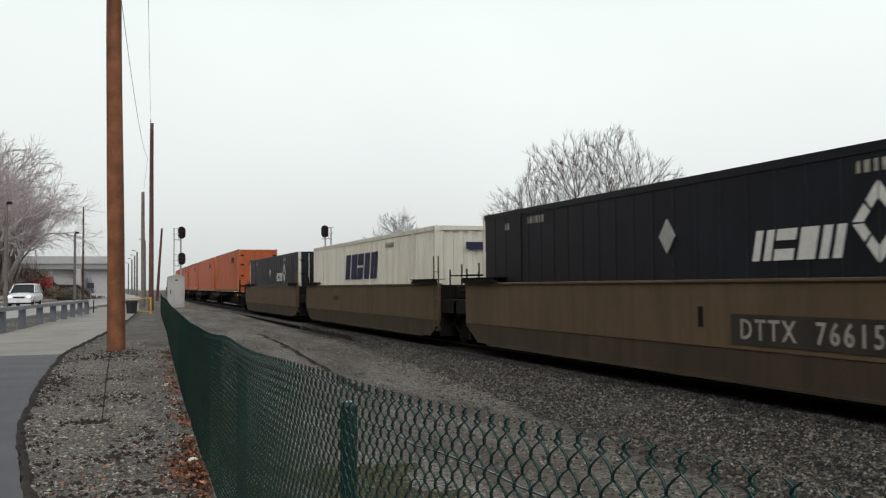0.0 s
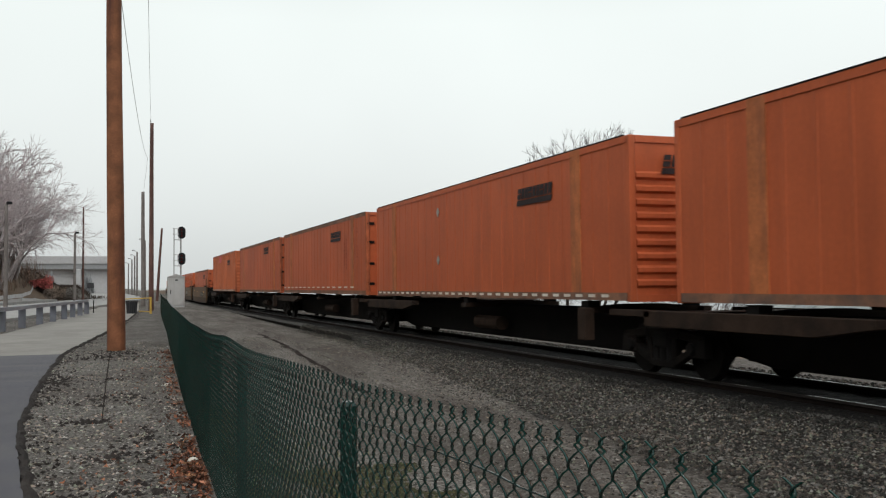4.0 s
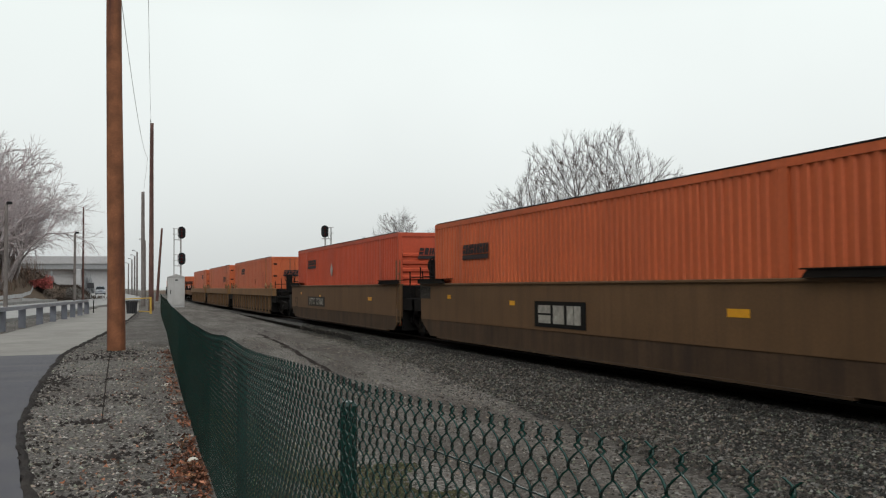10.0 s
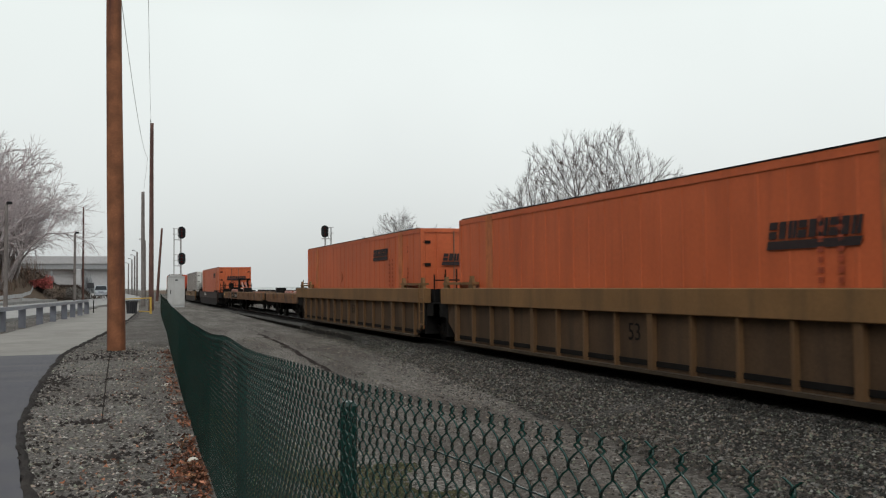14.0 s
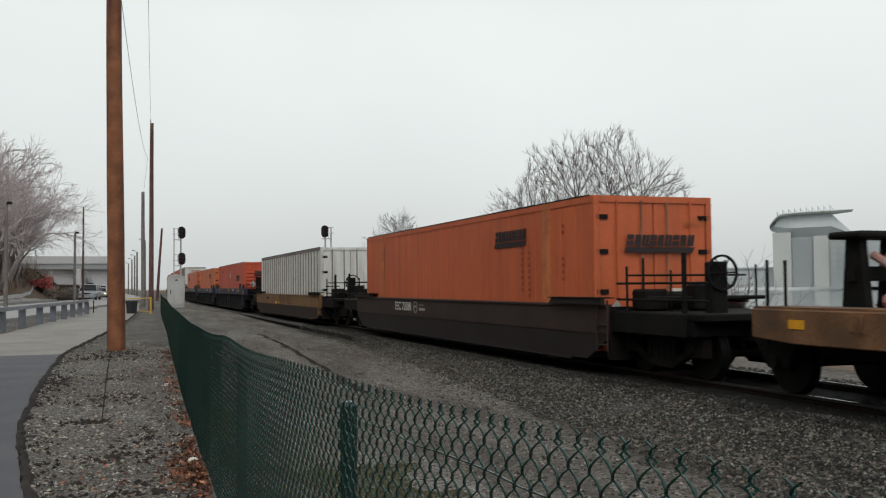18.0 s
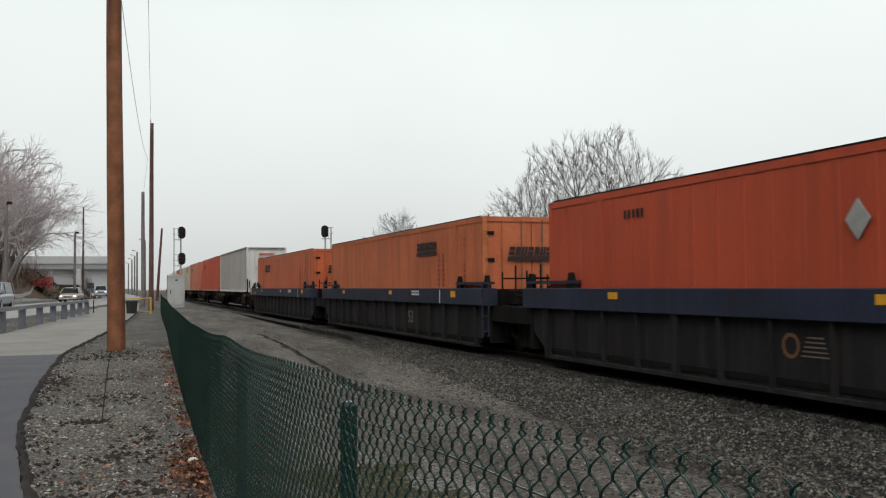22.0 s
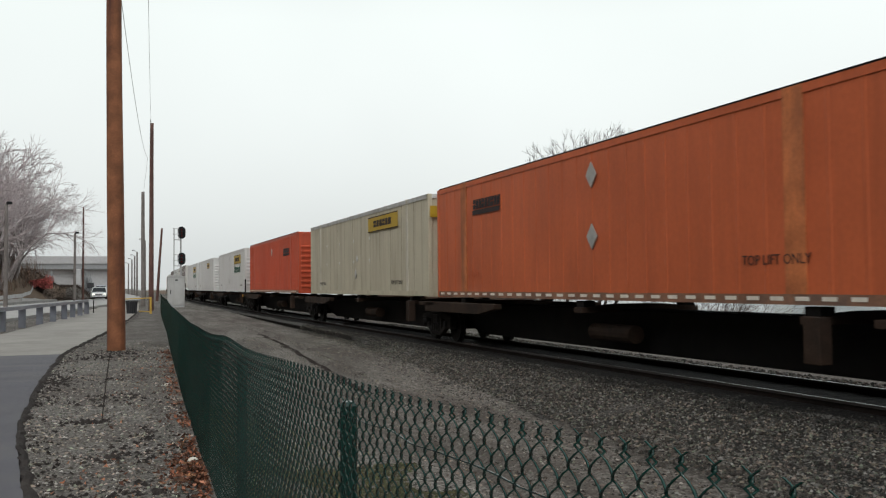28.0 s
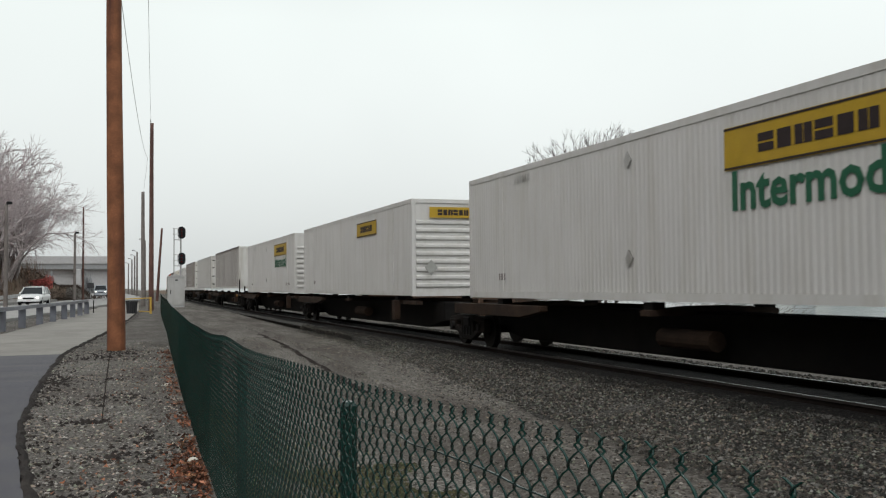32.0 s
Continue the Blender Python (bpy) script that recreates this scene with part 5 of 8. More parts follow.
def build_poles():
    bent_pole("utility_pole", "new orange-brown timber utility pole standing in gravel", 0.22, 24.2, 11.5, 0.215, 0.165, M["pole_new"], (-0.10, 0))
    rnd = random.Random(8)
    bent_pole("utility_pole", "tall weathered red-brown timber pole", 2.75, 65.0, 12.55, 0.17, 0.115, M["pole_old"], (0.02, 0))
    bent_pole("utility_pole", "weathered grey-brown timber pole", 2.85, 82.0, 9.6, 0.19, 0.13, M["pole_grey"], (-0.05, 0))
    bent_pole("utility_pole", "leaning dark timber pole", 5.25, 110.0, 8.3, 0.17, 0.11, M["pole_old"], (0.55, 0))
    for (x, y, top) in ((-3.0, 100, 7.1), (-6.55, 71, 7.5)):
        t = bent_pole("street_lamp", "timber street lamp with a small lamp head", x, y, top, 0.15, 0.10, M["pole_grey"], group="street lamps")
        lamp_head(t, x, y, top - 0.15, 0.12, M["matt_black"])
    bent_pole("utility_pole", "slim timber pole beside the road", -2.45, 110, 10.5, 0.13, 0.08, M["pole_old"])
    for (x, y, top) in ((4.45, 155, 7.3), (4.7, 178, 7.4), (4.75, 200, 7.4), (4.6, 225, 7.2), (4.9, 135, 8.1)):
        t = bent_pole("street_lamp", "distant street lamp on a timber pole", x, y, top, 0.15, 0.12, M["pole_grey"], group="street lamps")
        lamp_head(t, x, y, top, -0.7, M["galv"])
    # wires
    def wire(a, b, sag_by, r):
        ps = []
        for i in range(25):
            u = i / 24
            p = Vector(a).lerp(Vector(b), u)
            p.z -= sag_by * 4 * u * (1 - u)
            ps.append(tuple(p))
        whole("overhead_wire", Geo().path(ps, r, 4), M["wire"], "thin grey overhead wire between poles", "wire", "overhead wires", tidy=False)
    wire((0.28, 24.2, 8.9), (2.5, 64.8, 10.2), 0.8, 0.010)
    wire((0.9, 24.2, 11.3), (2.72, 64.9, 12.6), 0.9, 0.009)
    wire((2.5, 64.8, 10.2), (2.8, 81.9, 9.4), 0.2, 0.010)
    wire((0.9, 24.2, 11.3), (0.2, 3.0, 11.5), 0.5, 0.009)
    part("pole_step", Geo().tube((2.72, 64.9, 12.4), (2.66, 64.85, 12.8), 0.02, 0.02, 6), M["galv"], bpy.data.objects["utility_pole.001"], "metal pin on the pole top")


def signal(x, y, side, heads, label, top):
    """A mast with a ladder cage and round-backed signal heads; side: where the ladder stands."""
    z = ground_z(x, y)
    s = thing("railway_signal", label, "signal", "railway signals")
    part("mast", Geo().tube((x, y, z), (x, y, top - 0.3), 0.075, 0.07, 12), M["galv"], s)
    lx = x + side * 0.55
    lad = part("ladder", Geo().tube((lx, y, z), (lx, y, top - 0.25), 0.03, 0.03, 8).tube((lx, y + 0.4, z), (lx, y + 0.4, top - 0.25), 0.03, 0.03, 8), M["galv"], s)
    k = z + 0.3
    while k < top - 0.4:
        part("rung", Geo().tube((lx, y, k), (lx, y + 0.4, k), 0.015, 0.015, 6), M["galv"], lad)
        k += 0.32
    for hz in heads:
        # platform hoop beside each head
        part("platform", Geo().box(x - 0.02, lx, y - 0.05, y + 0.45, hz - 0.62, hz - 0.58), M["galv"], s)
        hoop = Geo()
        for dz in (-0.15, 0.35):
            hoop.path([(lx, y, hz + dz), (lx + 0.12 * side, y - 0.3, hz + dz), (x + side * 0.2, y - 0.35, hz + dz), (x + side * 0.2, y, hz + dz)], 0.022, 6)
        hoop.tube((x + side * 0.2, y - 0.35, hz - 0.58), (x + side * 0.2, y - 0.35, hz + 0.35), 0.02, 0.02, 6)
        part("guard_hoop", hoop, M["galv"], s)
        head = Geo()
        n = 22
        outline = []
        for i in range(n):
            w = 2 * math.pi * i / n
            outline.append((x - side * 0.06 + 0.33 * math.cos(w), hz + 0.33 * math.sin(w) + (0.2 if math.sin(w) > 0 else -0.2)))
        head.prism(outline, "y", y - 0.16, y - 0.12)
        b = part("backing_plate", head, M["matt_black"], s)
        for dz in (-0.26, 0.0, 0.26):
            lens = Geo().tube((x - side * 0.06, y - 0.165, hz + dz), (x - side * 0.06, y - 0.2, hz + dz), 0.10, 0.10, 14)
            part("lens", lens, M["dead_lens"], b)
            hood = Geo()
            for i in range(9):
                w = math.pi * (i / 8)
                for yy in (y - 0.165, y - 0.42):
                    hood.v.append((x - side * 0.06 + 0.125 * math.cos(w), yy, hz + dz + 0.125 * math.sin(w)))
            hood.f = [(2 * i, 2 * i + 1, 2 * i + 3, 2 * i + 2) for i in range(8)]
            part("hood", hood, M["matt_black"], b)
        part("bracket", Geo().box(x - 0.3, x + 0.1, y - 0.12, y + 0.08, hz - 0.66, hz - 0.58), M["galv"], s)
    return s


def build_roadside():
    signal(6.0, 84.0, -1, (6.35, 4.1), "railway signal mast with two dark heads and a ladder", 7.0)
    signal(17.8, 80.0, 1, (6.35,), "railway signal mast with one dark head beyond the track", 7.0)
    # equipment cabinet
    x, y = 5.0, 75.0
    z = ground_z(x, y)
    c = thing("signal_cabinet", "tall silver railway equipment cabinet with a low gable top", "cabinet")
    part("body", Geo().box(x - 0.62, x + 0.62, y - 0.5, y + 0.5, z + 0.12, z + 2.3), M["cabinet"], c, bevel=0.02)
    part("roof", Geo().prism([(x - 0.68, z + 2.3), (x + 0.68, z + 2.3), (x, z + 2.52)], "y", y - 0.56, y + 0.56), M["cabinet"], c)
    part("plinth", Geo().box(x - 0.6, x + 0.6, y - 0.48, y + 0.48, z - 0.3, z + 0.12), M["concrete"], c)
    d = part("door", Geo().box(x - 0.54, x + 0.54, y - 0.53, y - 0.5, z + 0.22, z + 2.18), M["cabinet"], c, bevel=0.01)
    part("handle", Geo().box(x - 0.46, x - 0.40, y - 0.57, y - 0.53, z + 1.0, z + 1.28), M["matt_black"], d)
    part("vent", Geo().box(x - 0.09, x + 0.09, y - 0.545, y - 0.53, z + 2.0, z + 2.1), M["matt_black"], d)
    # litter bin
    x, y = 1.36, 57.5
    z = ground_z(x, y)
    b = thing("litter_bin", "dark cylindrical litter bin with slatted sides", "litter bin")
    part("drum", Geo().tube((x, y, z), (x, y, z + 0.72), 0.25, 0.31, 16), M["matt_black"], b)
    for i in range(16):
        w = 2 * math.pi * i / 16
        part("slat", Geo().tube((x + 0.26 * math.cos(w), y + 0.26 * math.sin(w), z + 0.03), (x + 0.325 * math.cos(w), y + 0.325 * math.sin(w), z + 0.76), 0.02, 0.02, 4), M["signpost"], b)
    part("rim", Geo().ring((x, y, z + 0.77), "z", 0.35, 0.28, 0.03), M["matt_black"], b)
    # yellow pipe gate
    gt = thing("pipe_gate", "faded yellow steel pipe gate across the footpath", "gate")
    y = 57.6
    z = ground_z(2.3, y)
    part("gate_post", Geo().tube((2.42, y, z - 0.2), (2.42, y, z + 0.98), 0.065, 0.065, 10), M["yellow_paint"], gt)
    part("gate_post", Geo().tube((0.45, y, z - 0.2), (0.45, y, z + 0.9), 0.05, 0.05, 10), M["yellow_paint"], gt)
    part("top_bar", Geo().tube((0.45, y, z + 0.86), (2.42, y, z + 0.92), 0.032, 0.032, 8), M["yellow_paint"], gt)
    part("lower_bar", Geo().tube((1.75, y, z + 0.16), (2.42, y, z + 0.12), 0.028, 0.028, 8), M["yellow_paint"], gt)
    # guard rail beside the footpath
    gr = thing("guard_rail", "blue-grey steel guard rail on heavy posts", "guard rail")
    posts = ((-4.1, 34.2), (-3.52, 36.9), (-3.09, 39.9), (-2.65, 42.9), (-2.28, 45.9), (-1.93, 48.9), (-1.65, 51.9), (-1.38, 55.2), (-1.1, 58.4))
    for (px, py) in posts:
        z = ground_z(px, py)
        part("post", Geo().box(px - 0.13, px + 0.13, py - 0.11, py + 0.11, z - 0.2, z + 0.74), M["guard_blue"], gr, bevel=0.015)
    for nm, zz, h, off in (("top_rail", 0.72, 0.14, 0.0),):
        for (xa, ya), (xb, yb) in zip(posts, posts[1:]):
            g = Geo()
            za, zb = ground_z(xa, ya) + zz, ground_z(xb, yb) + zz
            t = 0.10 if nm == "top_rail" else 0.04
            g.add([(xa - t + off, ya, za), (xa + t + off, ya, za), (xb + t + off, yb, zb), (xb - t + off, yb, zb), (xa - t + off, ya, za + h), (xa + t + off, ya, za + h), (xb + t + off, yb, zb + h), (xb - t + off, yb, zb + h)],
                  [(0, 3, 2, 1), (4, 5, 6, 7), (0, 1, 5, 4), (1, 2, 6, 5), (2, 3, 7, 6), (3, 0, 4, 7)])
            part(nm, g, M["guard_pale"], gr)
    # guard rail of the side road
    g2 = thing("guard_rail", "galvanised corrugated guard rail with an upturned end", "guard rail")
    rail_pts = [(-13.5, 82, 0.5), (-11.2, 88, 0.55), (-9.2, 95, 0.65), (-7.85, 101, 0.8), (-7.3, 104.5, 1.1), (-7.15, 105.5, 1.7)]
    g = Geo()
    for (xa, ya, za), (xb, yb, zb) in zip(rail_pts, rail_pts[1:]):
        for dz, o in ((0.0, 0.0), (0.12, -0.05), (0.24, 0.0)):
            g.add([(xa, ya - o, za + dz), (xb, yb - o, zb + dz), (xb, yb - o + 0.05, zb + dz + 0.12), (xa, ya - o + 0.05, za + dz + 0.12)], [(0, 1, 2, 3)])
            g.add([(xa, ya - o + 0.03, za + dz), (xb, yb - o + 0.03, zb + dz), (xb, yb - o + 0.08, zb + dz + 0.12), (xa, ya - o + 0.08, za + dz + 0.12)], [(3, 2, 1, 0)])
    part("beam", g, M["galv"], g2)
    for (xa, ya, za) in ((-12.3, 85, 0.5), (-10.2, 91.5, 0.6), (-8.8, 96.5, 0.65), (-7.9, 101, 0.8)):
        part("post", Geo().box(xa - 0.08, xa + 0.08, ya + 0.06, ya + 0.2, ground_z(xa, ya) - 0.2, za + 0.3), M["galv"], g2)
    # road sign and marker posts
    s = thing("road_sign", "dark rectangular road sign on a post", "sign")
    x, y = -1.9, 125.0
    z = ground_z(x, y)
    part("post", Geo().tube((x, y, z), (x, y, z + 1.9), 0.05, 0.05, 8), M["galv"], s)
    part("sign_plate", Geo().box(x - 0.4, x + 0.4, y - 0.06, y - 0.03, z + 1.35, z + 2.0), M["signpost"], s, bevel=0.01)
    mk = thing("marker_post", "thin rusty marker post at the rail's end", "post")
    x, y = -0.75, 60.5
    part("post", Geo().tube((x, y, ground_z(x, y) - 0.1), (x, y, ground_z(x, y) + 0.78), 0.035, 0.03, 8), M["brown_steel"], mk)


build_water()
build_stadium()
build_viaduct()
build_trees()
build_poles()
build_roadside()


# ------------------------------------------------------------------ the train
LEN, HALF_W, TALL = 16.15, 1.295, 2.9
MOVERS = []      # (object, metres along the train, height)


def travelled(t):
    w = (t - 16) / 16
    return 17.43487 * t - 0.5 * 0.10169 * t * t - 0.72 * w ** 3 - 0.3 * w ** 4


def quad_wall(g, ys, xs_of, z0, z1, thick):
    """A folded sheet wall: at each y the outer face lies at xs_of(i)."""
    k = len(g.v)
    n = len(ys)
    for i, y in enumerate(ys):
        x = xs_of[i]
        g.v += [(x, y, z0), (x, y, z1)]
    for i in range(n - 1):
        g.f.append((k + 2 * i, k + 2 * i + 1, k + 2 * i + 3, k + 2 * i + 2))


def folded(length, pitch, depth, flat=0.38):
    """One side's fold: along-track stations and offsets."""
    ys, ds = [], []
    n = max(1, round(length / pitch))
    p = length / n
    for i in range(n):
        a = -length / 2 + i * p
        ys += [a, a + p * flat, a + p * 0.5, a + p * (0.5 + flat)]
        ds += [0, 0, depth, depth]
    ys.append(length / 2)
    ds.append(0)
    return ys, ds


def blocks(parent, kind, place, width, height, count, material, slant=0.18, bar=False, facing="side", label="dark plain block lettering", weight=0.3):
    """Lettering of a trade name, as a row of plain slanted slotted blocks, with a bar below where there is one."""
    g = Geo()
    t = 0.004
    letter_h = height * (0.62 if bar else 1.0)
    base = height - letter_h
    step = width / count
    shapes = []

    def slab(u0, u1, v0, v1):
        def up(u, v):
            return (u + slant * (v - base), v)
        shapes.append((up(u0, v0), up(u1, v0), up(u1, v1), up(u0, v1)))

    for i in range(count):
        a, b = i * step + step * 0.05, (i + 1) * step - step * 0.07
        mid, gap = base + letter_h * (0.5, 0.36, 0.62)[(i * 2 + count) % 3], letter_h * 0.055 / weight * 0.3
        form = (i * 5 + count) % 3
        if form == 0:
            slab(a, b, base, mid - gap), slab(a, b, mid + gap, height)
        elif form == 1:
            c = (a + b) / 2
            slab(a, c - gap * 0.7, base, height), slab(c + gap * 0.7, b, base, height)
        else:
            slab(a + (b - a) * 0.08, b - (b - a) * 0.08, base, height)
    if bar:
        shapes.append(((-0.02 * width, 0), (width * 0.98, 0), (width + 0.02, base * 0.8), (0.0, base * 0.8)))
    for q in shapes:
        pts = []
        for u, v in q:
            if facing == "side":
                pts.append((place[0], place[1] + width / 2 - u, place[2] - height / 2 + v))
            else:
                pts.append((place[0] - width / 2 + u, place[1], place[2] - height / 2 + v))
        d = (-t, 0, 0) if facing == "side" else (0, -t, 0)
        front = [tuple(c + e for c, e in zip(p, d)) for p in pts]
        g.add(pts + front, [(4, 5, 6, 7), (0, 1, 5, 4), (1, 2, 6, 5), (2, 3, 7, 6), (3, 0, 4, 7)])
    return part(kind, g, material, parent, label)


def plate(parent, name, place, w, h, material, facing="side", t=0.004, label=""):
    g = Geo()
    x, y, z = place
    if facing == "side":
        g.box(x - t, x, y - w / 2, y + w / 2, z - h / 2, z + h / 2)
    else:
        g.box(x - w / 2, x + w / 2, y - t, y, z - h / 2, z + h / 2)
    return part(name, g, material, parent, label)


def diamond(parent, place, r, facing="side", paint="placard"):
    g = Geo()
    x, y, z = place
    t = 0.02
    if facing == "side":
        pts = [(x, y, z - r), (x, y + r * 0.82, z), (x, y, z + r), (x, y - r * 0.82, z)]
        off = (-t, 0, 0)
    else:
        pts = [(x, y, z - r), (x + r * 0.82, y, z), (x, y, z + r), (x - r * 0.82, y, z)]
        off = (0, -t, 0)
    front = [tuple(a + b for a, b in zip(p, off)) for p in pts]
    g.add(pts + front, [(4, 5, 6, 7), (0, 1, 5, 4), (1, 2, 6, 5), (2, 3, 7, 6), (3, 0, 4, 7)])
    return part("placard_holder", g, M[paint], parent, "diamond placard plate")


def container(u, z, style, paint, label, end="door", logo=None, post=None, extras=()):
    """A 53 ft container whose far end lies u metres along the train, on a floor z above the rail."""
    L, W, H = LEN, HALF_W, TALL
    c = thing("shipping_container", label, "container", "containers on the train")
    mat, pm = M[paint], M[post or {"dull_orange": "worn_post", "faded_orange": "worn_post"}.get(paint, paint)]
    low = M["beige"] if paint == "beige" else M["alu"] if style == "plate" else M["grimy_rail"] if "orange" in paint else mat
    z_lo, z_hi = 0.16, H - 0.12
    # frame: rails and corner posts
    for sx in (-1, 1):
        part("bottom_rail", Geo().box(sx * W - 0.05 * (sx > 0) - 0.0, sx * W + 0.05 * (sx < 0), -L / 2 + 0.1, L / 2 - 0.1, 0.02, z_lo), low, c)
        part("top_rail", Geo().box(sx * W - 0.06 * (sx > 0), sx * W + 0.06 * (sx < 0), -L / 2 + 0.1, L / 2 - 0.1, z_hi, H), {"plate": M["alu"], "rib": M["rib_grey"]}.get(style, M["grimy_rail"] if paint == "dull_orange" else mat), c)
        for sy in (-1, 1):
            y0 = sy * L / 2
            part("corner_post", Geo().box(min(sx * W, sx * (W - 0.13)), max(sx * W, sx * (W - 0.13)), min(y0, y0 - sy * 0.14), max(y0, y0 - sy * 0.14), 0.0, H + 0.005), pm, c, bevel=0.012)
        if "orange" in paint or style == "rib":
            part("roof_edge", Geo().box(*sorted((sx * (W - 0.05), sx * (W + 0.004))), -L / 2 + 0.2, L / 2 - 0.2, H + 0.002, H + 0.026), M["black_steel"], c, "dark roof edge strip")
    part("roof", Geo().box(-W + 0.06, W - 0.06, -L / 2 + 0.1, L / 2 - 0.1, H - 0.05, H - 0.015), mat, c)
    part("floor", Geo().box(-W + 0.05, W - 0.05, -L / 2 + 0.1, L / 2 - 0.1, 0.06, 0.16), M["black_steel"], c)
    # side walls
    inner = L - 0.26
    for sx in (-1, 1):
        g = Geo()
        if style == "corr":
            ys, ds = folded(inner, 0.2, 0.03)
        elif style == "panel":
            ys, ds = [], []
            k = 26
            for i in range(k):
                a = -inner / 2 + i * inner / k
                ys += [a, a + 0.05, a + 0.065, a + inner / k - 0.015]
                ds += [0.0, 0.0, 0.008, 0.008]
            ys.append(inner / 2)
            ds.append(0.0)
        elif style == "fine":
            ys, ds = folded(inner, 0.14, 0.008)
        else:
            ys = [-inner / 2 + i * inner / 14 for i in range(15)]
            ds = [0.012] * 15
        quad_wall(g, ys, [sx * (W - 0.008 - d) for d in ds], z_lo, z_hi, 0.02)
        side = part("side_wall", g, mat, c, tidy=False)
        if style == "rib":
            k = 26
            for i in range(1, k):
                y = -inner / 2 + i * inner / k
                part("rib", Geo().box(min(sx * (W - 0.02), sx * (W + 0.004)), max(sx * (W - 0.02), sx * (W + 0.004)), y - 0.035, y + 0.035, z_lo, z_hi), M["rib_grey"], side)
        if style == "plate":
            for i in range(1, 13):
                y = -inner / 2 + i * inner / 13
                part("seam_strip", Geo().box(min(sx * (W - 0.02), sx * (W - 0.012)), max(sx * (W - 0.02), sx * (W - 0.012)), y - 0.016, y + 0.016, z_lo, z_hi), M["beige_seam" if paint == "beige" else "rib_grey"], side)
        # lifting posts at the 40 ft points
        band = {"orange": "tan_band", "dull_orange": "tan_band", "faded_orange": "faded_orange"}.get(paint, paint)
        if style in ("panel", "plate", "fine", "corr"):
            wide = {"panel": 0.20, "plate": 0.09}.get(style, 0.10)
            for y in (L / 2 - 2.0, -L / 2 + 2.0):
                part("lifting_post", Geo().box(min(sx * (W - 0.03), sx * (W + 0.003)), max(sx * (W - 0.03), sx * (W + 0.003)), y - wide, y + wide, z_lo, H + 0.01), M["beige_post" if paint == "beige" else "alu"] if style == "plate" else M[band if style == "panel" else paint], c)
    # ends
    for sy in (-1, 1):
        y = sy * (L / 2 - 0.03)
        kind = end if sy < 0 else "plain"
        if kind == "door":
            for sx in (-1, 1):
                leaf = part("door_leaf", Geo().box(min(0.01 * sx, sx * (W - 0.14)), max(0.01 * sx, sx * (W - 0.14)), y, y + 0.04, 0.12, H - 0.12), mat, c, bevel=0.006)
                for fx in (0.28, 0.80):
                    x = sx * fx
                    part("lock_rod", Geo().tube((x, y - 0.035, 0.08), (x, y - 0.035, H - 0.08), 0.02, 0.02, 8), M["rib_grey"] if paint == "white" else M["grimy_rail"] if fx < 0.5 and "orange" in paint else pm, leaf)
                for hz in (0.4, 1.1, 1.85, 2.5):
                    part("hinge", Geo().box(min(sx * (W - 0.3), sx * (W - 0.04)), max(sx * (W - 0.3), sx * (W - 0.04)), y - 0.03, y, hz - 0.045, hz + 0.045), M["brown_steel"], leaf)
        elif kind == "ribs":
            part("end_wall", Geo().box(-W + 0.13, W - 0.13, y, y + 0.03, 0.1, H - 0.1), mat, c)
            for i in range(9):
                hz = 0.32 + i * 0.235
                part("end_rib", Geo().prism([(y, hz - 0.075), (y - 0.05, hz - 0.035), (y - 0.05, hz + 0.035), (y, hz + 0.075)], "x", -W + 0.14, W - 0.14), mat, c)
        elif kind == "folds":
            g = Geo()
            xs, ds = folded(2 * (W - 0.13), 0.30, 0.04)
            for i, xx in enumerate(xs):
                g.v += [(xx, y + ds[i], 0.1), (xx, y + ds[i], H - 0.1)]
            g.f = [(2 * i, 2 * i + 2, 2 * i + 3, 2 * i + 1) for i in range(len(xs) - 1)]
            part("end_wall", g, mat, c, tidy=False)
        else:
            part("end_wall", Geo().box(-W + 0.12, W - 0.12, min(y, y - sy * 0.03), max(y, y - sy * 0.03), 0.1, H - 0.1), mat, c)
        part("header", Geo().box(-W + 0.13, W - 0.13, min(sy * L / 2, sy * (L / 2 - 0.12)), max(sy * L / 2, sy * (L / 2 - 0.12)), H - 0.12, H), M["alu"] if style == "plate" else mat, c)
        part("sill", Geo().box(-W + 0.13, W - 0.13, min(sy * L / 2, sy * (L / 2 - 0.12)), max(sy * L / 2, sy * (L / 2 - 0.12)), 0.0, 0.12), mat, c)
    fx = -W - 0.004          # just proud of the near side
    fy = -L / 2 - 0.006
    for kind, d, zz, *more in extras:
        y = L / 2 - d
        if kind == "trade":          # black trade lettering over a bar
            blocks(c, "trade_lettering", (fx, y, zz + 0.12), 1.7, 0.37, 9, M["ink"], bar=True, label="black plain block lettering over a bar")
        elif kind == "end_trade":
            blocks(c, "trade_lettering", (0.1, fy - 0.03, zz + 0.05), 1.5, 0.34, 9, M["ink"], bar=True, facing="end", label="black plain block lettering over a bar")
        elif kind == "diamond":
            diamond(c, (fx, y, zz), more[0], paint=more[1] if len(more) > 1 else "alu" if paint in ("clean_white", "beige") else "placard")
        elif kind == "end_diamond":
            diamond(c, (d, fy - 0.02, zz), more[0], "end")
        elif kind == "dashes":        # reflective tape along the bottom rail
            gap = d or 0.495
            for i in range(int(15.6 / gap)):
                plate(c, "reflective_strip", (-W - 0.001, L / 2 - 0.4 - i * gap, zz), gap * 0.52, 0.055, M["reflector_white"])
        elif kind == "text":
            lettering(more[0], more[1], M[more[2]], c, (fx, y, zz), "side", bold=0.025 if more[2] == "green_ink" else 0.0)
        elif kind == "end_text":
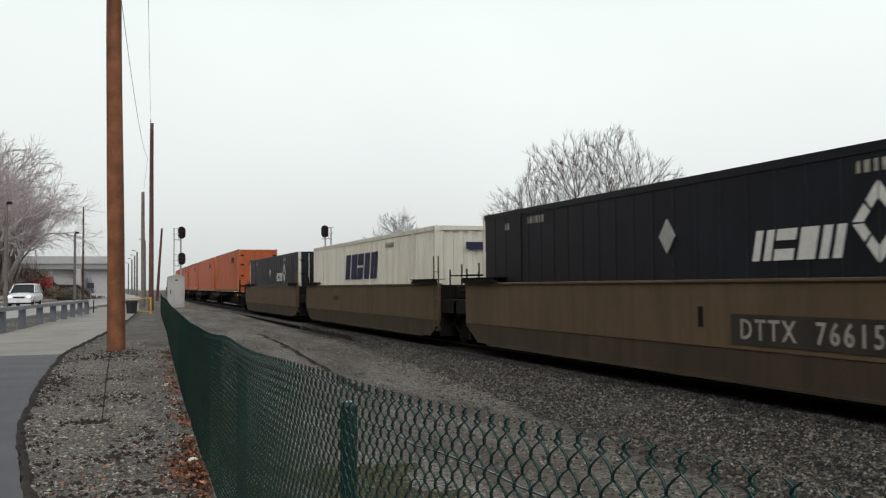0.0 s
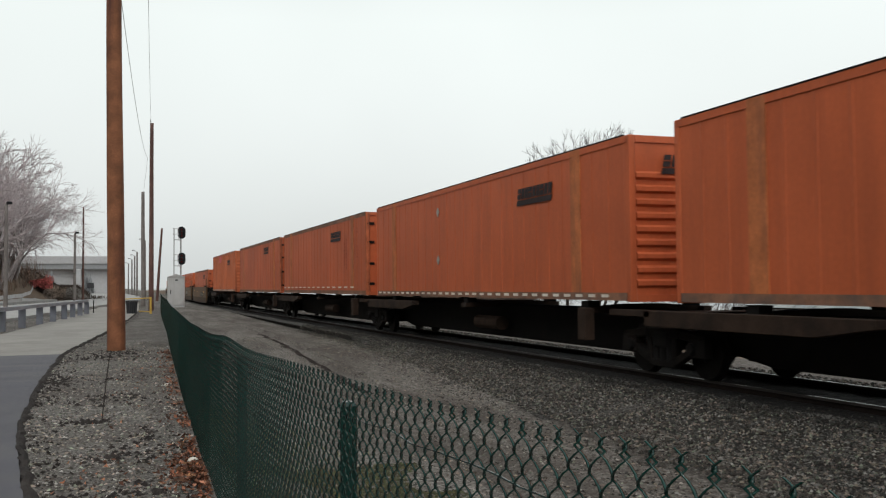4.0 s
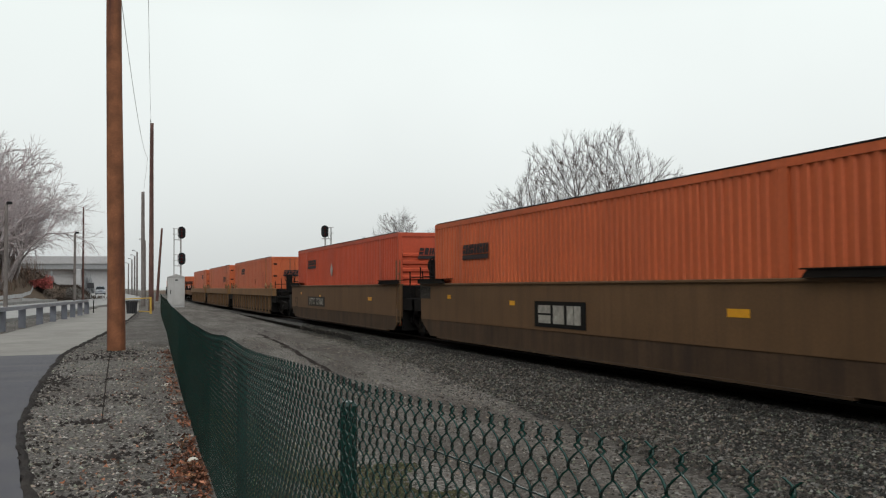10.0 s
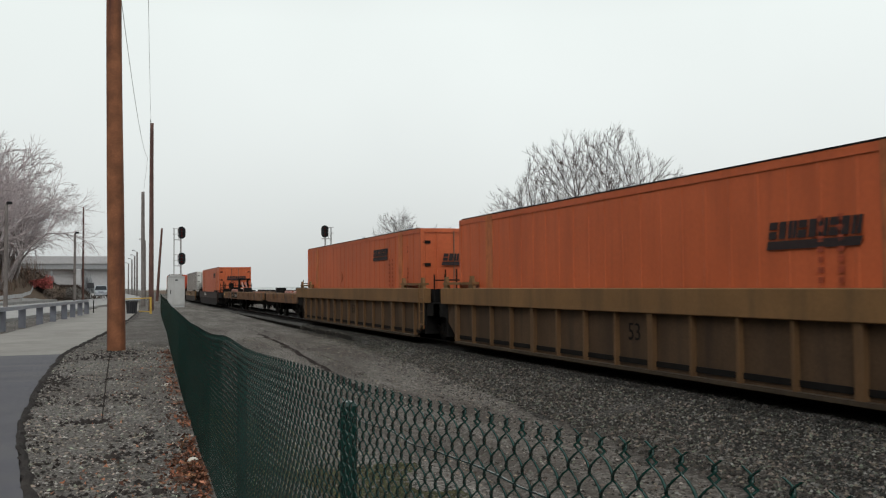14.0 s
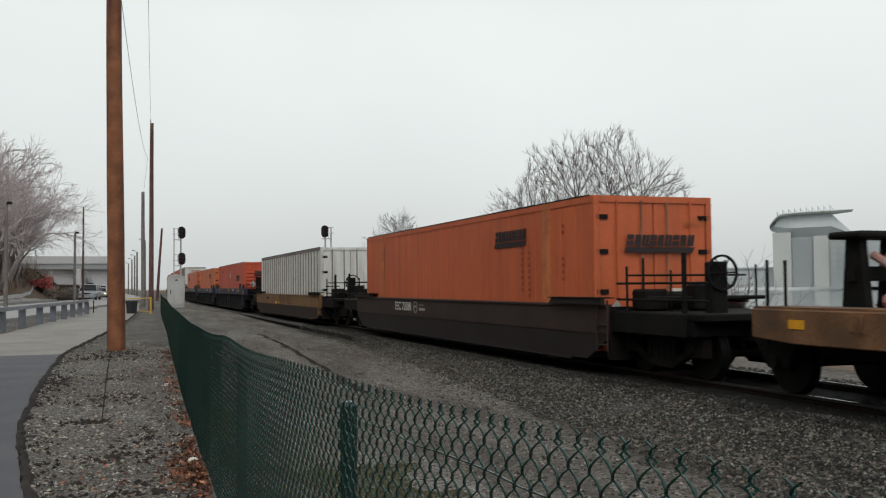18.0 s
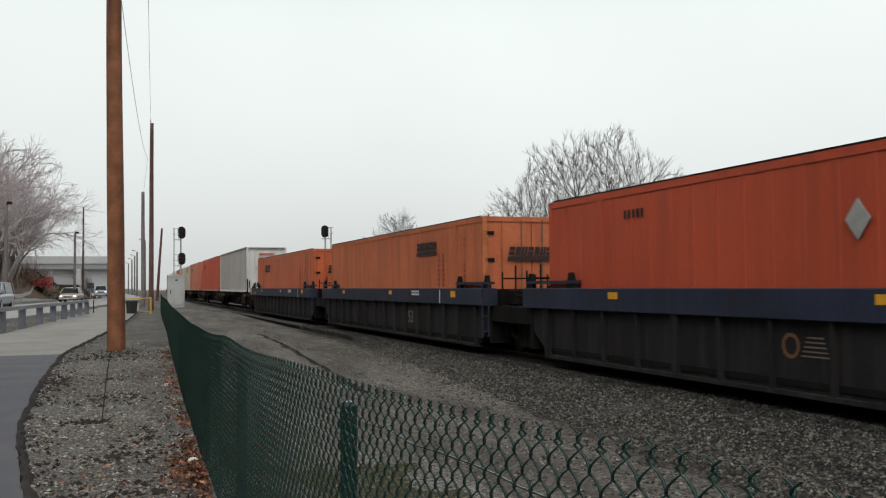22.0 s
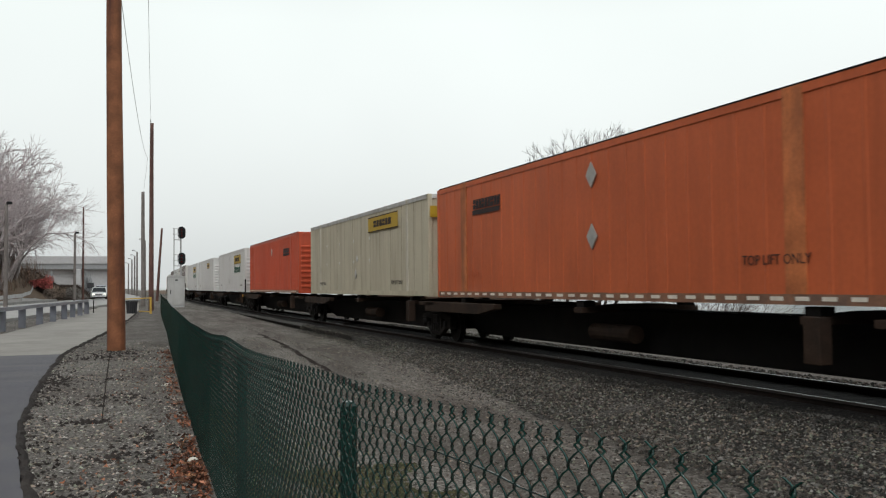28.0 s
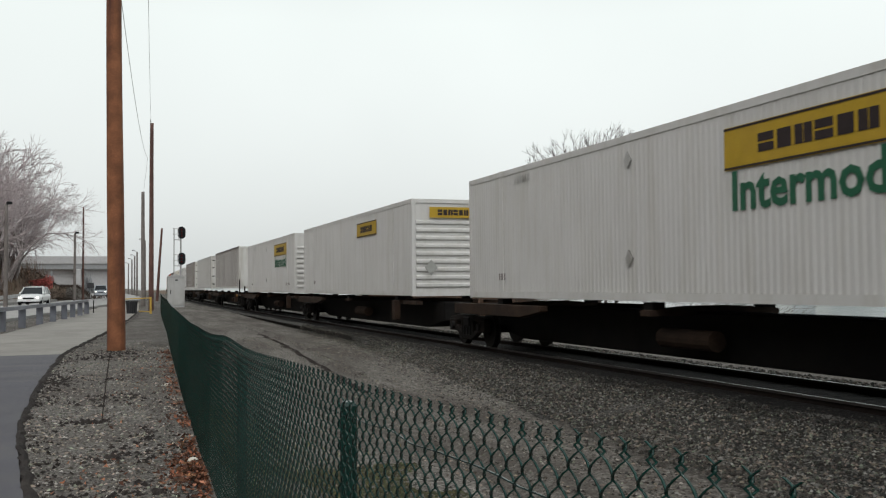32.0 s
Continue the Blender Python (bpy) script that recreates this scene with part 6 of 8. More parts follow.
            lettering(more[0], more[1], M[more[2]], c, (d, fy - 0.02, zz), "end")
        elif kind == "bars":          # small lettering too faint to read
            for i in range(more[0]):
                plate(c, "faint_lettering", (fx, y - i * 0.14, zz), 0.06 + 0.03 * (i % 2), 0.15, M[more[1]])
        elif kind == "column":        # a faint stencil running down the wall
            for i in range(more[0]):
                plate(c, "faint_lettering", (fx, y, zz + 0.5 - i * 0.13), 0.09 + 0.02 * (i % 2), 0.075, M["stencil"])
        elif kind == "end_blocks":
            blocks(c, "trade_lettering", (d, fy - 0.02, zz), more[0], more[1], more[2], M[more[3]], facing="end", label="orange plain block lettering")
        elif kind == "patch":
            plate(c, "repair_patch", (fx, y, zz), more[0], more[1], M[more[2]], label="painted repair patch")
        elif kind == "big":           # large white or navy trade lettering
            blocks(c, "trade_lettering", (fx, y, zz), more[0], more[1], more[2], M[more[3]], slant=0.25, label="large plain block lettering", weight=0.12 if more[3] == "white_ink" else 0.36)
        elif kind == "emblem":       # a plain diamond ring of eight white slabs
            r = more[0]
            tips = [(0, r), (r * 0.85, 0), (0, -r), (-r * 0.85, 0)]
            for i in range(4):
                (u0, v0), (u1, v1) = tips[i], tips[(i + 1) % 4]
                for lo, hi in ((0.03, 0.46), (0.54, 0.97)):
                    g = Geo()
                    quad = []
                    for f, q in ((lo, 1.0), (hi, 1.0), (hi, 0.58), (lo, 0.58)):
                        quad.append((fx, y - (u0 + (u1 - u0) * f) * q, zz + (v0 + (v1 - v0) * f) * q))
                    g.add(quad + [(p[0] - 0.004, p[1], p[2]) for p in quad], [(4, 5, 6, 7), (0, 1, 5, 4), (1, 2, 6, 5), (2, 3, 7, 6), (3, 0, 4, 7)])
                    part("emblem_block", g, M["white_ink"], c)
        elif kind == "sign":          # yellow sign with dark block lettering
            plate(c, "sign_panel", (fx, y, zz), more[0], more[1], M["yellow_sign"], t=0.006, label="yellow sign panel")
            blocks(c, "trade_lettering", (fx - 0.008, y, zz), more[0] * 0.6, more[1] * 0.42, 6, M["ink"], slant=0.0)
            for dz in (-1, 1):
                plate(c, "sign_border", (fx - 0.007, y, zz + dz * more[1] * 0.46), more[0], 0.03, M["ink"])
        elif kind == "end_sign":
            plate(c, "sign_panel", (d, fy - 0.05, zz), 1.5, 0.32, M["yellow_sign"], "end", label="yellow sign panel")
            blocks(c, "trade_lettering", (d, fy - 0.058, zz), 1.0, 0.17, 6, M["ink"], slant=0.0, facing="end")
        elif kind == "end_patch":
            plate(c, "placard", (d, fy - 0.03, zz), more[0], more[1], M[more[2]], "end", t=0.01)
        elif kind == "box":           # square outline on an end wall
            for a, b, w2, h2 in ((0, 0.11, 0.24, 0.02), (0, -0.11, 0.24, 0.02), (-0.11, 0, 0.02, 0.24), (0.11, 0, 0.02, 0.24)):
                plate(c, "vent_outline", (d + a, fy + 0.0, zz + b), w2, h2, M["rib_grey"], "end", t=0.006)
        elif kind == "rivets":
            for i in range(4):
                for j in range(2):
                    g = Geo().tube((fx, y - i * 2.2, zz + j * 0.75), (fx - 0.02, y - i * 2.2, zz + j * 0.75), 0.06, 0.03, 8)
                    part("bolt_cover", g, M["white"], c)
    MOVERS.append((c, u - L / 2, z))
    return c


# ---- running gear
TRUCK = {}
WHEELSETS = []


def truck(parent, y):
    """A two-axle truck with cast side frames, under its car."""
    t = new("truck")
    t.parent = parent
    t.location = (0, y, 0)
    if not TRUCK:
        g = Geo()
        # side frame as arch bars with open windows
        for a, b, r in (((-1.2, 0.64), (-0.5, 0.72), 0.075), ((-0.5, 0.72), (0.5, 0.72), 0.08), ((0.5, 0.72), (1.2, 0.64), 0.075), ((-1.1, 0.58), (-0.33, 0.24), 0.065), ((1.1, 0.58), (0.33, 0.24), 0.065), ((-0.36, 0.22), (0.36, 0.22), 0.065), ((-0.36, 0.25), (-0.36, 0.72), 0.06), ((0.36, 0.25), (0.36, 0.72), 0.06)):
            dx, dz = b[0] - a[0], b[1] - a[1]
            n = math.hypot(dx, dz)
            ox, oz = -dz / n * r, dx / n * r
            g.prism([(a[0] + ox, a[1] + oz), (b[0] + ox, b[1] + oz), (b[0] - ox, b[1] - oz), (a[0] - ox, a[1] - oz)], "x", -0.07, 0.07)
        for yy in (-1.0, 1.0):
            g.box(-0.09, 0.09, yy - 0.22, yy + 0.22, 0.36, 0.66)
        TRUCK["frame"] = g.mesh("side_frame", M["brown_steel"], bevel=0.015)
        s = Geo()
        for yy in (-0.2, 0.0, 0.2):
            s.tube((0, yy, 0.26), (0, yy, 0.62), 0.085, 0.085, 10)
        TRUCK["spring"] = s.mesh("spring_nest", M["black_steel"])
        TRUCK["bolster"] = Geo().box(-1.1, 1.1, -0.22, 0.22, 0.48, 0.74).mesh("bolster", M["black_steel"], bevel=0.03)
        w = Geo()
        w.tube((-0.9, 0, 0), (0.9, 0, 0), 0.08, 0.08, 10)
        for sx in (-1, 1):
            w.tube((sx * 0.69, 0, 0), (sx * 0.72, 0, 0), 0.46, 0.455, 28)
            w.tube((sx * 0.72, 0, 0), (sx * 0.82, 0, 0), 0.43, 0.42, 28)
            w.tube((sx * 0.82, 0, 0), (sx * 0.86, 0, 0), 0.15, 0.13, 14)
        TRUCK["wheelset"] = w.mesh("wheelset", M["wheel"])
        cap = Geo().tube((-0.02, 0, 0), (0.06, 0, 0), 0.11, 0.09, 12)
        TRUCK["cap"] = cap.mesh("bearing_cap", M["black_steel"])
    for sx in (-1, 1):
        f = new("side_frame", TRUCK["frame"])
        f.parent, f.location = t, (sx * 1.0, 0, 0)
        f = new("spring_nest", TRUCK["spring"])
        f.parent, f.location = t, (sx * 1.0, 0, 0)
        for yy in (-0.9, 0.9):
            f = new("bearing_cap", TRUCK["cap"])
            f.parent, f.location, f.rotation_euler = t, (sx * 1.09, yy, 0.5), (0, 0, math.pi if sx < 0 else 0)
    f = new("bolster", TRUCK["bolster"])
    f.parent = t
    for yy in (-0.9, 0.9):
        w = new("wheelset", TRUCK["wheelset"])
        w.parent, w.location = t, (0, yy, 0.43)
        WHEELSETS.append(w)
    return t


def lone_axle(parent, y):
    """One axle in pedestal hangers under a deck."""
    t = new("axle_unit")
    t.parent, t.location = parent, (0, y, 0)
    w = new("wheelset", TRUCK["wheelset"])
    w.parent, w.location = t, (0, 0, 0.43)
    WHEELSETS.append(w)
    for sx in (-1, 1):
        g = Geo().prism([(-0.5, 0.8), (0.5, 0.8), (0.2, 0.36), (-0.2, 0.36)], "x", sx * 1.0 - 0.06, sx * 1.0 + 0.06)
        part("pedestal", g, M["brown_steel"], t, bevel=0.015)
        cap = new("bearing_cap", TRUCK["cap"])
        cap.parent, cap.location, cap.rotation_euler = t, (sx * 1.07, 0, 0.45), (0, 0, math.pi if sx < 0 else 0)
    return t


def brake_wheel(car, x, y, z, mat=None, turned=1):
    mat = mat or M["black_steel"]
    g = Geo().ring((x, y, z), "y", 0.29, 0.255, 0.018, 24)
    rim = part("brake_wheel", g, mat, car, "spoked hand brake wheel")
    for i in range(6):
        w = math.pi * i / 3
        part("spoke", Geo().tube((x, y, z), (x + 0.26 * math.cos(w), y, z + 0.26 * math.sin(w)), 0.012, 0.012, 5), mat, rim)
    part("brake_stand", Geo().box(x - 0.16, x + 0.14, *sorted((y + turned * 0.03, y + turned * 0.28)), z - (0.75 if turned > 0 else 1.05), z + 0.18), mat, car, bevel=0.03)


def ladder(car, y, z0, z1, x, mat):
    g = Geo()
    for dy in (-0.19, 0.19):
        g.tube((x, y + dy, z0), (x, y + dy, z1), 0.02, 0.02, 6)
    k = z0 + 0.12
    while k < z1 - 0.1:
        g.tube((x, y - 0.19, k), (x, y + 0.19, k), 0.013, 0.013, 5)
        k += 0.36
    part("ladder", g, mat, car)


def end_gear(car, y, sy, reach, mat, top, wall):
    """Platform, posts and pipes between two units, at a car's end."""
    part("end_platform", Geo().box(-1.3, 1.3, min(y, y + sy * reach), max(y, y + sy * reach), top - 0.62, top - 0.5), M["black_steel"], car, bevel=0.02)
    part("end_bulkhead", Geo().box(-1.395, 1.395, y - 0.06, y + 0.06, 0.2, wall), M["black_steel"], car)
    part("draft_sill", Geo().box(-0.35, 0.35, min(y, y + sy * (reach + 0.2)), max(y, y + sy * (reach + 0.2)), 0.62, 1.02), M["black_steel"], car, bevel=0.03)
    for x, h in ((-1.28, 0.28), (-0.95, 0.42)):
        part("grab_post", Geo().tube((x, y + sy * 0.45, top - 0.6), (x, y + sy * 0.45, top + h), 0.022, 0.022, 8), M["black_steel"], car)
    part("cross_pipe", Geo().tube((-1.2, y + sy * 0.95, top - 0.28), (1.2, y + sy * 0.95, top - 0.28), 0.035, 0.035, 8), M["black_steel"], car)
    if reach > 2:
        for zz in (top - 0.3, top - 0.02):
            part("side_pipe", Geo().tube((-1.22, y, zz), (-1.22, y + sy * reach, zz), 0.02, 0.02, 8), M["black_steel"], car)
        part("end_post", Geo().box(-1.26, -1.2, y + sy * (reach - 0.6) - 0.03, y + sy * (reach - 0.6) + 0.03, top - 0.6, top + 0.45), M["black_steel"], car)
    # added black plates and slab that darken the car gap and block light
    lo, hi = sorted((y, y + sy * reach * 0.85))
    for sx in (-1, 1):
        part("end_side_plate", Geo().box(*sorted((sx * 1.32, sx * 1.38)), lo, hi, top - 0.86, top - 0.52), M["black_steel"], car)
    part("end_sill", Geo().box(-1.3, 1.3, *sorted((y + sy * reach * 0.78, y + sy * reach * 0.9)), 0.72, top - 0.62), M["black_steel"], car)
    part("valve_box", Geo().box(-1.05, -0.6, *sorted((y + sy * 0.2, y + sy * 0.7)), top - 0.5, top - 0.12), M["brown_steel"], car, bevel=0.04)
    part("air_reservoir", Geo().tube((-0.9, y + sy * 0.35, top - 0.32), (0.7, y + sy * 0.35, top - 0.32), 0.16, 0.16, 12), M["brown_steel"], car)
    part("control_valve", Geo().box(-0.3, 0.15, *sorted((y + sy * 0.75, y + sy * 1.1)), top - 0.5, top - 0.02), M["black_steel"], car, bevel=0.05)
    for x, h in ((-0.62, 0.2), (0.5, 0.38), (1.15, 0.3)):
        part("grab_post", Geo().tube((x, y + sy * 0.8, top - 0.6), (x, y + sy * 0.8, top + h), 0.02, 0.02, 8), M["brown_steel"], car)
    part("hand_rail", Geo().tube((-1.28, y + sy * 0.45, top + 0.12), (1.2, y + sy * 0.45, top + 0.12), 0.018, 0.018, 8), M["black_steel"], car)
    part("air_hose", Geo().path([(0.25, y + sy * 1.3, 0.75), (0.4, y + sy * 1.6, 0.45), (0.25, y + sy * 1.85, 0.6)], 0.03, 6), M["rubber"], car)


def well_car(u, kind, front, rear, label, boards=(), truck_front=False, brake=False, ext=(0.5, 0.5), reach=1.35, rear_brake=False):
    """One well unit; u: far end of its container; front, rear: reach of its ends from the centre."""
    car = thing("well_car", label, "rail car", "cars of the train")
    TOPZ = {"ribbed_tan": 1.47, "ribbed_blue": 1.47, "maroon": 1.16, "yellow": 1.16}.get(kind, 1.58)
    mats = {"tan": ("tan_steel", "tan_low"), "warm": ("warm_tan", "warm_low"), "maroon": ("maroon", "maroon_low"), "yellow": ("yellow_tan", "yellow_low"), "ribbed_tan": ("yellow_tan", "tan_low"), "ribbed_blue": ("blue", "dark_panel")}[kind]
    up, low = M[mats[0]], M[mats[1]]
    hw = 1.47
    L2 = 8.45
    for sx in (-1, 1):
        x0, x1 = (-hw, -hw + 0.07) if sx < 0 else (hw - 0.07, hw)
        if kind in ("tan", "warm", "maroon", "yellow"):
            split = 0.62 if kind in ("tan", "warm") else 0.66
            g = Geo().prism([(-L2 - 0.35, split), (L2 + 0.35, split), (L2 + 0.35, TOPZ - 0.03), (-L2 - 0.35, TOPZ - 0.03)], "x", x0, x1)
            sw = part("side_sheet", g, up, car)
            # the lower sheet is darker than the upper one, with streaks
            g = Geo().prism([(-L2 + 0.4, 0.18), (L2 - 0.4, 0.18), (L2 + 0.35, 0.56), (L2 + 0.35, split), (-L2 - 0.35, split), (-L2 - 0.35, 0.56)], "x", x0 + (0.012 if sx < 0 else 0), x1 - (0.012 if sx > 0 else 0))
            part("lower_sheet", g, low, car, "darker streaked lower side sheet")
            part("top_chord", Geo().box(x0 - (0.03 if sx < 0 else 0.05), x1 + (0.05 if sx < 0 else 0.03), -L2 - 0.35, L2 + 0.35, TOPZ - 0.03, TOPZ + 0.02), up, car, bevel=0.008)
            part("bottom_chord", Geo().box(x0 - 0.02, x1 + 0.02, -L2 + 1.0, L2 - 1.0, 0.14, 0.18), low, car)
        else:
            part("top_chord", Geo().box(x0 - (0.03 if sx < 0 else 0.1), x1 + (0.1 if sx < 0 else 0.03), -L2 - ext[0], L2 + ext[1], 1.06, TOPZ), up, car, bevel=0.012)
            inset = 0.09
            a, b = (x0 + inset, x1 + inset) if sx < 0 else (x0 - inset, x1 - inset)
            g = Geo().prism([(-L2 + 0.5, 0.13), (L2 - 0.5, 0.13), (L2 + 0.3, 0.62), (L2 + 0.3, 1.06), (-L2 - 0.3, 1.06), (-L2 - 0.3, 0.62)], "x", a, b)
            part("side_sheet", g, M["rib_sheet"] if kind == "ribbed_tan" else low, car, "dark streaked lower side sheet")
            for i in range(15):
                y = -L2 + 0.55 + i * (2 * L2 - 1.1) / 14
                wide = 0.075 if i % 4 == 2 else 0.032
                part("side_rib", Geo().box(*((x0 + 0.0, a + 0.01) if sx < 0 else (b - 0.01, x1)), y - wide, y + wide, 0.12, 1.06), M["warm_tan"] if kind == "ribbed_tan" else low, car)
            part("bottom_chord", Geo().box(min(a, x0) - 0.01, max(b, x1) + 0.01, -L2 + 0.5, L2 - 0.5, 0.08, 0.14), low, car)
        # raised guide plates near the ends
        for sy in (-1, 1):
            y0, y1 = sorted((sy * (L2 + 0.35), sy * (L2 - 1.75)))
            if kind in ("tan", "warm", "maroon", "yellow"):
                part("guide_plate", Geo().prism([(y0, TOPZ + 0.02), (y1, TOPZ + 0.02), (y1 - 0.12 * (sy < 0), TOPZ + 0.13), (y0 + 0.12 * (sy > 0), TOPZ + 0.13)], "x", *((x0 - 0.10, x0 - 0.03) if sx < 0 else (x1 + 0.03, x1 + 0.10))), M["brown_steel"] if kind != "maroon" else low, car)
                part("guide_flap", Geo().box(*((x0 - 0.12, x1 + 0.12) if sx < 0 else (x0 - 0.12, x1 + 0.12)), y0, y1, TOPZ + 0.125, TOPZ + 0.145), M["brown_steel"], car)
            else:
                part("guide_plate", Geo().box(*((x0 - 0.02, x1 + 0.1) if sx < 0 else (x0 - 0.1, x1 + 0.02)), y0, y1, TOPZ + 0.09, TOPZ + 0.15), up, car)
                for yy in (y0 + 0.15, y1 - 0.15):
                    part("guide_cone", Geo().prism([(yy - 0.16, TOPZ), (yy + 0.16, TOPZ), (yy + 0.05, TOPZ + 0.30), (yy - 0.05, TOPZ + 0.30)], "x", *((x0 + 0.0, x0 + 0.08) if sx < 0 else (x1 - 0.08, x1))), M["black_steel"] if kind == "ribbed_blue" else up, car)
    part("well_floor", Geo().box(-1.4, 1.4, -L2 + 0.3, L2 - 0.3, 0.2, 0.29), M["black_steel"], car)
    for sy in (-1, 1):
        y = sy * (L2 + 0.3)
        end_gear(car, y, sy, reach, up, max(TOPZ, 1.47) + 0.1, TOPZ - 0.02)
    ladder(car, -L2 - 0.25, 0.35, TOPZ + (0.75 if kind in ("tan", "warm") else 0.1), -1.5, up)
    part("shear_plate", Geo().box(-1.25, 1.25, L2 + 0.2, L2 + 0.9, TOPZ - 0.1, TOPZ - 0.02), up, car)
    truck(car, rear)
    if truck_front:
        truck(car, front)
    if brake:
        brake_wheel(car, -0.55, -L2 - 0.75 - max(0.0, reach - 1.0), TOPZ + 0.55)
    if rear_brake:
        brake_wheel(car, -0.45, L2 + 1.42, TOPZ + 0.62, up, -1)
    X = -hw - 0.004
    for item, d, zz, *more in boards:
        y = LEN / 2 - d
        if item == "board":
            plate(car, "number_board", (X, y, zz), more[1], more[2], M["board"], t=0.006, label="dark board with white characters")
            lettering(more[0], more[2] * 0.95, M["dull_ink"], car, (X - 0.009, y, zz - 0.01), "side", stretch=0.92, bold=0.012, spacing=1.28)
        elif item == "faint":
            lettering(more[0], more[2] * 0.9, M["old_mark"], car, (X - 0.002, y, zz), "side", stretch=0.9, spacing=1.2)
        elif item == "text":
            lettering(more[0], more[1], M[more[2]], car, (X - 0.002 + (0.088 if "ribbed" in kind else 0.0), y, zz), "side")
        elif item == "blank":      # a trade mark on a dark board, in plain blocks
            plate(car, "number_board", (X, y, zz), 2.2, 0.52, M["black_steel"], t=0.006)
            blocks(car, "trade_lettering", (X - 0.008, y, zz), 1.9, 0.36, 3, M["dull_ink"], slant=0.0)
        elif item == "tag":
            plate(car, "reflector", (X if len(more) < 4 else more[3], y, zz), more[0], more[1], M[more[2]])
        elif item == "scrawl":     # loose loops of spray paint
            for i in range(more[0]):
                part("paint_loop", Geo().ring((X, y - i * 0.34, zz + 0.05 * math.sin(i * 2.1)), "x", 0.16 + 0.03 * math.sin(i * 3.0), 0.135 + 0.03 * math.sin(i * 3.0), 0.003, 14), M["tan_low"], car)
        elif item == "rust_ring":
            part("emblem_ring", Geo().ring((X + 0.088, y, zz), "x", 0.17, 0.12, 0.004, 20), M["rust_deck"], car, "faded rust-coloured ring emblem")
            for i in range(5):
                plate(car, "emblem_bar", (X + 0.089, y - 0.45, zz - 0.12 + i * 0.06), 0.5 - 0.05 * i, 0.02, M["old_mark"])
        elif item == "ring":
            part("emblem_ring", Geo().ring((X, y, zz), "x", 0.17, 0.145, 0.004, 24), M["dull_ink"], car)
            plate(car, "emblem_bar", (X, y, zz + 0.02), 0.2, 0.05, M["dull_ink"])
    MOVERS.append((car, u - LEN / 2, 0.0))
    return car


def spine_car(u, rear, label, truck_front=None, brake=False, twist=True):
    """One platform of an articulated spine car, under a container at 1.23 m."""
    car = thing("spine_car", label, "rail car", "cars of the train")
    L2 = 8.5
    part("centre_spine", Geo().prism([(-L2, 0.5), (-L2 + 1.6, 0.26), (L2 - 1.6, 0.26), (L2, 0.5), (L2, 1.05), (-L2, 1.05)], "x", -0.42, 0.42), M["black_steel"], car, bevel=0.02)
    for y, deep in ((L2 - 2.2, 1), (-L2 + 2.2, 0), (0.0, 0)):
        part("cross_arm", Geo().prism([(-1.3, 1.0), (1.3, 1.0), (1.3, 1.1), (0.4, 1.16), (-0.4, 1.16), (-1.3, 1.1)], "y", y - 0.16, y + 0.16), M["spine_rust"], car)
        for sx in (-1, 1):
            part("bearing_pad", Geo().box(sx * 1.12 - 0.12, sx * 1.12 + 0.12, y - 0.14, y + 0.14, 1.1, 1.228), M["black_steel"], car)
    for sx in (-1, 1):
        x0, x1 = sorted((sx * 1.2, sx * 1.4))
        part("side_sill", Geo().prism([(L2 + 0.4, 1.1), (L2 - 4.6, 1.1), (L2 - 4.6, 0.98), (L2 - 3.6, 0.84), (L2 + 0.4, 0.84)], "x", x0, x1), M["spine_rust"], car, bevel=0.01)
        part("stanchion", Geo().box(x0, x1, -L2 + 1.9, -L2 + 2.2, 0.5, 1.1), M["spine_rust"], car, bevel=0.01)
        part("sill_angle", Geo().box(x0, x1, -L2 - 0.3, -L2 + 1.0, 1.0, 1.1), M["spine_rust"], car)
    part("end_platform", Geo().box(-1.25, 1.25, L2 - 0.5, L2 + 0.3, 1.0, 1.08), M["spine_rust"], car)
    part("draft_sill", Geo().box(-0.3, 0.3, L2, L2 + 0.6, 0.6, 0.95), M["black_steel"], car)
    part("air_tank", Geo().tube((-0.75, -1.2, 0.62), (-0.75, 0.3, 0.62), 0.17, 0.17, 14), M["spine_rust"], car)
    part("brake_rod", Geo().tube((0.5, -L2 + 1, 0.55), (0.5, L2 - 1, 0.55), 0.02, 0.02, 6), M["black_steel"], car)
    truck(car, rear)
    if truck_front is not None:
        truck(car, truck_front)
        for x, h in ((-1.3, 0.95), (-0.95, 0.5)):
            part("grab_post", Geo().path([(x, -L2 - 0.05, 0.6), (x, -L2 - 0.05, 1.1 + h), (x, -L2 + 0.25, 1.1 + h), (x, -L2 + 0.25, 0.8)], 0.025, 6), M["black_steel"], car)
        part("end_platform", Geo().box(-1.35, 1.35, -L2 - 1.0, -L2, 0.95, 1.05), M["spine_rust"], car)
        plate(car, "reflector", (-1.4, -L2 + 0.6, 1.0), 0.3, 0.14, M["reflector_yellow"])
    if brake:
        brake_wheel(car, -0.45, -L2 - 0.3, 1.75)
    MOVERS.append((car, u - LEN / 2, 0.0))
    return car


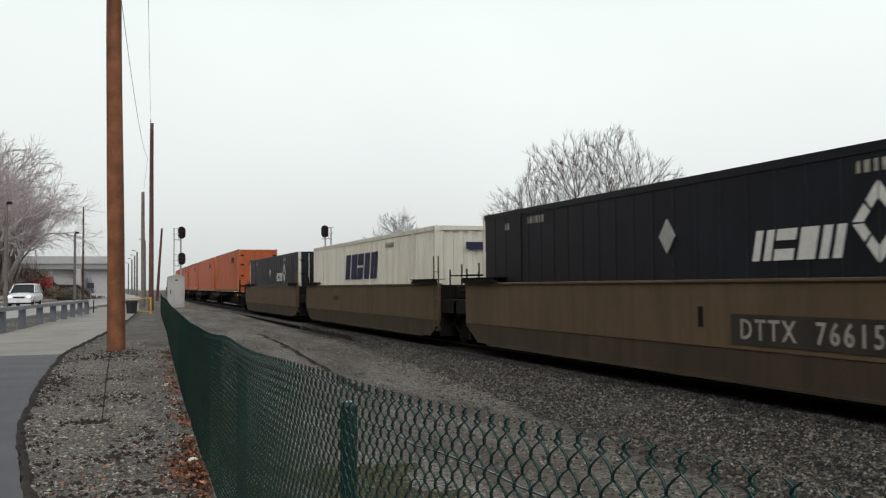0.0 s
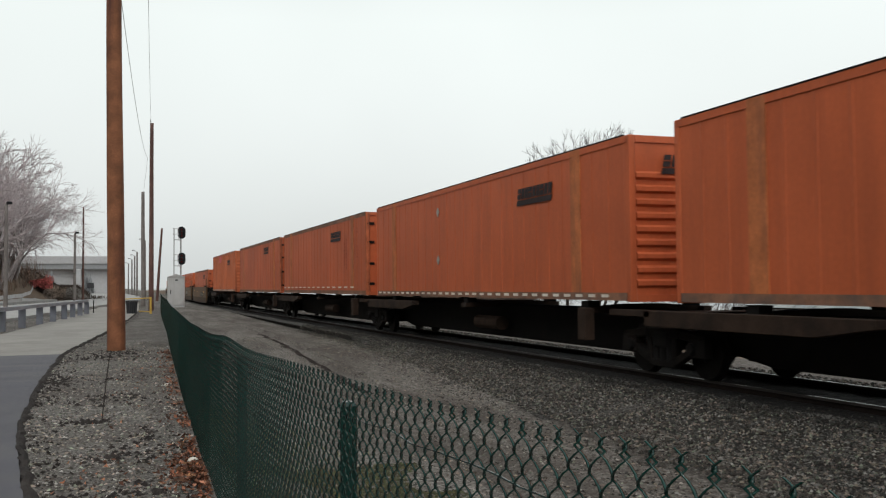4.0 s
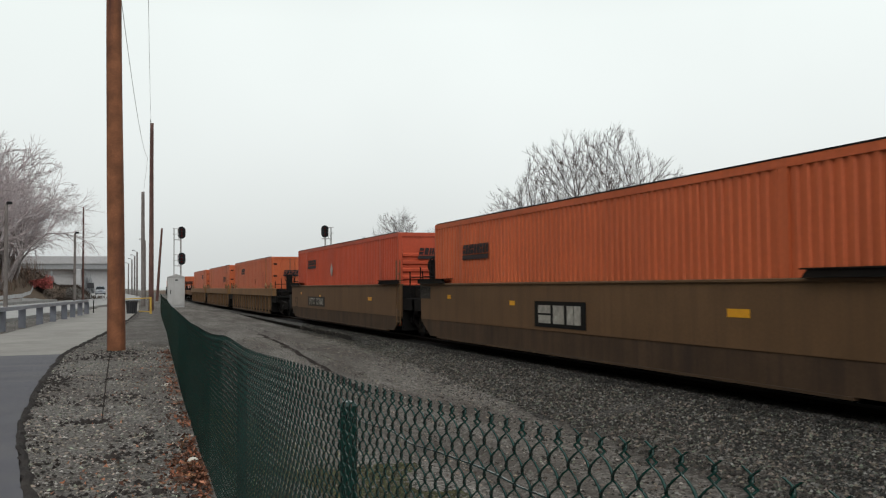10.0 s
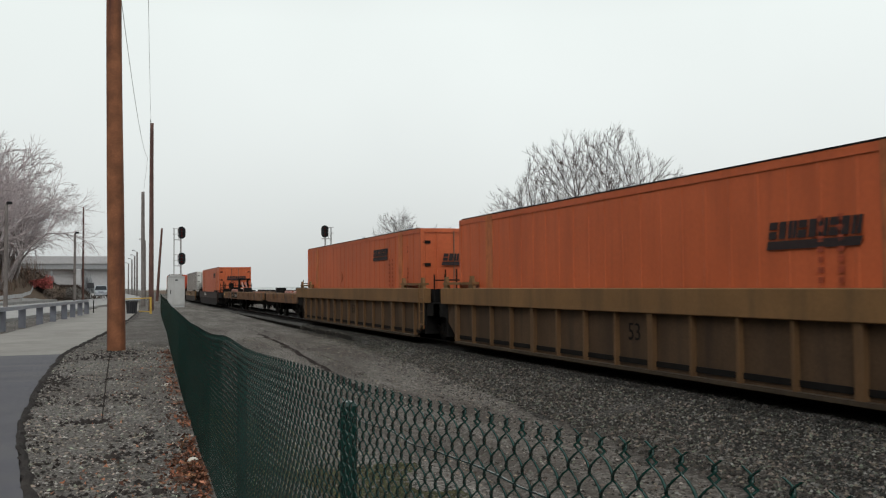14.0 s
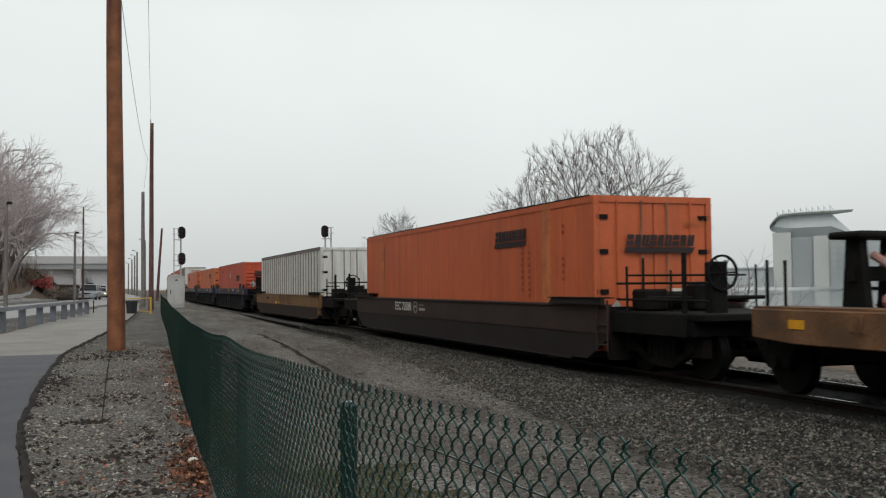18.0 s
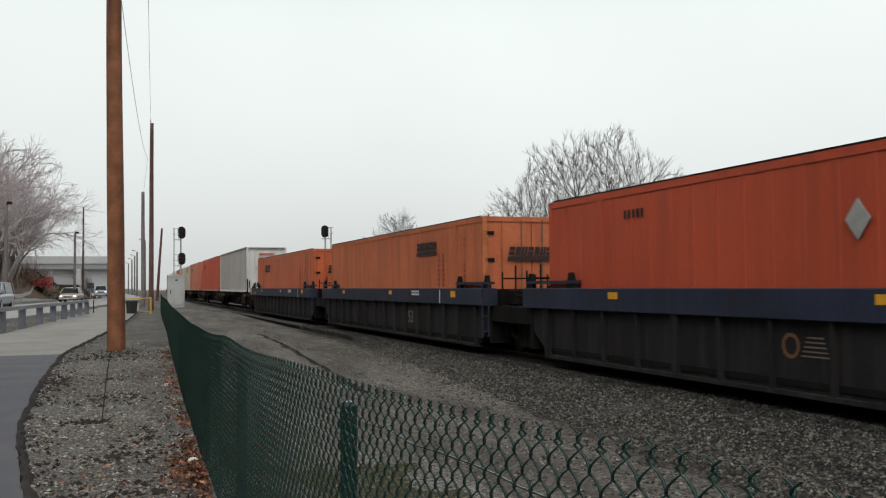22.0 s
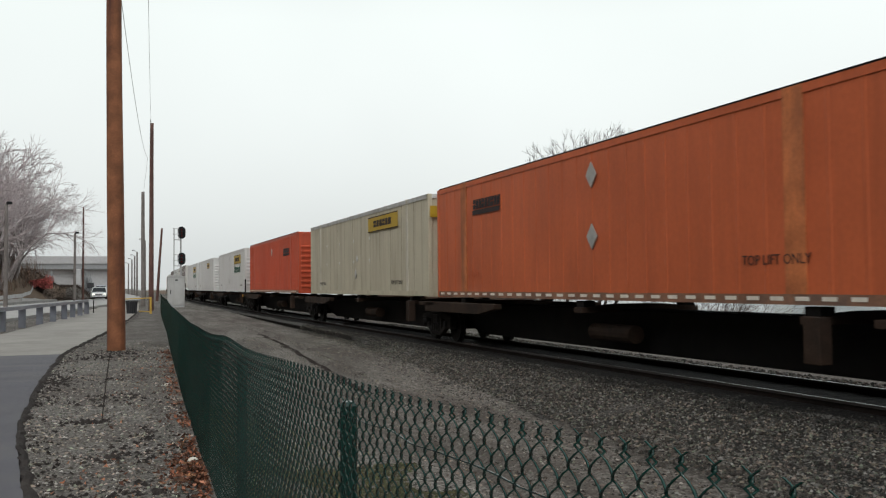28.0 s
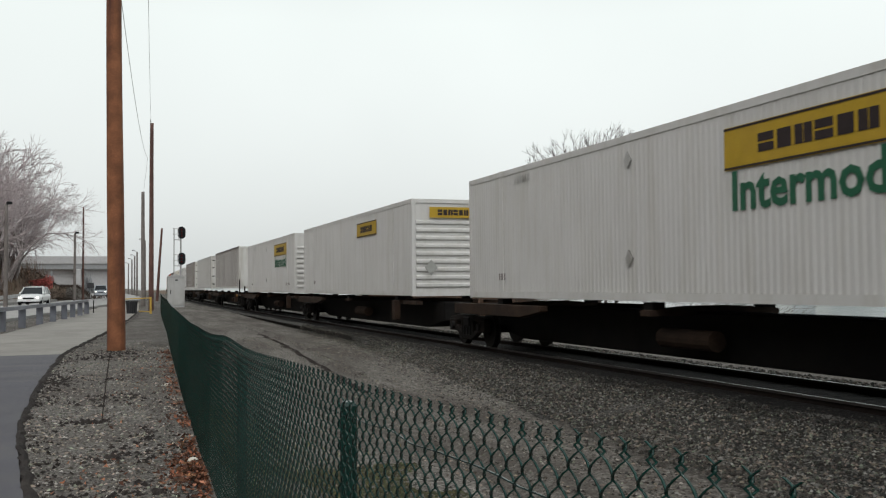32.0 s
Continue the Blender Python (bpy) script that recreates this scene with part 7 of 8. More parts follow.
def empty_platform(front, rear, label, hitch):
    """A low empty deck of a trailer-carrying car between two places along the train."""
    car = thing("flat_car", label, "rail car", "cars of the train")
    h = (rear - front) / 2
    for sx in (-1, 1):
        x0, x1 = sorted((sx * 1.3, sx * 1.42))
        part("side_sill", Geo().prism([(-h, 0.80), (-h + 0.8, 0.74), (h - 0.8, 0.74), (h, 0.80), (h, 1.19), (-h, 1.19)], "x", x0, x1), M["rust_deck"], car, bevel=0.015)
        part("running_board", Geo().box(min(sx * 0.75, sx * 1.38), max(sx * 0.75, sx * 1.38), -h, h, 1.19, 1.22), M["rust_deck"], car)
        for i in range(int(2 * h / 2.4)):
            y = -h + 1.2 + i * 2.4
            part("stake_pocket", Geo().box(*sorted((sx * 1.42, sx * 1.47)), y - 0.10, y - 0.06, 0.95, 1.15), M["rust_deck"], car)
            part("stake_pocket", Geo().box(*sorted((sx * 1.42, sx * 1.455)), y + 0.06, y + 0.10, 0.95, 1.15), M["rust_deck"], car)
    part("deck", Geo().box(-0.75, 0.75, -h, h, 1.06, 1.12), M["black_steel"], car)
    part("centre_sill", Geo().prism([(-h, 0.5), (-h + 2.6, 0.5), (-h + 3.2, 0.42), (h - 3.2, 0.42), (h - 2.6, 0.5), (h, 0.5), (h, 1.05), (-h, 1.05)], "x", -0.4, 0.4), M["black_steel"], car)
    part("far_rail_edge", Geo().box(1.2, 1.3, -h, h, 1.22, 1.34), M["black_steel"], car)
    for y in (-h + 2.6, h - 2.6):
        part("stowed_chock", Geo().box(-0.2, 0.35, y - 0.3, y + 0.3, 1.12, 1.5), M["black_steel"], car, bevel=0.04)
    if hitch:
        truck(car, h - 7.4)
        lone_axle(car, h - 0.05)
        y = h - 1.05
        hs = part("hitch_stand", Geo().prism([(y + 0.05, 1.12), (y + 0.5, 1.12), (y + 0.4, 2.12), (y + 0.15, 2.12)], "x", -0.36, -0.24).prism([(y + 0.05, 1.12), (y + 0.5, 1.12), (y + 0.4, 2.12), (y + 0.15, 2.12)], "x", 0.24, 0.36).box(-0.4, 0.4, y + 0.2, y + 0.35, 1.55, 1.75), M["black_steel"], car)
        part("hitch_plate", Geo().box(-0.5, 0.5, y - 0.02, y + 0.6, 2.12, 2.22), M["black_steel"], hs, bevel=0.03)
        for x in (-0.13, 0.13):
            part("strut", Geo().tube((x, y - 1.3, 1.16), (x, y + 0.15, 1.9), 0.06, 0.06, 8), M["hitch_red"], hs, "faded red and white strut")
        part("roller", Geo().tube((-0.95, y - 3.4, 1.31), (-0.95, y - 0.9, 1.31), 0.09, 0.09, 10), M["hitch_red"], hs)
        plate(car, "reflector", (-1.425, h - 0.9, 1.0), 0.3, 0.12, M["reflector_yellow"])
        for x in (-1.3, -1.0):
            part("grab_post", Geo().tube((x, h - 0.2, 0.7), (x, h - 0.2, 1.85), 0.025, 0.025, 6), M["black_steel"], car)
        part("ramp_plate", Geo().box(-1.3, -0.8, -h + 3.0, -h + 4.9, 1.225, 1.25), M["hitch_red"], car, "faded red ramp plate")
        plate(car, "dark_panel", (-1.422, h - 6.75, 1.0), 3.2, 0.36, M["black_steel"])
        lettering("RTTX", 0.24, M["rib_grey"], car, (-1.43, h - 5.7, 0.97), "side")
        blocks(car, "number_bars", (-1.43, h - 7.6, 0.97), 1.15, 0.16, 6, M["rib_grey"], slant=0.0)
    else:
        truck(car, h - 1.7)
        truck(car, -h + 1.7)
        for y in (-1.0, 0.2, 1.5):
            part("winch_drum", Geo().tube((-0.7, y, 1.24), (-0.7, y + 0.7, 1.24), 0.1, 0.1, 10), M["hitch_red"], car, "faded red drum")
    MOVERS.append((car, (front + rear) / 2, 0.0))
    return car


WELL, FLAT = 0.30, 1.23
ORG = "orange steel container with vertical seams and black block lettering"
RED = "red-orange corrugated steel container with black block lettering"


def sch(d, z=2.15, extra=()):
    return (("trade", d, z), ("end_trade", 0, 1.95), ("end_patch", 0.55, 1.0, 0.4, 0.3, "cream"), ("column", 13.3, 1.55, 9), ("column", 12.95, 1.55, 8), ("column", 14.9, 1.9, 2), ("column", 14.9, 1.25, 4)) + tuple(extra)


def build_train():
    navy = (("big", 10.85, 1.75, 1.75, 0.42, 4, "white_ink"), ("emblem", 12.3, 1.95, 0.5), ("diamond", 7.9, 2.0, 0.28), ("bars", 2.6, 2.62, 6, "dull_ink"), ("bars", 1.4, 2.55, 2, "dull_ink"), ("bars", 12.0, 2.62, 6, "dull_ink"))
    container(21.32, WELL, "panel", "navy", "dark navy steel container with white block lettering", "door", post="cream", extras=navy)
    container(40.94, WELL, "corr", "cream", "cream-white corrugated container with large navy block lettering", "folds", extras=(("big", 7.95, 1.95, 4.5, 0.9, 5, "navy_ink"), ("bars", 11.3, 2.55, 7, "rib_grey"), ("end_text", 0.25, 0.9, "53ft", 0.4, "ink"), ("end_patch", 0.1, 2.35, 1.0, 0.2, "navy_ink")))
    container(60.46, WELL, "panel", "navy", "dark navy steel container with white block lettering", "door", post="cream", extras=navy)
    for u, tf, br, bd in ((21.32, False, False, (("board", 11.35, 0.9, "DTTX  766156", 3.25, 0.42), ("tag", 9.0, 1.05, 0.12, 0.3, "black_steel"))), (40.94, False, False, (("tag", 5, 1.1, 0.8, 0.18, "tan_low"),)), (60.46, False, False, (("faint", 6.2, 0.92, "DTTX  766156", 2.8, 0.4),))):
        well_car(u, "tan", -9.8, 9.8, "brown-tan well car unit with smooth grimed sides", bd, tf, br, rear_brake=u > 60)
    # first spine car with orange boxes
    container(81.91, FLAT, "panel", "orange", ORG, "door", extras=sch(12.3))
    container(99.44, FLAT, "panel", "orange", ORG, "ribs", extras=(("trade", 12.3, 2.1), ("diamond", 6.2, 2.3, 0.13), ("diamond", 6.2, 1.0, 0.13), ("end_trade", 0, 2.35), ("dashes", 0, 0.1)))
    container(116.96, FLAT, "panel", "dull_orange", ORG + ", scuffed", "door", extras=sch(11.5, extra=(("dashes", 0.98, 0.28),)))
    container(134.22, FLAT, "panel", "dull_orange", ORG + ", weathered", "door", extras=(("trade", 11.5, 2.25), ("end_trade", 0.3, 1.9), ("end_diamond", -0.6, 1.35, 0.2)))
    container(152.88, FLAT, "corr", "faded_orange", "faded orange corrugated container with a red patch", "ribs", extras=(("patch", 6.0, 2.55, 1.9, 0.5, "red_patch"), ("trade", 12.0, 2.05), ("end_trade", 0.2, 2.35), ("dashes", 0, 0.1)))
    for i, u in enumerate((81.91, 99.44, 116.96, 134.22, 152.88)):
        spine_car(u, 8.9, "black spine car platform under a container", truck_front=-7.9 if i == 0 else None, brake=(i == 0))
    # second well car, orange boxes
    container(174.02, WELL, "panel", "dull_orange", ORG, "door", extras=sch(11.8))
    container(193.70, WELL, "corr", "orange", "orange corrugated container with black block lettering", "ribs", extras=(("trade", 3.0, 1.95), ("end_trade", 0.1, 2.2)))
    container(213.29, WELL, "corr", "red_orange", RED, "ribs", extras=(("trade", 3.1, 2.1), ("diamond", 7.0, 1.9, 0.25), ("end_trade", -0.1, 2.2), ("end_patch", 0.75, 2.2, 0.32, 0.3, "white_ink")))
    marks = (("tag", 1.6, 1.25, 0.25, 0.1, "reflector_yellow"), ("tag", 5.6, 1.15, 0.28, 0.1, "reflector_yellow"), ("tag", 13.4, 1.12, 0.5, 0.12, "reflector_yellow"))
    well_car(174.02, "warm", -9.8, 9.8, "brown-tan well car unit with smooth grimed sides", (("board", 11.35, 0.9, "DTTX  727862", 3.25, 0.42), ("tag", 9.0, 1.05, 0.12, 0.3, "black_steel")) + marks, True, True)
    well_car(193.70, "warm", -9.8, 9.8, "brown-tan well car unit with smooth grimed sides", (("blank", 7.85, 0.95), ("tag", -0.32, 1.36, 0.85, 0.34, "board"), ("text", -0.32, 1.36, "125 T", 0.27, "dull_ink")) + marks)
    well_car(213.29, "warm", -9.8, 9.8, "brown-tan well car unit with smooth grimed sides", (("board", 4.8, 0.92, "DTTX  727862", 3.3, 0.4), ("text", 0.5, 0.8, "53", 0.7, "tan_low")) + marks, False, True)
    # third well car, ribbed sides
    container(237.07, WELL, "panel", "orange", ORG, "door", extras=sch(4.4, extra=(("diamond", 10.0, 1.6, 0.2, "worn_post"),)))
    container(256.64, WELL, "panel", "orange", ORG, "door", extras=sch(12.8, 1.75))
    container(275.91, WELL, "panel", "orange", ORG, "door", extras=sch(11.9, extra=(("diamond", 6.5, 1.6, 0.2, "worn_post"),)))
    for i, u in enumerate((237.07, 256.64, 275.91)):
        well_car(u, "ribbed_tan", -9.75, 9.75, "yellow-tan well car unit with ribbed grimed sides", (("text", 8.6, 0.72, "53", 0.42, "black_steel"), ("tag", 6.8, 1.32, 0.4, 0.09, "reflector_yellow")), i == 0, i == 0, ext=(1.2 if i == 0 else 0.5, 1.3 if i == 2 else 0.5))
    # the empty deck
    empty_platform(277.8, 286.95, "rusty orange-brown empty trailer deck", False)
    empty_platform(288.2, 308.15, "rusty orange-brown empty trailer deck with a raised hitch", True)
    # two single well cars
    container(328.94, WELL, "panel", "orange", ORG, "door", extras=sch(12.3, extra=(("end_diamond", -0.85, 0.75, 0.2), ("end_text", 0.85, 2.4, "SNLU", 0.2, "tan_band"))))
    well_car(328.94, "maroon", -9.9, 9.9, "dark maroon single well car with grimed sides", (("text", 4.75, 0.93, "FEC 72088", 0.36, "white_ink"), ("ring", 5.95, 0.93), ("tag", 6.55, 0.88, 0.52, 0.07, "dull_ink"), ("tag", 6.5, 1.0, 0.4, 0.05, "old_mark")), True, True, reach=2.7)
    container(352.57, WELL, "rib", "white", "white container with grey vertical ribs and rear doors", "door", extras=(("end_text", 0.98, 2.0, "S\nN\nL\nU", 0.2, "ink"), ("bars", 5.9, 2.45, 2, "rib_grey"), ("diamond", 6.2, 0.85, 0.12)))
    well_car(352.57, "yellow", -9.9, 9.9, "yellow-tan single well car with scuffed sides", (("tag", 6.0, 0.74, 0.6, 0.12, "reflector_yellow"), ("tag", 6.9, 0.74, 0.25, 0.08, "reflector_yellow"), ("tag", 3.4, 0.95, 0.9, 0.14, "tan_low"), ("scrawl", 7.0, 0.93, 5), ("scrawl", 9.2, 0.9, 4)), True, True, reach=2.4, rear_brake=True)
    # blue-topped well car
    container(376.23, WELL, "panel", "red_orange", "red-orange smooth-sided steel container with black block lettering", "ribs", extras=(("trade", 12.7, 1.75), ("diamond", 8.4, 2.0, 0.25), ("bars", 3.0, 2.45, 5, "ink"), ("end_trade", 0.1, 2.1), ("end_diamond", -0.75, 1.45, 0.24)))
    container(395.96, WELL, "panel", "faded_orange", "faded orange seamed container with black block lettering", "door", post="tan_band", extras=sch(11.9))
    container(415.58, WELL, "panel", "orange", ORG, "door", extras=sch(3.7, extra=(("bars", 10.0, 2.0, 3, "tan_band"), ("patch", 14.5, 1.4, 0.25, 0.4, "rib_grey"))))
    for i, u in enumerate((376.23, 395.96, 415.58)):
        well_car(u, "ribbed_blue", -9.75, 9.75, "well car unit with faded blue beam and dark ribbed sides", (("tag", 2.9, 1.34, 0.32, 0.12, "reflector_yellow", -1.505), ("tag", 9.0, 1.34, 0.32, 0.12, "reflector_yellow", -1.505), ("tag", 11.5, 1.3, 0.7, 0.05, "white_ink", -1.505), ("tag", 11.5, 1.38, 0.7, 0.05, "white_ink", -1.505), ("tag", 14.6, 1.32, 0.35, 0.16, "reflector_yellow", -1.505), ("tag", 13.6, 1.25, 0.05, 0.35, "white_ink", -1.505), ) + ((("text", 10.7, 0.62, "53", 0.5, "old_mark"),) if i == 1 else ()) + ((("tag", -1.25, 1.24, 0.34, 0.36, "reflector_yellow", -1.505), ("tag", -0.2, 1.25, 0.05, 0.3, "rib_grey", -1.505), ("tag", 0.6, 1.25, 0.05, 0.34, "rib_grey", -1.505), ("tag", 1.1, 1.25, 0.05, 0.34, "rib_grey", -1.505), ("tag", 2.1, 1.25, 0.05, 0.34, "rib_grey", -1.505), ("tag", 0.2, 1.2, 0.3, 0.1, "reflector_yellow", -1.505)) if i == 2 else ()) + ((("tag", 17.0, 1.2, 0.3, 0.3, "reflector_yellow", -1.505), ("rust_ring", 7.26, 0.72)) if i == 0 else ()), i == 0, i == 0, ext=(1.2 if i == 0 else 0.5, 1.35 if i == 2 else 0.5))
    # second spine car
    container(436.65, FLAT, "rib", "white", "white container with grey vertical ribs and a smooth end", "smooth", extras=(("end_text", -0.02, 2.2, "INTERMODAL", 0.16, "orange"), ("end_blocks", -0.02, 2.45, 0.98, 0.16, 9, "orange"), ("end_text", 0.93, 2.05, "S\nN\nL\nU", 0.15, "ink"), ("end_text", 1.1, 1.93, "3\n3\n0\n0\n6\n1", 0.15, "ink"), ("end_patch", 0, 2.84, 2.3, 0.09, "rib_grey"), ("end_patch", 0.95, 0.6, 0.06, 0.5, "rust_deck"), ("end_patch", -1.12, 0.5, 0.08, 0.5, "rust_deck"), ("box", -0.55, 1.55), ("box", 0.65, 1.15), ("patch", 14.2, 2.3, 0.3, 0.4, "clean_white")))
    container(453.74, FLAT, "fine", "red_orange", RED, "ribs", extras=(("trade", 3.0, 2.1), ("dashes", 0, 0.1), ("end_trade", 0.1, 2.3)))
    container(472.10, FLAT, "panel", "orange", ORG, "ribs", extras=(("trade", 3.5, 2.1), ("diamond", 8.7, 2.35, 0.24), ("diamond", 8.7, 1.2, 0.24), ("bars", 2.4, 0.6, 5, "dull_orange"), ("text", 13.75, 0.62, "TOP LIFT ONLY", 0.2, "ink"), ("dashes", 0, 0.1), ("end_trade", 0.1, 2.4), ("end_diamond", 0, 1.6, 0.22)))
    container(489.04, FLAT, "plate", "beige", "weathered beige panelled container with a yellow sign", "plain", extras=(("sign", 11.5, 2.4, 3.5, 0.52), ("rivets", 3.3, 1.2), ("text", 13.1, 0.42, "TOP LIFT ONLY", 0.18, "ink"), ("text", 2.5, 0.42, "TOP LIFT ONLY", 0.18, "ink"), ("diamond", 8.2, 1.3, 0.12), ("diamond", 8.0, 0.75, 0.17), ("end_sign", -0.5, 2.4)))
    container(507.96, FLAT, "corr", "red_orange", RED, "ribs", extras=(("trade", 12.85, 1.95), ("text", 4.0, 0.5, "TOP LIFT ONLY", 0.24, "dull_orange"), ("dashes", 0, 0.1), ("end_trade", 0.1, 2.25), ("diamond", 8.5, 2.2, 0.2)))
    for i, u in enumerate((436.65, 453.74, 472.10, 489.04, 507.96)):
        spine_car(u, 8.9, "black spine car platform under a container", truck_front=-7.9 if i == 0 else None, brake=(i == 0))
    white = "white corrugated container with a yellow sign"
    jb = (("sign", 12.15, 2.25, 3.7, 0.62), ("text", 12.15, 1.6, "Intermodal", 0.78, "green_ink"), ("diamond", 7.6, 2.45, 0.15), ("diamond", 7.6, 0.75, 0.15), ("text", 14.3, 0.45, "TOP LIFT ONLY", 0.17, "rib_grey"), ("bars", 1.9, 0.5, 3, "rib_grey"), ("bars", 2.8, 2.62, 6, "alu"), ("end_sign", 0.2, 2.5), ("end_text", 0.2, 2.2, "Intermodal", 0.2, "green_ink"), ("end_diamond", -0.6, 1.9, 0.24), ("end_diamond", -0.6, 0.8, 0.24))
    container(526.61, FLAT, "fine", "clean_white", white + " and green lettering", "ribs", extras=jb)
    container(547.47, FLAT, "fine", "clean_white", white, "ribs", extras=(("sign", 11.0, 2.3, 2.6, 0.5), ("end_sign", 0.0, 2.5), ("end_diamond", -0.7, 0.85, 0.24), ("bars", 2.2, 0.5, 3, "rib_grey")))
    container(565.89, FLAT, "fine", "clean_white", white + " and green lettering", "ribs", extras=jb)
    for i, u in enumerate((526.61, 547.47, 565.89)):
        spine_car(u, 8.9, "black spine car platform under a container", truck_front=-7.9 if i == 0 else None, brake=(i == 0))
    # trailers and boxes further back
    far = ((586.5, "rib", "white", 1.45), (606.5, "plate", "white", 1.45), (626.0, "rib", "white", 1.45), (645.5, "fine", "clean_white", FLAT), (664.5, "panel", "cream", FLAT), (683.0, "rib", "white", FLAT), (702.0, "panel", "orange", FLAT), (721.0, "fine", "clean_white", FLAT), (740.0, "rib", "white", FLAT), (759.0, "panel", "orange", FLAT), (778.0, "rib", "white", FLAT))
    for i, (u, st, paint, z) in enumerate(far):
        container(u, z, st, paint, {"white": "grey-white ribbed box with a dark open top", "clean_white": white, "cream": "plain cream steel container", "orange": ORG}[paint], "door" if i else "plain")
        spine_car(u, 8.9, "black spine car platform under a container", truck_front=-7.9 if i == 0 else None)


build_train()


# ------------------------------------------------------------------ road traffic
WHEELS = {}


def motor_car(name, label, paint, length, width, height, van=False, lit=True):
    """A car facing -y, standing on z = 0."""
    c = thing(name, label, "car")
    L, W, H = length / 2, width / 2, height
    c_wheels = WHEELS.setdefault(c.name, [])
    hood = 0.60 * H if not van else 0.62 * H

    def loft(stations, power=4.0, n=20):
        g = Geo()
        for y, w, z0, z1 in stations:
            for i in range(n):
                v = 2 * math.pi * (i + 0.5) / n
                c, q = math.cos(v), math.sin(v)
                g.v.append((w * math.copysign(abs(c) ** (2 / power), c), y, (z0 + z1) / 2 + (z1 - z0) / 2 * math.copysign(abs(q) ** (2 / power), q)))
        for r in range(len(stations) - 1):
            for i in range(n):
                g.f.append((r * n + i, r * n + (i + 1) % n, (r + 1) * n + (i + 1) % n, (r + 1) * n + i))
        g.f += [tuple(range(n)), tuple(range(len(stations) * n - 1, len(stations) * n - n - 1, -1))]
        return g
    body = ((-L, W * 0.72, 0.36, hood - 0.28), (-L + 0.06, W * 0.86, 0.30, hood - 0.17), (-L + 0.25, W * 0.95, 0.26, hood - 0.09), (-L + 0.6, W * 0.99, 0.24, hood - 0.04), (-L + 1.2, W, 0.24, hood + 0.02),
            (0.0, W, 0.24, hood + 0.06), (L - 0.7, W, 0.25, hood + 0.07), (L - 0.25, W * 0.97, 0.28, hood + 0.04), (L - 0.05, W * 0.9, 0.34, hood - 0.06), (L, W * 0.8, 0.40, hood - 0.15))
    part("body", loft(body), M[paint], c, smooth=True)
    # cabin: glass house with a painted roof
    a0, a1 = -L + (0.8 if van else 1.15), -L + (1.65 if van else 1.95)
    b1, b0 = L - (0.35 if van else 0.85), L - (0.12 if van else 0.25)
    wt = W - 0.20
    gl = Geo()
    gl.add([(-W + 0.07, a0, hood - 0.02), (W - 0.07, a0, hood - 0.02), (W - 0.07, b0, hood - 0.02), (-W + 0.07, b0, hood - 0.02), (-wt, a1, H - 0.05), (wt, a1, H - 0.05), (wt, b1, H - 0.05), (-wt, b1, H - 0.05)],
           [(0, 1, 5, 4), (1, 2, 6, 5), (2, 3, 7, 6), (3, 0, 4, 7), (4, 5, 6, 7)])
    part("windows", gl, M["car_glass"], c)
    part("roof", loft(((a1 - 0.08, wt * 0.9, H - 0.07, H - 0.03), (a1 + 0.15, wt + 0.01, H - 0.08, H + 0.005), ((a1 + b1) / 2, wt + 0.03, H - 0.08, H + 0.03), (b1 - 0.1, wt + 0.01, H - 0.08, H + 0.005), (b1 + 0.06, wt * 0.9, H - 0.08, H - 0.03)), 3.0, 16), M[paint], c, smooth=True)
    for sx in (-1, 1):
        for (p, q) in (((sx * (W - 0.05), a0, hood), (sx * wt, a1, H - 0.04)), ((sx * (W - 0.05), b0, hood), (sx * wt, b1, H - 0.04)), ((sx * (W - 0.045), -0.1, hood), (sx * (wt + 0.005), -0.05, H - 0.04))):
            part("pillar", Geo().tube(p, q, 0.045, 0.045, 6), M[paint], c)
        part("headlight", Geo().box(sx * (W - 0.27) - 0.11, sx * (W - 0.27) + 0.11, -L + 0.0, -L + 0.2, hood - 0.34, hood - 0.22), M["headlight"] if lit else M["dull_lamp"], c, "lit headlight" if lit else "", bevel=0.02)
        part("wing_mirror", Geo().box(sx * W - 0.02 * sx - 0.1, sx * W - 0.02 * sx + 0.1, a0 + 0.35, a0 + 0.47, hood + 0.02, hood + 0.16), M[paint], c, bevel=0.02)
        part("tail_lamp", Geo().box(sx * (W - 0.2) - 0.14, sx * (W - 0.2) + 0.14, L - 0.05, L + 0.02, 0.62, 0.8), M["tail_red"], c)
        for y in (-L + 0.85, L - 0.85):
            w = new("wheel", Geo().tube((-0.11, 0, 0), (0.11, 0, 0), 0.32, 0.32, 20).mesh("tyre", M["rubber"], bevel=0.02))
            w.parent, w.location = c, (sx * (W - 0.12), y, 0.32)
            c_wheels.append(w)
            rim = part("rim", Geo().tube((-0.118, 0, 0), (0.118, 0, 0), 0.2, 0.2, 10), M["alu"], w)
    part("grille", Geo().box(-0.4, 0.4, -L - 0.02, -L + 0.05, hood - 0.40, hood - 0.27), M["matt_black"], c, bevel=0.01)
    part("bumper", Geo().box(-W + 0.08, W - 0.08, -L - 0.07, -L + 0.1, 0.28, 0.44), M[paint], c, bevel=0.03)
    part("underbody", Geo().box(-W + 0.15, W - 0.15, -L + 0.2, L - 0.2, 0.18, 0.32), M["matt_black"], c)
    part("number_plate", Geo().box(-0.15, 0.15, -L - 0.075, -L - 0.065, 0.33, 0.42), M["white_ink"], c)
    return c


def on_road(y):
    x = lerp_table(ROAD_MID, y)
    x2 = lerp_table(ROAD_MID, y + 3)
    return x, y, math.atan2(x2 - x, 3.0)


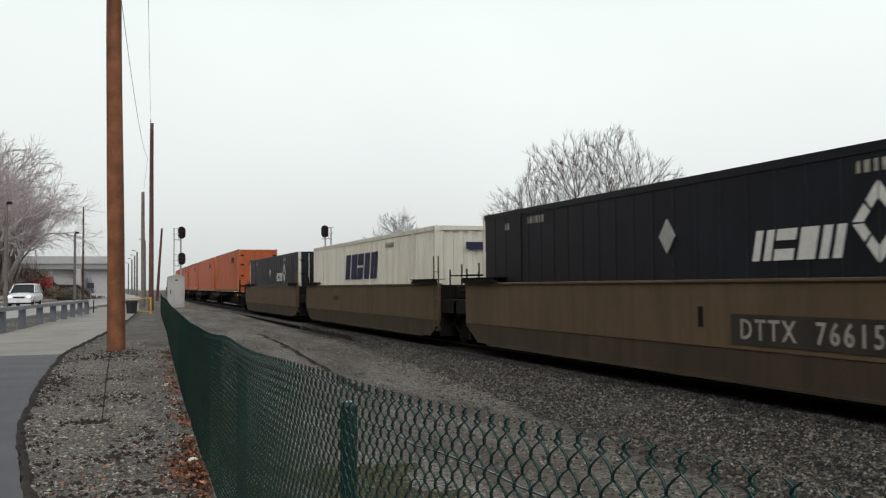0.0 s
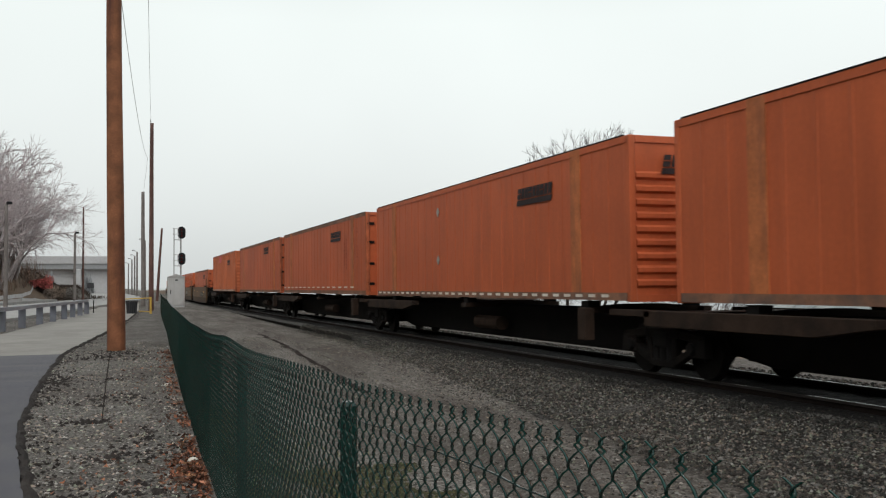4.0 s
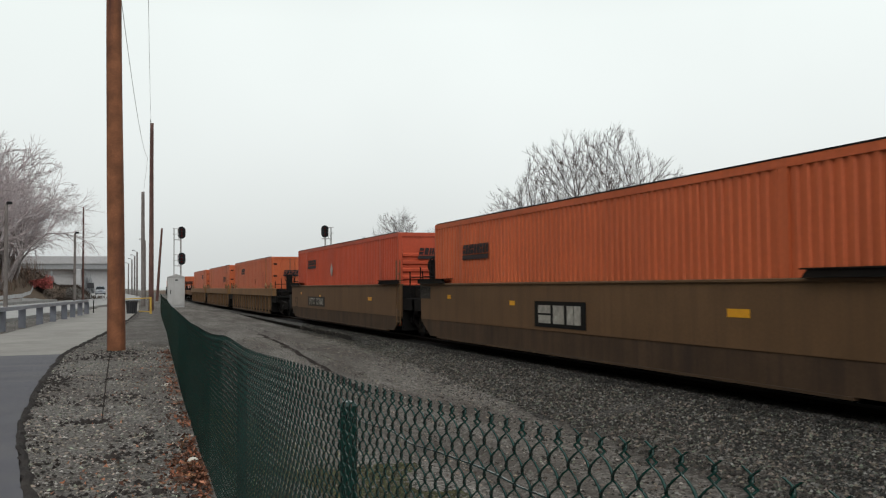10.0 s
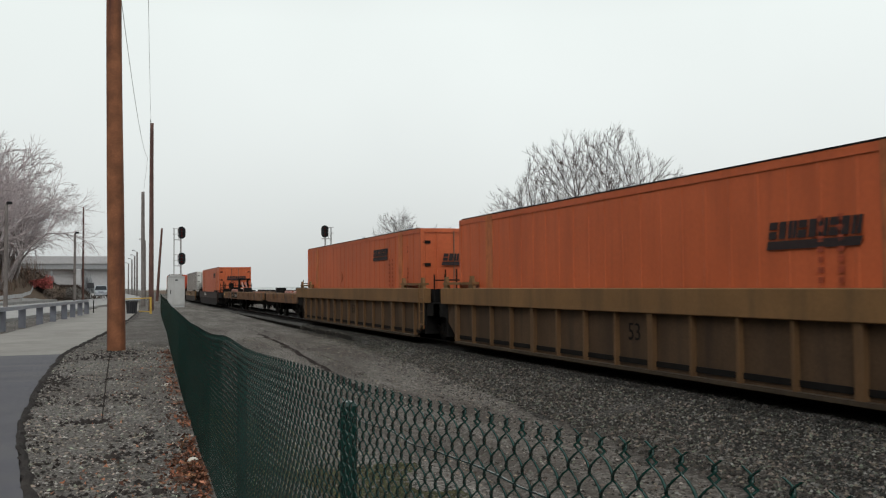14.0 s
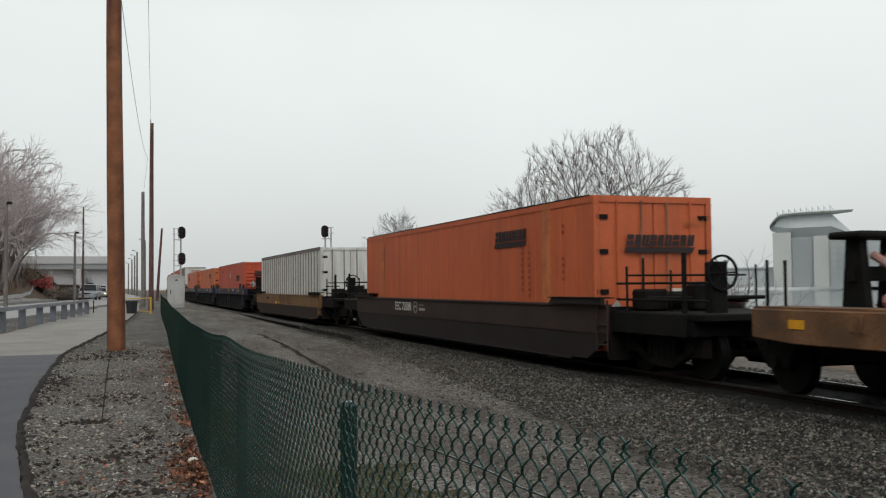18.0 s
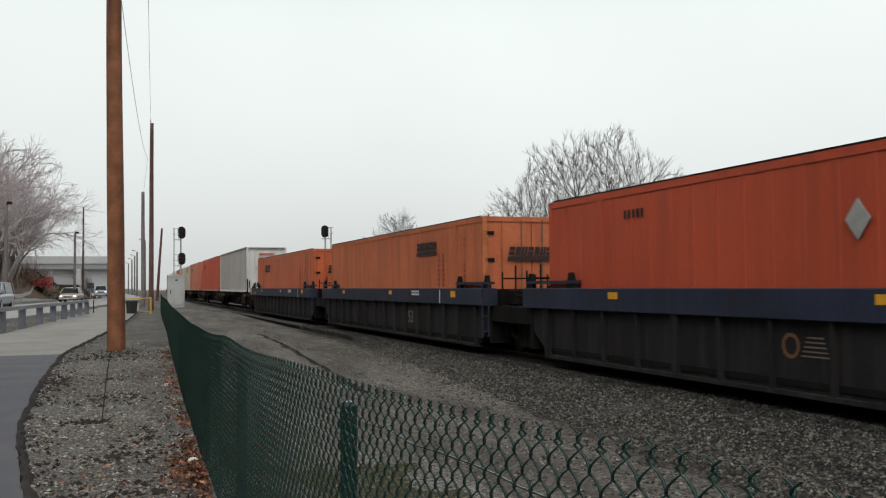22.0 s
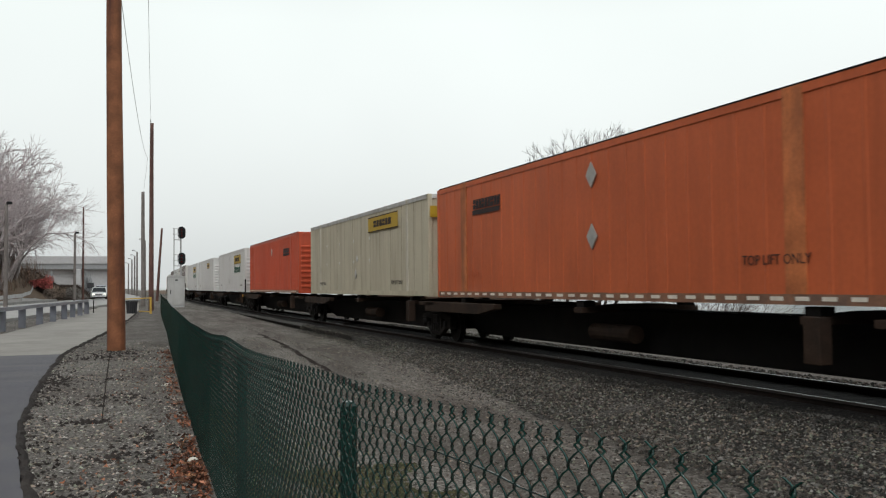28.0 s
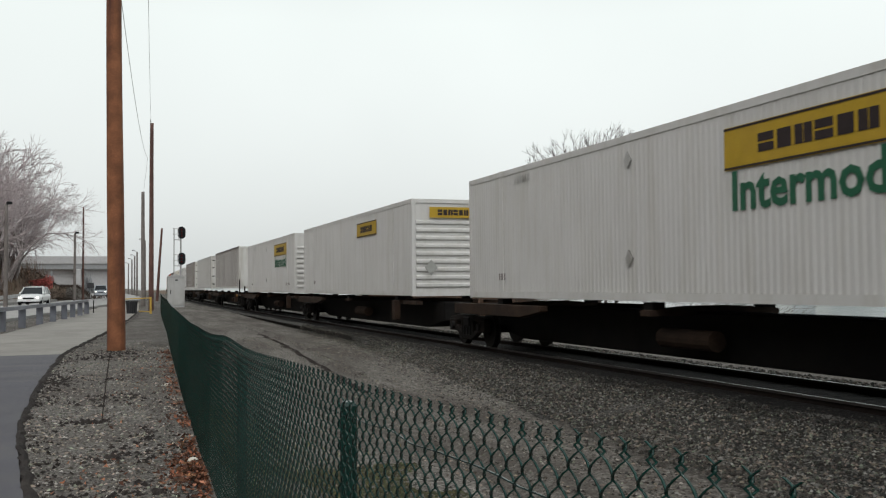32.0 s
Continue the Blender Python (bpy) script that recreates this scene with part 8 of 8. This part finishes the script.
SUV = motor_car("suv", "white sport utility car with lit headlights", "car_white", 4.6, 1.85, 1.7)
VAN = motor_car("minivan", "silver-blue minivan on the road", "car_silver", 4.9, 1.95, 1.75, van=True, lit=False)
SEDAN = motor_car("saloon_car", "champagne saloon car with lit headlights", "car_gold", 4.6, 1.8, 1.42)
HATCH = motor_car("saloon_car", "white saloon car with lit headlights", "car_white", 4.6, 1.8, 1.45)
FAR = motor_car("suv", "dark-windowed silver car far down the road with lit headlights", "car_silver", 4.6, 1.85, 1.75)


def motions():
    ticks = [float(i) for i in range(0, 33)]
    fine = [i / 30 for i in range(0, 961)]
    centre = {ob.name: u for ob, u, z in MOVERS}
    for w in WHEELSETS:
        place = w.location.copy()
        u = centre[w.parent.parent.name] + w.parent.location.y + place.y
        # the wheels roll while the car is near
        near = [t for t in fine if -7 < u - travelled(t) < 75] or [0.0]
        times = sorted({0.0, 32.0, *near})
        walk(w, [(t, Matrix.Translation(place) @ Matrix.Rotation(travelled(min(max(t, near[0]), near[-1])) / 0.43, 4, "X")) for t in times])
    for ob, u, z in MOVERS:
        rows = []
        for t in ticks:
            x, y, a = on_track(u - travelled(t))
            rows.append((t, Matrix.Translation((x, y, RAIL_Z + z)) @ Euler((0, 0, -a)).to_matrix().to_4x4()))
        walk(ob, rows)
    # (car, known places along the road by time)
    for car, keys in ((SUV, ((0, 78.5), (32, 78.5 - 8.5 * 32))), (VAN, ((0, 330), (17, 122), (18, 113.5), (19, 104), (20, 92.5), (21, 80.5), (32, -60))),
                      (SEDAN, ((0, 345), (20, 122), (21, 112), (22, 100.5), (23, 88.5), (24, 76.5), (32, -25))), (HATCH, ((0, 420), (28, 121.5), (29, 111.5), (30, 102), (31, 91.5), (32, 82.0))),
                      (FAR, ((0, 420), (11, 250), (16, 160), (25, 158), (27, 156), (32, 150)))):
        rows = []
        for t in ticks:
            y = float(np.interp(t, [k for k, v in keys], [v for k, v in keys]))
            x, y, a = on_road(y)
            rows.append((t, Matrix.Translation((x, y, ground_z(x, y) + 0.055)) @ Euler((0, 0, -a)).to_matrix().to_4x4()))
        walk(car, rows)
        run = [float(np.interp(t, [k for k, v in keys], [v for k, v in keys])) for t in fine]
        # the wheels turn along the open stretch of road
        seen = [i for i, r in enumerate(run) if 25 < r < 175] or [0]
        for w in WHEELS[car.name]:
            place = w.location.copy()
            rolled = [(fine[i], (run[seen[0]] - run[i]) / 0.32) for i in seen]
            if seen[0] > 0:
                rolled.insert(0, (0.0, 0.0))
            if seen[-1] < 960:
                rolled.append((32.0, rolled[-1][1]))
            walk(w, [(t, Matrix.Translation(place) @ Matrix.Rotation(turn, 4, "X")) for t, turn in rolled])


build_paving()
build_track()
build_verge()
build_fence()
motions()
